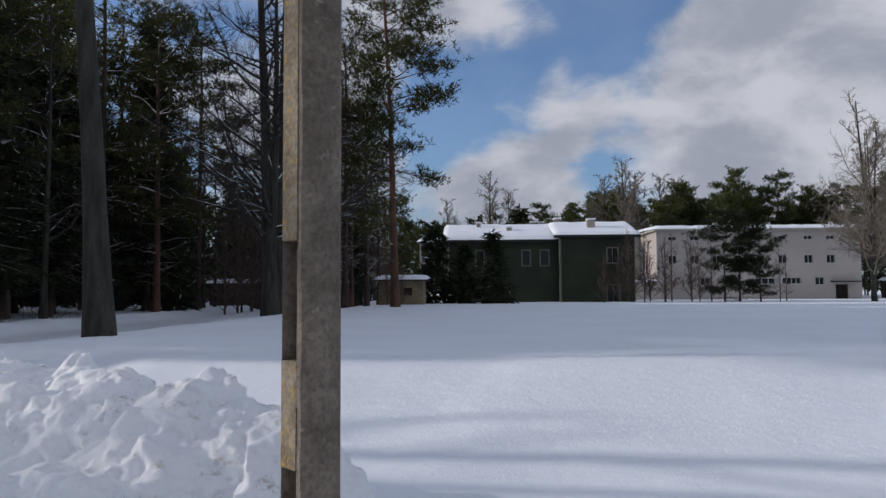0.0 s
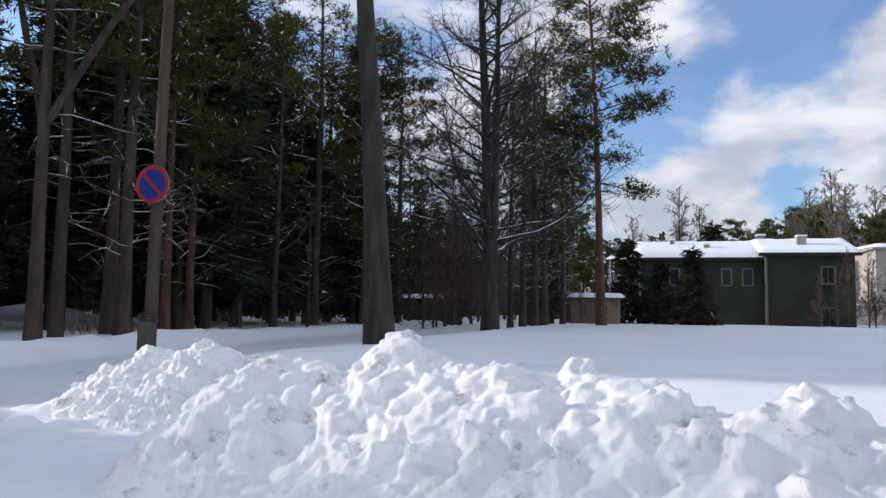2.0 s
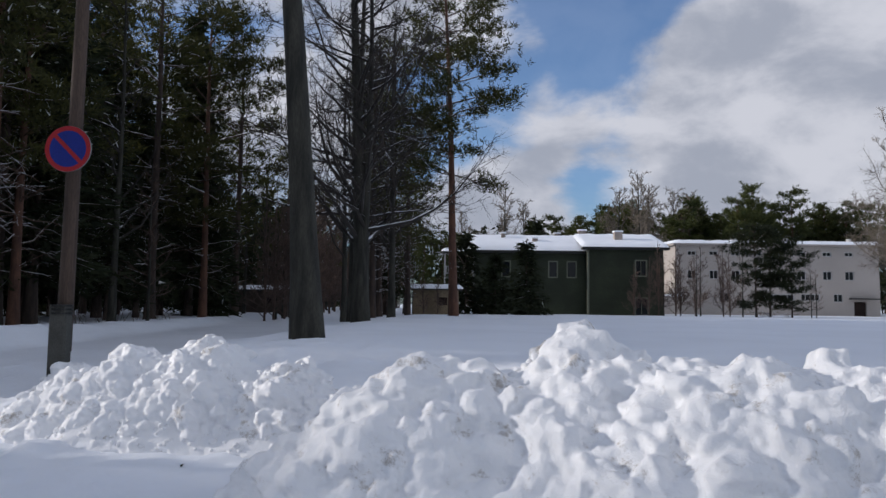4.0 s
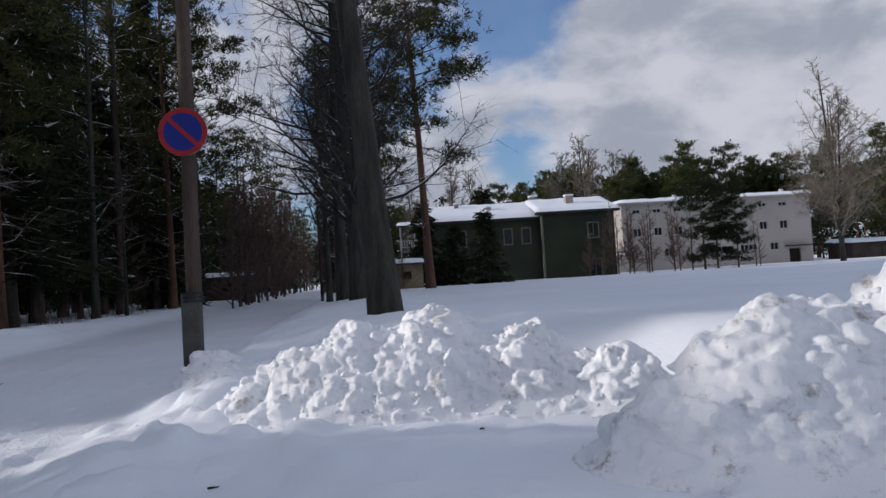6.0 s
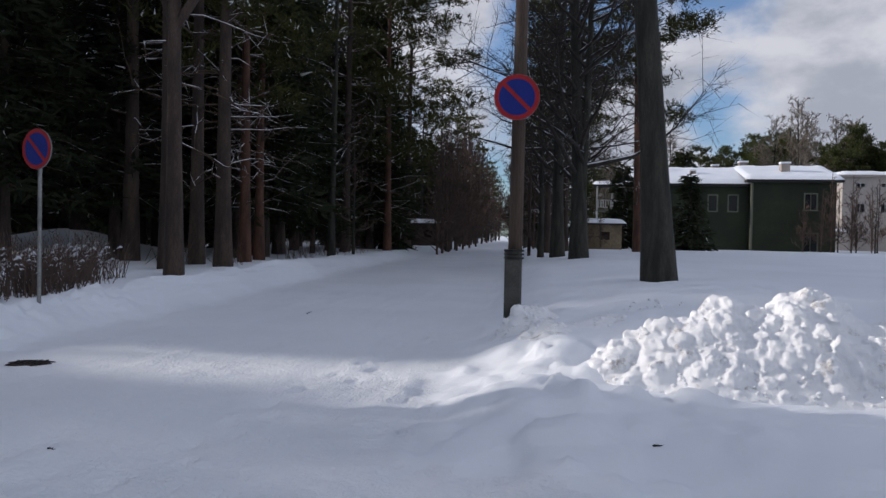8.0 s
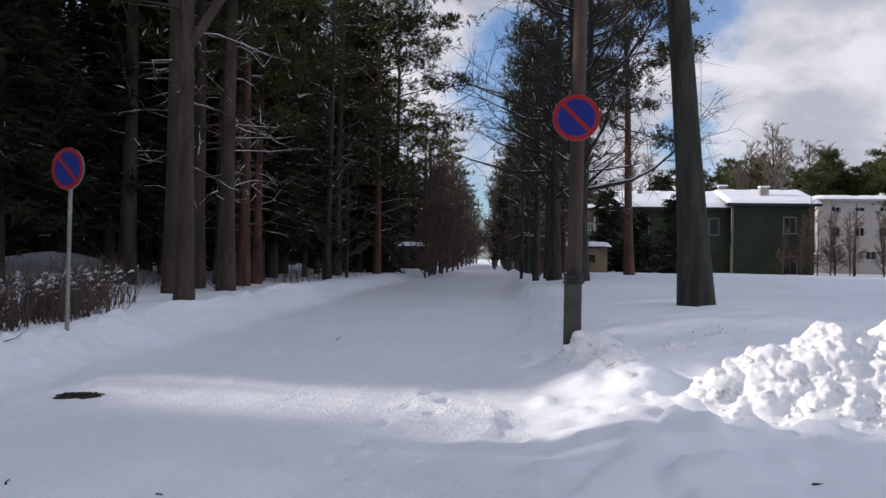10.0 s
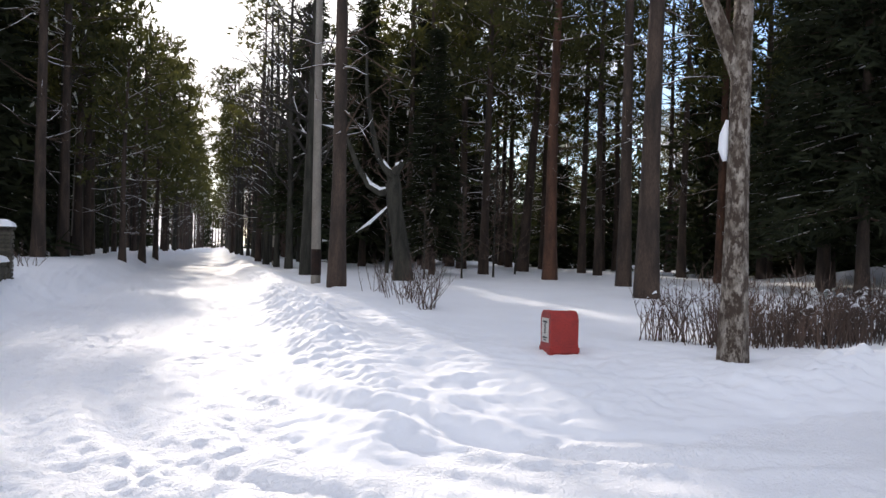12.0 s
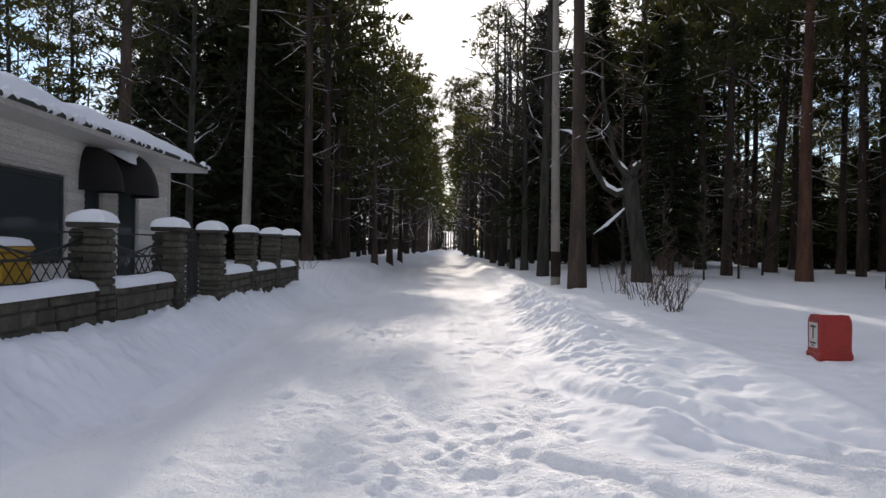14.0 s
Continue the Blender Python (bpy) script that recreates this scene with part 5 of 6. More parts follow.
def no_parking_plate(parent, z, y, turn):
    plate = Buf()
    n = 48
    m = pose(0, 0, z, 0, 0, turn)
    for k in range(n):
        a0, a1 = 2 * math.pi * k / n, 2 * math.pi * (k + 1) / n
        p = [m @ Vector((math.cos(a) * 0.30, yy, math.sin(a) * 0.30)) for a in (a0, a1) for yy in (y, y + 0.018)]
        plate.quad(p[0], p[2], p[3], p[1])
        plate.tri(m @ Vector((0, y + 0.018, 0)), p[3], p[1])
        plate.tri(m @ Vector((0, y, 0)), p[0], p[2])
    body = part("sign_plate", plate, SIGN_BACK, parent, "round grey metal sign plate")
    blue, red, bar = Buf(), Buf(), Buf()
    disc(blue, 0.250, y - 0.004)
    disc(red, 0.297, y - 0.005, 0.238)
    s = math.cos(math.pi / 4)
    for a, b in (((-1, 1), (1, -1)),):
        u, v = Vector((a[0] * s, 0, a[1] * s)), Vector((s, 0, s))
        c = Vector((0, y - 0.007, 0))
        bar.quad(c + u * 0.245 - v * 0.026, c - u * 0.245 - v * 0.026, c - u * 0.245 + v * 0.026, c + u * 0.245 + v * 0.026)
    for buf, name, mat in ((blue, "blue_face", SIGN_BLUE), (red, "red_rim", SIGN_RED), (bar, "red_slash", SIGN_RED)):
        buf.v = [m @ p for p in buf.v]
        part(name, buf, mat, body)
    return body


def build_sign_pole():
    x, y = -7.72, 10.46
    z = ground_at(x, y)
    pole = thing("sign_pole", pose(x, y, 0), "wooden pole on a dark concrete stub carrying a round no-parking sign", "pole")
    stub = Buf()
    stub.box((-0.115, -0.10, -0.3), (0.105, 0.08, 1.34), None, 0.02)
    part("stub", stub, STUB, pole, "dark damp concrete stub")
    collar = Buf()
    for k in range(3):
        collar.tube([Vector((0, 0.0, 1.22 + 0.05 * k)), Vector((0, 0.0, 1.245 + 0.05 * k))], [0.135, 0.135], 12, True)
    part("wire_binding", collar, IRON, pole)
    wood = Buf()
    rng = np.random.default_rng(5)
    pts = [Vector((0.008 * z1, 0.06 + 0.004 * math.sin(z1), z1)) for z1 in np.linspace(0.75, 9.5, 14)]
    wood.tube(pts, taper(0.098, 0.07, len(pts)), 14, True)
    part("shaft", wood, POLE_WOOD, pole, "weathered brown and grey round timber shaft")
    no_parking_plate(pole, 3.34, -0.055, 0)
    straps = Buf()
    for dz in (-0.14, 0.14):
        straps.tube([Vector((0.02, 0.06, 3.32 + dz)), Vector((0.02, 0.06, 3.36 + dz))], [0.106, 0.106], 12, True)
    part("sign_strap", straps, STEEL, pole)


def build_post_sign():
    x, y = -14.75, 10.47
    post = thing("no_parking_sign", pose(x, y, 0), "round blue and red no-parking sign on a thin steel post", "sign")
    shaft = Buf()
    shaft.tube([Vector((0, 0, -0.3)), Vector((0, 0, 2.92))], [0.03, 0.03], 12, True)
    part("post", shaft, STEEL, post)
    no_parking_plate(post, 2.67, -0.06, -13)
    clip = Buf()
    for z in (2.5, 2.84):
        clip.box((-0.05, -0.045, z - 0.02), (0.05, 0.035, z + 0.02), None, 0.005)
    part("clamp", clip, STEEL, post)


def build_street_poles():
    for x, y, r, h, label, mat, lean in (
        (-31.0, 5.62, 0.155, 9.5, "grey wooden utility pole beside the packed snow road", GREY_POLE, -0.015),
        (-9.4, 44.6, 0.10, 8.5, "thin dark utility pole beside the snowy road", POLE_WOOD, 0.0),
        (-31.5, -4.13, 0.15, 11.0, "tall grey lamp pole behind the fence", GREY_POLE, 0.02),
        (-57.0, -2.9, 0.15, 10.0, "grey lamp pole at the edge of the wood", GREY_POLE, 0.015),
        (-80.0, -0.6, 0.15, 10.0, "grey lamp pole at the edge of the wood", GREY_POLE, 0.01),
        (-52.0, 8.0, 0.14, 9.0, "grey wooden utility pole beside the packed snow road", GREY_POLE, 0.0),
    ):
        z = ground_at(x, y)
        pole = thing("utility_pole", pose(x, y, z), label, "pole", "poles along the roads")
        shaft = Buf()
        shaft.tube([Vector((0, lean * k * h / 5, -0.4 + (h + 0.4) * k / 5)) for k in range(6)], taper(r, r * 0.62, 6), 12, True)
        part("shaft", shaft, mat, pole)
        tin = Buf()
        tin.tube([Vector((0, lean * 0.3, 0.25)), Vector((0, lean * 0.8, 1.05))], [r * 1.03, r * 1.02], 12)
        part("base_wrap", tin, DARK_HOLLOW, pole, "dark tar wrap near the base")
        TAKEN.append((x, y))


# ---- buildings ----


def wall_boxes(buf, u0, u1, z0, z1, holes, y0, y1):
    """A wall from u0 to u1, one closed shell, with real openings (u0, u1, z0, z1) through it."""
    us = sorted({u0, u1, *(min(max(h[i], u0), u1) for h in holes for i in (0, 1))})
    zs = sorted({z0, z1, *(min(max(h[i], z0), z1) for h in holes for i in (2, 3))})
    known = {}

    def at(i, j, k):
        if (i, j, k) not in known:
            known[i, j, k] = len(buf.v)
            buf.v.append(Vector((us[i], (y0, y1)[k], zs[j])))
        return known[i, j, k]

    def solid(i, j):
        if not (0 <= i < len(us) - 1 and 0 <= j < len(zs) - 1):
            return False
        u, z = (us[i] + us[i + 1]) / 2, (zs[j] + zs[j + 1]) / 2
        return not any(h[0] < u < h[1] and h[2] < z < h[3] for h in holes)

    for i in range(len(us) - 1):
        for j in range(len(zs) - 1):
            if not solid(i, j):
                continue
            buf.f.append((at(i, j, 0), at(i + 1, j, 0), at(i + 1, j + 1, 0), at(i, j + 1, 0)))
            buf.f.append((at(i, j, 1), at(i, j + 1, 1), at(i + 1, j + 1, 1), at(i + 1, j, 1)))
            for di, dj, a, b in ((-1, 0, (0, 1), (0, 0)), (1, 0, (1, 0), (1, 1)), (0, -1, (0, 0), (1, 0)), (0, 1, (1, 1), (0, 1))):
                if not solid(i + di, j + dj):
                    p, q = (i + a[0], j + a[1]), (i + b[0], j + b[1])
                    buf.f.append((at(*p, 0), at(*p, 1), at(*q, 1), at(*q, 0)))


def side_wall(parent, name, lo, hi, mat):
    wall = Buf()
    wall.box(lo, hi)
    return part(name, wall, mat, parent)


def window_unit(parent, name, u0, u1, z0, z1, y, frame_mat, bars=1, label="", glazing=None):
    unit = Buf()
    t = 0.09
    unit.box((u0 - 0.05, y - 0.06, z0 - 0.05), (u0 + t, y + 0.10, z1 + 0.05), None, 0.01)
    unit.box((u1 - t, y - 0.06, z0 - 0.05), (u1 + 0.05, y + 0.10, z1 + 0.05), None, 0.01)
    unit.box((u0 + t, y - 0.06, z0 - 0.05), (u1 - t, y + 0.10, z0 + t), None, 0.01)
    unit.box((u0 + t, y - 0.06, z1 - t), (u1 - t, y + 0.10, z1 + 0.05), None, 0.01)
    for k in range(bars):
        u = u0 + (u1 - u0) * (k + 1) / (bars + 1)
        unit.box((u - 0.03, y - 0.02, z0 + t), (u + 0.03, y + 0.05, z1 - t))
    w = part(name, unit, frame_mat, parent, label)
    pane = Buf()
    pane.box((u0 + t - 0.02, y + 0.06, z0 + t - 0.02), (u1 - t + 0.02, y + 0.075, z1 - t + 0.02))
    part("pane", pane, glazing or PANE, w)
    return w


def slab_snow(buf, u0, u1, y0, y1, z, thick, seed, rise=0.0, du=0.35):
    """A pillowy layer of snow with drooping rounded rims; z rises with y by rise."""
    xs, ys = np.linspace(u0, u1, max(4, int((u1 - u0) / du))), np.linspace(y0, y1, max(5, int((y1 - y0) / du)))
    base = len(buf.v)
    nx, ny = len(xs), len(ys)
    for x in xs:
        for y in ys:
            e = min(x - u0, u1 - x, y - y0, y1 - y)
            n = 0.5 + 0.5 * noise.noise(Vector((x * 1.1, y * 1.1, seed * 3.3))) + 0.2 * noise.noise(Vector((x * 3.1, y * 3.1, seed * 1.7)))
            k = min(1.0, e / (min(thick * 1.5, (u1 - u0) / 2, (y1 - y0) / 2) + 0.001))
            h = thick * (0.75 + 0.5 * n) * math.sqrt(max(0.0, 1 - (1 - k) ** 2))
            buf.v.append(Vector((x, y, z + rise * (y - y0) + h)))
    for i in range(nx - 1):
        for j in range(ny - 1):
            a = base + i * ny + j
            buf.f.append((a, a + ny, a + ny + 1, a + 1))


def build_green_house():
    house = thing("green_house", pose(12.0, 84.0, 0.2), "dark green two-storey wooden house with a thickly snowed roof", "house")
    # long wing and the block that stands a little forward
    holes = [(-4.27, -3.26, 4.4, 6.25), (-2.18, -1.12, 4.4, 6.25), (-9.6, -8.6, 4.4, 6.25)]
    wing = Buf()
    wall_boxes(wing, -12.6, 0.0, -0.6, 7.15, holes, 1.2, 1.5)
    part("wing_wall", wing, GREEN_WALL, house)
    side_wall(house, "end_wall", (-12.6, 1.5, -0.6), (-12.3, 11.2, 7.15), GREEN_WALL)
    side_wall(house, "back_wall", (-12.6, 11.2, -0.6), (8.4, 11.5, 7.15), GREEN_WALL)
    block = Buf()
    wall_boxes(block, 0.0, 8.4, -0.6, 7.55, [(5.25, 6.55, 4.6, 6.4), (5.2, 6.7, 0.0, 2.2)], 0.0, 0.3)
    part("block_wall", block, GREEN_WALL, house)
    side_wall(house, "return_wall", (0.0, 0.3, -0.6), (0.3, 1.5, 7.55), GREEN_WALL)
    side_wall(house, "end_wall", (8.1, 0.3, -0.6), (8.4, 11.2, 7.55), GREEN_WALL)
    for k in range(26):
        z = -0.2 + 0.29 * k
        strip = Buf()
        wall_boxes(strip, 0.31, 8.09, z, z + 0.255, [(5.1, 6.7, 4.45, 6.55), (5.05, 6.85, -0.1, 2.35)] if (4.2 < z < 6.6 or z < 2.4) else [], -0.025, 0.004)
        part("board", strip, GREEN_WALL, house)
    for h in holes:
        window_unit(house, "window", h[0], h[1], h[2], h[3], 1.25, GREEN_TRIM, 0)
    window_unit(house, "window", 5.25, 6.55, 4.6, 6.4, 0.05, GREEN_TRIM, 1)
    window_unit(house, "door", 5.2, 6.7, 0.0, 2.2, 0.05, GREEN_TRIM, 1, "dark glazed door in a pale frame")
    corner = Buf()
    corner.box((-0.12, -0.12, -0.5), (0.12, 0.1, 7.5), None, 0.02)
    part("downpipe", corner, GREEN_TRIM, house, "pale grey-green corner downpipe")
    eave = Buf()
    eave.box((-13.3, 0.6, 7.15), (-0.2, 1.5, 7.4), None, 0.03)
    eave.box((-0.7, -0.6, 7.55), (9.0, 0.4, 7.8), None, 0.03)
    part("eave", eave, ROOF_EDGE, house, "dark eave board")
    roof = Buf()
    for pts in (
        [(-13.3, 0.6, 7.4), (0.2, 0.6, 7.4), (0.2, 6.2, 9.35), (-12.2, 6.2, 9.35)],
        [(-13.3, 11.9, 7.4), (-13.3, 0.6, 7.4), (-12.2, 6.2, 9.35)],
        [(-12.2, 6.2, 9.35), (7.0, 6.2, 9.35), (9.0, 11.9, 7.4), (-13.3, 11.9, 7.4)],
        [(-0.7, -0.6, 7.8), (9.0, -0.6, 7.8), (6.2, 6.2, 9.6), (-0.7, 6.2, 9.45)],
        [(9.0, -0.6, 7.8), (9.0, 11.9, 7.8), (6.2, 6.2, 9.6)],
    ):
        i = len(roof.v)
        roof.v += [Vector(p) for p in pts]
        roof.f.append(tuple(range(i, i + len(pts))))
    part("roof", roof, ROOF_EDGE, house)
    build_balcony(house)
    snow = Buf()
    slab_snow(snow, -13.4, 0.3, 0.5, 6.4, 7.42, 0.34, 3, 0.35)
    slab_snow(snow, -0.8, 9.0, -0.7, 6.4, 7.82, 0.30, 4, 0.265)
    part("roof_snow", snow, SNOW_CAP, house, "thick white snow on the roof", True)
    for x, y, w, z in ((-5.6, 3.4, 0.6, 9.2), (-2.4, 8.0, 0.7, 10.2), (0.5, 7.0, 0.9, 10.5), (3.9, 2.6, 0.9, 9.95), (-9.2, 5.0, 0.5, 9.9)):
        stack = Buf()
        stack.box((x - w / 2, y - w / 2, 7.4), (x + w / 2, y + w / 2, z - 0.18), None, 0.02)
        c = part("chimney", stack, BRICK, house, "pale brick chimney")
        cap = Buf()
        cap.box((x - w / 2 - 0.08, y - w / 2 - 0.08, z - 0.18), (x + w / 2 + 0.08, y + w / 2 + 0.08, z), None, 0.04)
        part("chimney_snow", cap, SNOW_CAP, c)


def build_balcony(house):
    """A white-railed timber balcony on the west end, open below, under a small snowed roof."""
    u0, u1, y0, y1 = -16.2, -12.7, 2.4, 5.6
    deck = Buf()
    deck.box((u0, y0, 4.35), (u1, y1, 4.53), None, 0.02)
    part("balcony_floor", deck, GREEN_TRIM, house, "pale timber balcony floor")
    for u in (u0 + 0.1, (u0 + u1) / 2, u1 - 0.1):
        post = Buf()
        post.box((u - 0.09, y0, -0.5), (u + 0.09, y0 + 0.18, 7.2), None, 0.015)
        part("balcony_post", post, FRAME_WHITE, house, "white-painted balcony post")
    for z in (4.75, 5.55):
        rail = Buf()
        rail.box((u0, y0 - 0.02, z), (u1, y0 + 0.06, z + 0.09), None, 0.01)
        part("balcony_rail", rail, FRAME_WHITE, house)
    bar = Buf()
    bar.box((-0.05, 0.0, 4.84), (0.05, 0.04, 5.55))
    shape = bar.mesh("baluster", FRAME_WHITE)
    for k in range(12):
        b = part("baluster", shape, None, house)
        b.location = (u0 + 0.25 + 0.27 * k, y0, 0)
    lid = Buf()
    lid.box((u0 - 0.3, y0 - 0.3, 7.2), (u1, y1, 7.34), None, 0.02)
    part("balcony_roof", lid, ROOF_EDGE, house)
    cap = Buf()
    slab_snow(cap, u0 - 0.35, u1, y0 - 0.35, y1, 7.34, 0.26, 41, 0.12)
    part("balcony_snow", cap, SNOW_CAP, house, "", True)


def build_white_building():
    b = thing("white_building", pose(28.0, 105.0, 0.2), "pale three-storey flat-roofed building with small dark windows", "building")
    holes = []
    for c in range(8):
        u = 1.6 + 3.05 * c + (0.5 if c > 5 else 0)
        if u > 27:
            break
        holes += [(u, u + 1.25, 8.5, 9.15), (u, u + 1.25, 5.2, 6.45)]
    holes += [(17.3, 19.9, 2.3, 3.25), (12.6, 16.4, 2.3, 3.2), (21.8, 23.1, 2.15, 3.3), (6.0, 7.4, 2.15, 3.3)]
    door = (24.6, 26.3, 0.0, 2.25)
    walls = Buf()
    wall_boxes(walls, 0.0, 28.2, -0.6, 9.9, holes + [door], 0.0, 0.4)
    part("front_wall", walls, WHITE_WALL, b)
    side_wall(b, "end_wall", (27.8, 0.4, -0.6), (28.2, 12.0, 9.9), WHITE_WALL)
    side_wall(b, "end_wall", (0.0, 0.4, -0.6), (0.4, 12.0, 9.9), WHITE_WALL)
    side_wall(b, "back_wall", (0.4, 11.6, -0.6), (27.8, 12.0, 9.9), WHITE_WALL)
    for h in holes:
        window_unit(b, "window", h[0], h[1], h[2], h[3], 0.14, FRAME_WHITE, 1 if h[1] - h[0] < 2 else 3)
    leaf = Buf()
    leaf.box((24.65, 0.2, 0.0), (26.25, 0.28, 2.2), None, 0.01)
    part("door", leaf, DARK_HOLLOW, b, "dark brown entrance door")
    hood = Buf()
    hood.box((23.9, -1.1, 2.55), (27.6, 0.0, 2.72), None, 0.03)
    part("door_canopy", hood, ROOF_EDGE, b, "flat dark canopy over the door")
    edge = Buf()
    edge.box((-0.5, -0.5, 9.9), (28.7, 12.5, 10.2), None, 0.04)
    part("roof", edge, WHITE_WALL, b)
    snow = Buf()
    slab_snow(snow, -0.6, 28.8, -0.6, 12.6, 10.15, 0.5, 6, 0.03, 0.6)
    part("roof_snow", snow, SNOW_CAP, b, "snow layer on the flat roof", True)
    # wing that runs back to the west, its roof edge showing above the shrubs
    wing = Buf()
    wing.box((-8.0, 10.0, -0.6), (-0.1, 22.0, 10.4))
    part("rear_wing", wing, WHITE_WALL, b)
    low = Buf()
    low.box((-6.5, -3.0, -0.6), (-0.2, 4.0, 2.7), None, 0.03)
    a = part("annex", low, WHITE_WALL, b, "low pale annex")
    cap = Buf()
    slab_snow(cap, -6.8, 0.0, -3.3, 4.2, 2.68, 0.3, 8)
    part("annex_snow", cap, SNOW_CAP, a, "", True)
    wing_cap = Buf()
    slab_snow(wing_cap, -8.3, 0.3, 9.7, 22.2, 10.38, 0.4, 9, 0.0, 0.6)
    part("wing_snow", wing_cap, SNOW_CAP, b, "", True)
    for x in (16.5, 25.4, 9.0):
        vent = Buf()
        vent.tube([Vector((x, 2.5, 10.2)), Vector((x, 2.5, 11.2))], [0.35, 0.35], 10, True)
        part("roof_vent", vent, FRAME_WHITE, b)


def build_garages():
    g = thing("garage_row", pose(61.5, 104.0, 0.2), "long low dark wooden garage row with a snowy roof", "garage")
    walls = Buf()
    wall_boxes(walls, 0.0, 36.0, -0.5, 2.45, [(2 + 4.5 * k, 4.6 + 4.5 * k, 0.0, 2.05) for k in range(7)], 0.0, 0.25)
    part("front_wall", walls, GARAGE, g)
    side_wall(g, "end_wall", (0.0, 0.25, -0.5), (0.25, 6.0, 2.6), GARAGE)
    side_wall(g, "end_wall", (35.75, 0.25, -0.5), (36.0, 6.0, 2.6), GARAGE)
    side_wall(g, "back_wall", (0.25, 5.75, -0.5), (35.75, 6.0, 2.6), GARAGE)
    for k in range(7):
        leaf = Buf()
        leaf.box((2.02 + 4.5 * k, 0.1, 0.0), (4.58 + 4.5 * k, 0.18, 2.03), None, 0.01)
        part("garage_door", leaf, GARAGE, g)
    cap = Buf()
    slab_snow(cap, -0.5, 36.5, -0.6, 6.6, 2.5, 0.42, 12, 0.05, 0.6)
    part("roof_snow", cap, SNOW_CAP, g, "smooth snow layer on the garage roof", True)
    deck = Buf()
    deck.box((-0.4, -0.5, 2.45), (36.4, 6.4, 2.53), None, 0.01)
    part("roof", deck, ROOF_EDGE, g)


def build_park_sheds():
    """The low sheds at the end of the field, by the north road."""
    for x, y, w, d, h, label in ((-4.6, 70.0, 4.2, 3.6, 2.3, "small ochre wooden shed under thick snow"), (-21.5, 74.0, 5.0, 4.0, 2.2, "low dark shed among the trees under snow")):
        s = thing("garden_shed", pose(x, y, ground_at(x, y) - 0.1), label, "shed", "sheds by the north road")
        walls = Buf()
        walls.box((-w / 2, -d / 2, -0.3), (w / 2, d / 2, h), None, 0.02)
        part("wall", walls, OCHRE if x > -10 else GARAGE, s)
        sash = Buf()
        sash.box((0.25, -d / 2 - 0.03, 0.95), (1.05, -d / 2 + 0.02, 1.65), None, 0.01)
        part("window", sash, DARK_HOLLOW, s, "small dark shed window")
        roof = Buf()
        roof.box((-w / 2 - 0.35, -d / 2 - 0.35, h + 0.002), (w / 2 + 0.35, d / 2 + 0.35, h + 0.12), None, 0.02)
        part("roof", roof, ROOF_EDGE, s)
        cap = Buf()
        slab_snow(cap, -w / 2 - 0.4, w / 2 + 0.4, -d / 2 - 0.4, d / 2 + 0.4, h + 0.12, 0.3, int(abs(x)), 0.05, 0.3)
        part("roof_snow", cap, SNOW_CAP, s, "", True)


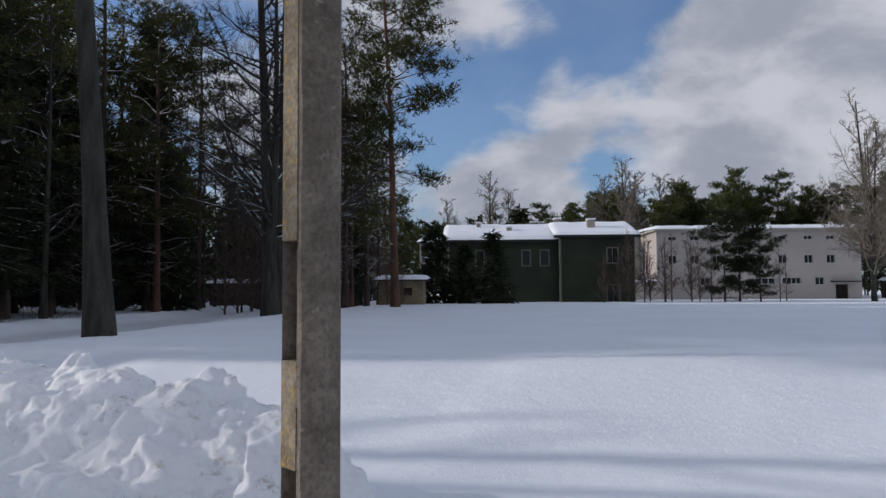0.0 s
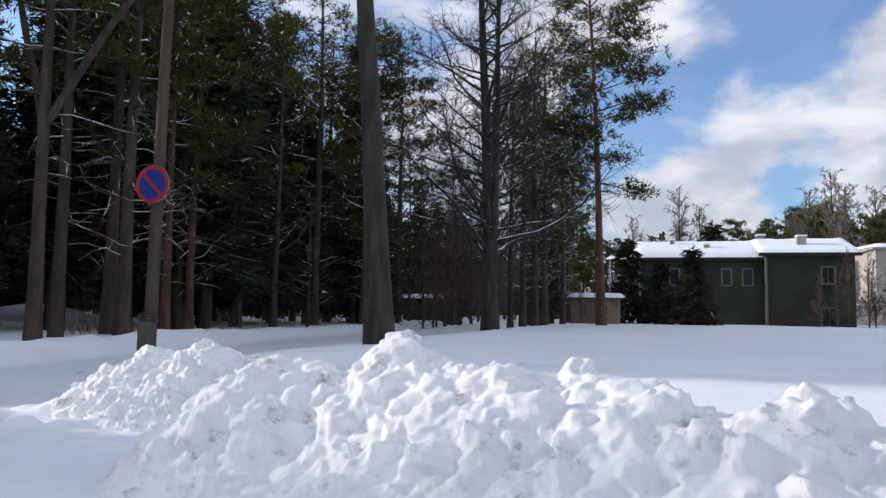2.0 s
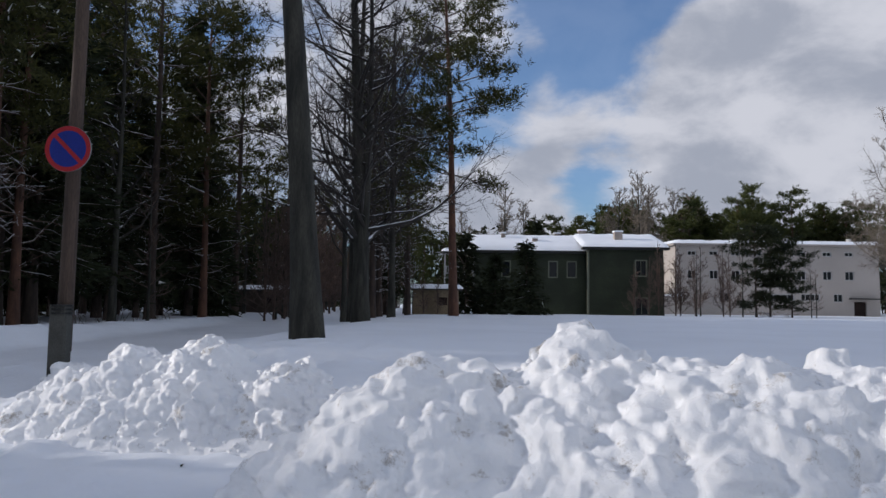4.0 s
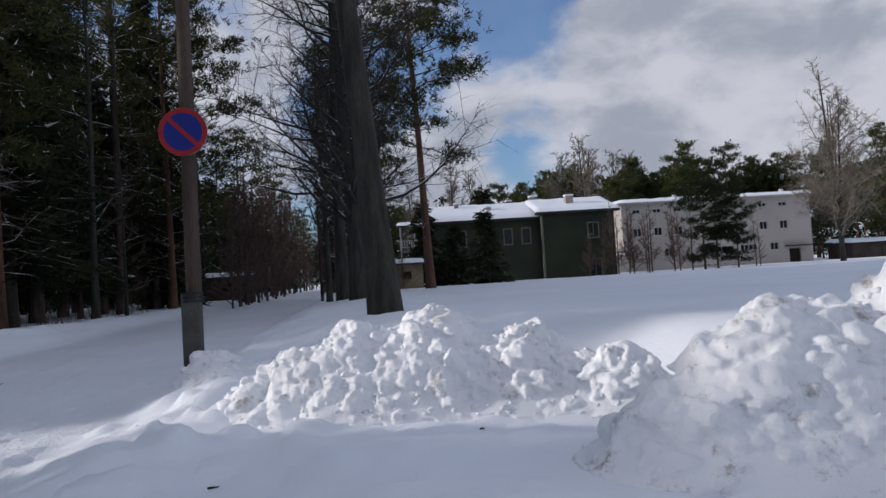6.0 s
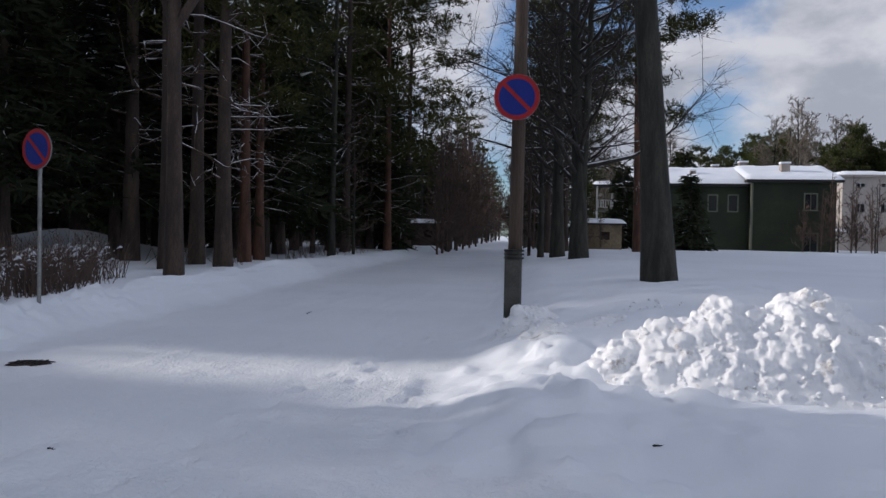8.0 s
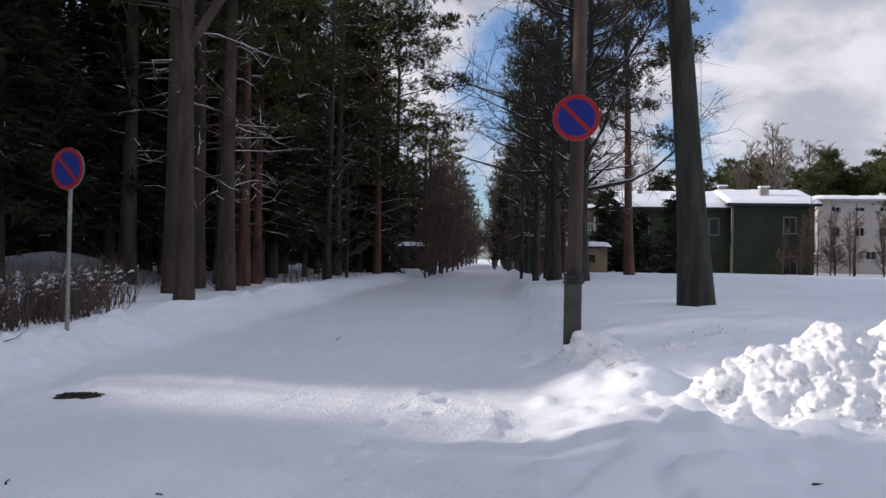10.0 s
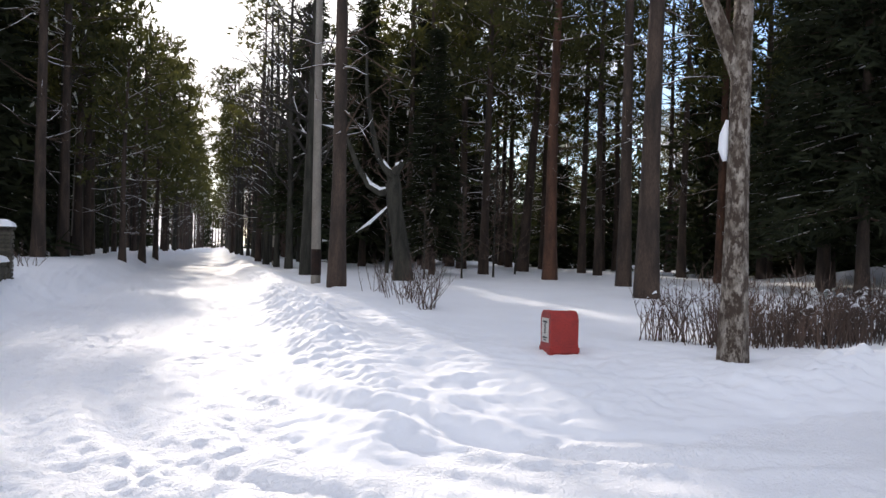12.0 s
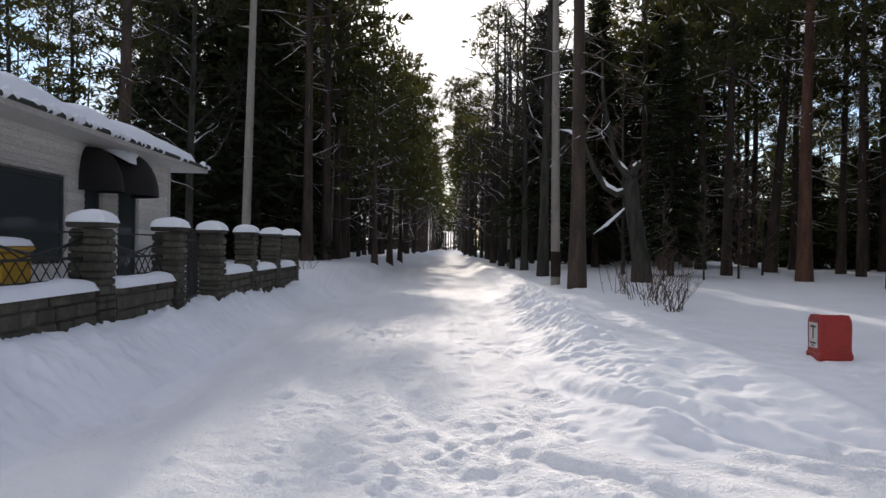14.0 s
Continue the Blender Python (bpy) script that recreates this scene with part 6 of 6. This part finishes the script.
def build_villa():
    """The white-boarded house behind the stone fence; u runs east along its front, y towards the back."""
    turn = math.degrees(math.atan2(-0.057, 0.998))
    v = thing("villa", pose(-23.46, -4.27, 0.368, 0, 0, turn) @ Matrix.Scale(0.762, 4), "single-storey white clapboard house with a snowy roof and black awning", "house")
    holes = [(5.75, 9.3, 1.15, 2.72), (2.2, 3.25, 0.4, 2.75), (4.2, 4.9, 0.4, 2.7)]
    walls = Buf()
    wall_boxes(walls, 0.0, 13.0, 0.0, 3.5, holes, -0.30, -0.04)
    part("front_wall", walls, SIDING, v)
    side_wall(v, "end_wall", (0.0, -8.0, 0.0), (0.25, -0.30, 3.5), SIDING)
    side_wall(v, "end_wall", (12.75, -8.0, 0.0), (13.0, -0.30, 3.5), SIDING)
    side_wall(v, "back_wall", (0.25, -8.0, 0.0), (12.75, -7.75, 3.5), SIDING)
    # clapboards, each lapping the one below
    n = 26
    for k in range(n):
        z = 0.2 + 0.125 * k
        us = [0.02]
        for a, b, lo, hi in sorted(holes):
            if lo - 0.1 < z + 0.06 < hi + 0.08:
                us += [a - 0.08, b + 0.08]
        us.append(12.98)
        for a, b in zip(us[::2], us[1::2]):
            board = Buf()
            i = 0
            board.v += [Vector(p) for p in ((a, -0.036, z), (b, -0.036, z), (b, 0.028, z), (a, 0.028, z), (a, -0.036, z + 0.135), (b, -0.036, z + 0.135), (b, -0.004, z + 0.135), (a, -0.004, z + 0.135))]
            board.f += [(0, 1, 2, 3), (3, 2, 6, 7), (7, 6, 5, 4), (0, 3, 7, 4), (1, 5, 6, 2)]
            part("clapboard", board, SIDING, v)
    for name, h, bars in (("window", holes[0], 1), ("door", holes[1], 0), ("side_light", holes[2], 0)):
        window_unit(v, name, *h, -0.14, ROOF_EDGE, bars, "dark-framed glazing", CURTAIN_REFLECTION_PANE)
    corner = Buf()
    corner.box((-0.06, -0.16, 0.2), (0.10, 0.03, 3.45), None, 0.01)
    part("corner_board", corner, WHITE_TRIM, v)
    # low roof rising to the back, with a deep soffit
    roof = Buf()
    for pts in ([(-0.95, 0.75, 3.55), (13.6, 0.75, 3.55), (13.6, -4.2, 4.75), (-0.95, -4.2, 4.75)], [(-0.95, -8.8, 3.55), (-0.95, -4.2, 4.75), (13.6, -4.2, 4.75), (13.6, -8.8, 3.55)],
                [(-0.95, 0.75, 3.46), (-0.95, -8.8, 3.46), (13.6, -8.8, 3.46), (13.6, 0.75, 3.46)], [(-0.95, 0.75, 3.46), (13.6, 0.75, 3.46), (13.6, 0.75, 3.55), (-0.95, 0.75, 3.55)],
                [(-0.95, 0.75, 3.46), (-0.95, 0.75, 3.55), (-0.95, -4.2, 4.75), (-0.95, -8.8, 3.55), (-0.95, -8.8, 3.46)]):
        i = len(roof.v)
        roof.v += [Vector(p) for p in pts]
        roof.f.append(tuple(range(i, i + len(pts))))
    part("roof", roof, WHITE_TRIM, v, "white-painted soffit and eave")
    edge = Buf()
    edge.tube([Vector((-1.0, 0.82, 3.57)), Vector((13.6, 0.82, 3.57))], [0.045, 0.045], 8, True)
    part("gutter", edge, ROOF_EDGE, v, "dark gutter along the eave")
    snow = Buf()
    slab_snow(snow, -0.85, 13.5, -4.2, 0.62, 4.72, 0.42, 21, -0.238, 0.22)
    part("roof_snow", snow, SNOW_CAP, v, "thick rounded snow on the roof", True)
    drip = Buf()
    rng = np.random.default_rng(8)
    for k in range(60):
        u = rng.uniform(2.2, 13.4) if k > 14 else rng.uniform(-0.9, 13)
        drip.tube([Vector((u - 0.16, 0.80, 3.60)), Vector((u, 0.84, 3.57 + rng.uniform(0, 0.06))), Vector((u + 0.16, 0.80, 3.60))], [0.02, rng.uniform(0.05, 0.10), 0.02], 6)
    tagged(part("eave_snow", drip, SNOW_CAP, v, "broken ridge of snow along the gutter", True), "broken ridge of snow along the gutter", kind="stuff")
    # two half-dome awnings, side by side
    for u, wide, high, out in ((3.5, 0.88, 1.0, 0.9), (4.85, 0.42, 0.9, 0.7)):
        dome = Buf()
        base = 2.52
        rows, cols = 7, 14
        for i in range(rows + 1):
            t = math.pi / 2 * i / rows
            for j in range(cols + 1):
                p = math.pi * j / cols
                dome.v.append(Vector((u + wide * math.cos(p) * math.cos(t) ** 0.8, 0.02 + out * math.sin(p) * math.cos(t) ** 0.8, base + high * math.sin(t))))
        for i in range(rows):
            for j in range(cols):
                k = i * (cols + 1) + j
                dome.f.append((k, k + 1, k + cols + 2, k + cols + 1))
        a = part("awning", dome, AWNING, v, "black domed cloth awning over the entrance", True)
        if wide > 0.8:
            cap = Buf()
            slab_snow(cap, u - 0.2, u + 0.75, 0.05, 0.62, base + high * 0.93, 0.22, 31, -0.5, 0.07)
            part("awning_snow", cap, SNOW_CAP, a, "", True)
    bin_ = thing("grit_bin", pose(-16.75, -4.28, 0.62, 0, 0, turn), "yellow plastic grit bin topped with snow behind the fence", "bin")
    tub = Buf()
    tub.box((-0.33, -0.2, 0.0), (0.33, 0.2, 0.78), None, 0.03)
    part("tub", tub, YELLOW, bin_)
    lid = Buf()
    lid.box((-0.36, -0.23, 0.78), (0.36, 0.23, 0.86), None, 0.03)
    part("lid", lid, YELLOW, bin_)
    cap = Buf()
    slab_snow(cap, -0.36, 0.36, -0.23, 0.23, 0.85, 0.10, 33, 0, 0.05)
    part("lid_snow", cap, SNOW_CAP, bin_, "", True)


PILLARS = [(-14.5, -3.55), (-16.83, -3.31), (-19.04, -3.04), (-20.9, -2.85), (-23.02, -2.64), (-25.01, -2.43), (-27.09, -2.23)]


def build_fence():
    """Stone pillars with snow caps, a low stone wall between them and iron lattice on it."""
    turn = math.degrees(math.atan2(-0.085, 1.0))
    rng = np.random.default_rng(17)
    half, top = 0.19, 1.76
    for x, y in PILLARS:
        p = thing("stone_pillar", pose(x, y, 0.0, 0, 0, turn), "square split-stone fence pillar with a thick snow cap", "pillar", "fence pillars")
        core = Buf()
        core.box((-half + 0.03, -half + 0.03, 0.0), (half - 0.03, half - 0.03, top - 0.08))
        part("core", core, MORTAR, p)
        z = 0.35
        while z < top - 0.15:
            h = rng.uniform(0.075, 0.115)
            cut = rng.uniform(-0.12, 0.12)
            for a, b in ((-half, cut - 0.006), (cut + 0.006, half)):
                stone = Buf()
                j = rng.uniform(-0.014, 0.014, 2)
                stone.box((a + j[0] * (a == -half), -half + j[1], z), (b + j[1] * (b == half), half + j[0], z + h - 0.014), None, 0.014)
                part("stone", stone, STONE, p)
            z += h
        lid = Buf()
        lid.box((-half - 0.02, -half - 0.02, top - 0.07), (half + 0.02, half + 0.02, top), None, 0.015)
        part("capstone", lid, STONE, p)
        cap = Buf()
        slab_snow(cap, -half - 0.04, half + 0.04, -half - 0.04, half + 0.04, top - 0.01, 0.16, int(-x), 0, 0.035)
        part("snow_cap", cap, SNOW_CAP, p, "thick rounded snow cap", True)
    for i, ((x0, y0), (x1, y1)) in enumerate(zip(PILLARS, PILLARS[1:])):
        length = math.hypot(x1 - x0, y1 - y0) - 2 * half - 0.02
        m = pose((x0 + x1) / 2, (y0 + y1) / 2, 0.0, 0, 0, turn)
        if i == 2:
            gate = thing("garden_gate", pose((x0 + x1) / 2, (y0 + y1) / 2, 0.55, 0, 0, turn + 12), "black wrought-iron garden gate with thin vertical bars", "gate")
            for k in range(9):
                bar = Buf()
                u = -length / 2 + 0.05 + (length - 0.1) * k / 8
                bar.tube([Vector((u, 0, 0)), Vector((u, 0, 1.05 + 0.15 * math.sin(math.pi * k / 8)))], [0.012, 0.012], 6, True)
                part("bar", bar, IRON, gate)
            for z in (0.12, 1.0):
                rail = Buf()
                rail.box((-length / 2, -0.015, z), (length / 2, 0.015, z + 0.035))
                part("rail", rail, IRON, gate)
            continue
        w = thing("garden_wall", m, "low split-stone garden wall with snow lying on top", "wall", "fence walls")
        core = Buf()
        core.box((-length / 2, -0.14, 0.0), (length / 2, 0.14, 0.97))
        part("core", core, MORTAR, w)
        z = 0.12
        while z < 0.92:
            h = rng.uniform(0.13, 0.19)
            u = -length / 2 + 0.005
            while u < length / 2 - 0.08:
                e = min(length / 2 - 0.005, u + rng.uniform(0.25, 0.55))
                stone = Buf()
                d = 0.165 + rng.uniform(-0.012, 0.016)
                stone.box((u, -d, z), (e - 0.014, d, min(z + h, 1.0) - 0.014), None, 0.016)
                part("stone", stone, STONE, w)
                u = e
            z += h
        cap = Buf()
        slab_snow(cap, -length / 2 - 0.02, length / 2 + 0.02, -0.22, 0.22, 0.99, 0.13, 40 + i, 0, 0.05)
        part("snow_layer", cap, SNOW_CAP, w, "", True)
        if i > 2:
            continue
        panel = thing("fence_panel", pose((x0 + x1) / 2, (y0 + y1) / 2, 0.0, 0, 0, turn), "black iron lattice fence panel above the stone wall", "fence", "iron fence panels")
        cells = int(length / 0.2)
        for z in (1.10, 1.33):
            rail = Buf()
            rail.box((-length / 2, -0.015, z), (length / 2, 0.015, z + 0.03))
            part("rail", rail, IRON, panel)
        top_rail = Buf()
        top_rail.box((-length / 2, -0.012, 1.62), (length / 2, 0.012, 1.64))
        part("top_rail", top_rail, IRON, panel)
        for k in range(cells):
            u0, u1 = -length / 2 + length * k / cells, -length / 2 + length * (k + 1) / cells
            for a, b in ((u0, u1), (u1, u0)):
                bar = Buf()
                bar.tube([Vector((a, 0, 1.12)), Vector((b, 0, 1.33))], [0.009, 0.009], 4)
                part("lattice_bar", bar, IRON, panel)
        for s in (-1, 1):
            for k in range(4):
                bar = Buf()
                u = s * length / 2
                bar.tube([Vector((u, 0, 1.6 - 0.03 * k)), Vector((u - s * (0.3 + 0.12 * k), 0, 1.5 - 0.02 * k)), Vector((u - s * (0.5 + 0.26 * k), 0, 1.35))], [0.009] * 3, 4)
                part("fan_bar", bar, IRON, panel)


def build_grit_box():
    b = thing("grit_box", pose(-16.72, 5.52, ground_at(-16.72, 5.52) - 0.02, 0, -2, -10), "red plastic roadside box with a rounded top and white label", "box")
    w, h, c = 0.19, 0.56, 0.075
    body = Buf()
    prof = [(-w, 0.0), (w, 0.0), (w, 0.12), (w - 0.012, 0.14), (w, h - c * 1.4), (w - 0.025, h - c * 0.6), (w - c, h), (-w + c, h), (-w + 0.025, h - c * 0.6), (-w, h - c * 1.4), (-w + 0.012, 0.14), (-w, 0.12)]
    n = len(prof)
    for y, s in ((-w, 0.955), (-w + 0.02, 1.0), (w - 0.02, 1.0), (w, 0.955)):
        for px, pz in prof:
            body.v.append(Vector((px * s, y, 0.28 + (pz - 0.28) * (s if pz > 0.24 else 1))))
    for r in range(3):
        for k in range(n):
            a0, a1 = r * n + k, r * n + (k + 1) % n
            body.f.append((a0, a1, a1 + n, a0 + n))
    body.f += [tuple(reversed(range(n))), tuple(3 * n + k for k in range(n))]
    part("body", body, BOX_RED, b)
    foot = Buf()
    foot.box((-w - 0.012, -w - 0.012, 0.02), (w + 0.012, w + 0.012, 0.10), None, 0.012)
    part("skirt", foot, BOX_RED, b)
    label = Buf()
    label.box((-0.12, -w - 0.006, 0.15), (0.12, -w - 0.001, 0.46))
    plate = part("label", label, LABEL_WHITE, b, "white printed label")
    for u0, u1, z0, z1 in ((-0.08, 0.08, 0.40, 0.425), (-0.016, 0.016, 0.26, 0.40), (-0.08, 0.08, 0.20, 0.22), (-0.045, 0.045, 0.17, 0.185)):
        bar = Buf()
        bar.box((u0, -w - 0.009, z0), (u1, -w - 0.0065, z1))
        part("print_bar", bar, INK, plate)
    cap = Buf()
    slab_snow(cap, -0.09, 0.10, -0.15, 0.15, h - 0.012, 0.02, 5, 0, 0.05)
    part("snow_dusting", cap, SNOW_CAP, b, "", True)


def build_drain():
    d = thing("storm_drain", pose(-12.87, 7.97, ground_at(-12.87, 7.97) + 0.012, 0, 0, 20), "dark open storm drain grate bared in the snowy road", "drain")
    rim = Buf()
    n = 20
    rng = np.random.default_rng(3)
    ring = [(0.24 * math.cos(2 * math.pi * k / n) * rng.uniform(0.8, 1.2), 0.19 * math.sin(2 * math.pi * k / n) * rng.uniform(0.8, 1.1)) for k in range(n)]
    rim.v = [Vector((a, b, 0.0)) for a, b in ring] + [Vector((a * 0.9, b * 0.9, 0.012)) for a, b in ring]
    rim.f = [(k, (k + 1) % n, n + (k + 1) % n, n + k) for k in range(n)] + [tuple(n + k for k in range(n))]
    # flat dark plate under the bars, painted as the shade of the open drain
    part("pit", rim, DARK_HOLLOW, d)
    for k in range(6):
        bar = Buf()
        u = -0.15 + 0.06 * k
        bar.box((u - 0.01, -0.11, 0.012), (u + 0.01, 0.11, 0.022))
        part("grate_bar", bar, IRON, d)


# ---- shrubs, hedge, snag ----


def shrub_buf(rng, x, y, stems, h, spread, z, side=3, lean=0.35):
    b = Buf()
    for k in range(stems):
        start = Vector((x + rng.normal() * spread * 0.35, y + rng.normal() * spread * 0.35, z - 0.05))
        pts = run(start, Vector((rng.normal() * lean, rng.normal() * lean, 1)), h * rng.uniform(0.6, 1.1), 4, rng, 0.13, 0.04)
        b.tube(pts, taper(0.010, 0.003, len(pts)), side)
        for s in range(4):
            q = on_line(pts, rng.uniform(0.3, 0.95))
            e = q + Vector((rng.normal() * 0.5, rng.normal() * 0.5, rng.uniform(0.3, 1))).normalized() * h * rng.uniform(0.12, 0.32)
            b.spike(q, e, 0.006)
    return b


def build_hedge():
    rng = np.random.default_rng(23)
    line = [(-16.5, 7.45), (-16.0, 9.6), (-15.9, 11.6), (-16.2, 13.8), (-17.0, 16.0)]
    for i, ((x0, y0), (x1, y1)) in enumerate(zip(line, line[1:])):
        hedge = thing("hedge", (0, 0, 0), "bare brown clipped hedge with clumps of snow on top", "hedge", "hedge sections")
        twigs, caps = Buf(), Buf()
        n = 62 if i < 3 else 38
        for k in range(n):
            t = rng.uniform(0, 1)
            x, y = x0 + (x1 - x0) * t - rng.uniform(0, 1.15), y0 + (y1 - y0) * t + rng.normal() * 0.1
            s = shrub_buf(rng, x, y, 5, rng.uniform(0.6, 1.2), 0.25, ground_at(x, y), lean=0.16)
            o = len(twigs.v)
            twigs.v += s.v
            twigs.f += [tuple(q + o for q in f) for f in s.f]
        tagged(part("twigwork", twigs, BRUSH, hedge), kind="stuff")
        for k in range(60):
            t = rng.uniform(0, 1)
            x, y = x0 + (x1 - x0) * t - rng.uniform(0.0, 1.1), y0 + (y1 - y0) * t + rng.normal() * 0.1
            z = ground_at(x, y) + rng.uniform(0.4, 0.82)
            r = rng.uniform(0.012, 0.045)
            caps.tube([Vector((x - 2 * r, y, z - r)), Vector((x - r * 0.6, y + r * 0.5, z)), Vector((x + r * 0.7, y, z + r * 0.3)), Vector((x + 2 * r, y - r * 0.4, z - r * 0.4))], [0.004, r * 0.6, r * 0.5, 0.004], 5)
        tagged(part("clinging_snow", caps, SNOW_CAP, hedge, "", True), kind="stuff")
    for x, y, n, h, sp in ((-22.8, 6.05, 22, 1.35, 0.35), (-25.2, 6.3, 16, 1.0, 0.6), (-27.2, 6.6, 18, 1.1, 0.8), (-26.0, 6.9, 14, 1.0, 0.8), (-24.0, 6.2, 12, 0.8, 0.5), (-36.0, 22.0, 20, 1.0, 0.9), (-19.4, 22.5, 20, 1.0, 0.8), (-20.5, 24.5, 24, 1.0, 1.0), (-18.6, 24.0, 24, 0.9, 0.9), (-18.4, 30.5, 30, 1.1, 1.2), (-18.8, 35.5, 30, 1.2, 1.4), (-19.2, 41.0, 30, 1.3, 1.4), (-34.0, -2.9, 20, 1.1, 0.9)):
        s = new("shrub", shrub_buf(rng, 0, 0, n, h, sp, 0).mesh("shrub", BRUSH))
        s.location = (x, y, ground_at(x, y))
        tagged(s, "leafless brown shrub with thin upright twigs in snow", "shrub", "bare shrubs")


def build_snag():
    """The broken trunk with snow in its crotches."""
    x, y = -33.0, 9.2
    snag = thing("broken_tree", pose(x, y, ground_at(x, y)), "broken grey tree stump with snow in its forks", "tree")
    def at(left, z, back=0.0):
        return Vector((-0.347 * left - 0.938 * back, -0.938 * left + 0.347 * back, z))

    stem = Buf()
    stem.tube([at(0, -0.3), at(0.06, 0.7), at(0.2, 1.6, 0.04), at(0.38, 2.6, -0.03), at(0.44, 3.3), at(0.40, 3.75, 0.05)], [0.42, 0.33, 0.29, 0.28, 0.29, 0.15], 12, True)
    part("trunk", stem, GREY_BARK, snag)
    limbs = (
        ((0.44, 3.15), (0.9, 3.05), (1.3, 3.3), (1.7, 3.95), (2.1, 4.9), (2.25, 6.2)), ((0.40, 3.55), (0.76, 3.95), (1.0, 4.3), (1.26, 5.4), (1.46, 6.7), (1.5, 8.2)),
        ((0.40, 3.7), (0.3, 3.95), (0.14, 4.15)), ((0.5, 2.6), (0.85, 2.3), (1.25, 1.95), (1.7, 1.62)), ((2.1, 4.9), (2.6, 5.3), (3.1, 5.4)),
    )
    for line, r0, r1, snowy in zip(limbs, (0.16, 0.15, 0.17, 0.075, 0.05), (0.05, 0.04, 0.10, 0.03, 0.02), (4, 3, 3, 4, 3)):
        limb, n = Buf(), len(line)
        pts = [at(l, z, 0.06 * math.sin(3 * l + z)) for l, z in line]
        limb.tube(pts, taper(r0, r1, n), 8, True)
        part("limb", limb, GREY_BARK, snag)
        cap = Buf()
        over = [p + Vector((0, 0, 0.7 * r)) for p, r in zip(pts, taper(r0, r1, n))][:snowy]
        cap.tube(over, [0.05] + [0.035 + 0.45 * r0] * (len(over) - 2) + [0.02], 8, True)
        part("fork_snow", cap, SNOW_CAP, snag, "", True)


def build_litter():
    """Dead twigs dropped on the snow."""
    rng = np.random.default_rng(91)
    for x, y, long in ((-6.42, 5.74, 0.10), (-11.73, 13.62, 0.14), (-11.52, 5.23, 0.09), (-10.43, 5.13, 0.06), (-4.64, 6.43, 0.08), (-14.6, 9.05, 0.3)):
        twig = Buf()
        az = rng.uniform(0, math.pi)
        pts = run(Vector((0, 0, 0.012)), Vector((math.cos(az), math.sin(az), 0.1)), long, 4, rng, 0.25)
        twig.tube(pts, taper(0.008, 0.003, len(pts)), 5, True)
        twig.spike(pts[2], pts[2] + Vector((math.sin(az), -math.cos(az), 0.4)) * long * 0.4, 0.004)
        ob = new("twig", twig.mesh("twig", GREY_BARK))
        ob.location = (x, y, ground_at(x, y))
        tagged(ob, "small dark dead twig lying on the snow", "twig", "dropped twigs")


build_litter()
build_concrete_pole()
build_sign_pole()
build_post_sign()
build_street_poles()
build_green_house()
build_white_building()
build_garages()
build_park_sheds()
build_villa()
build_fence()
build_grit_box()
build_drain()
build_hedge()
build_snag()
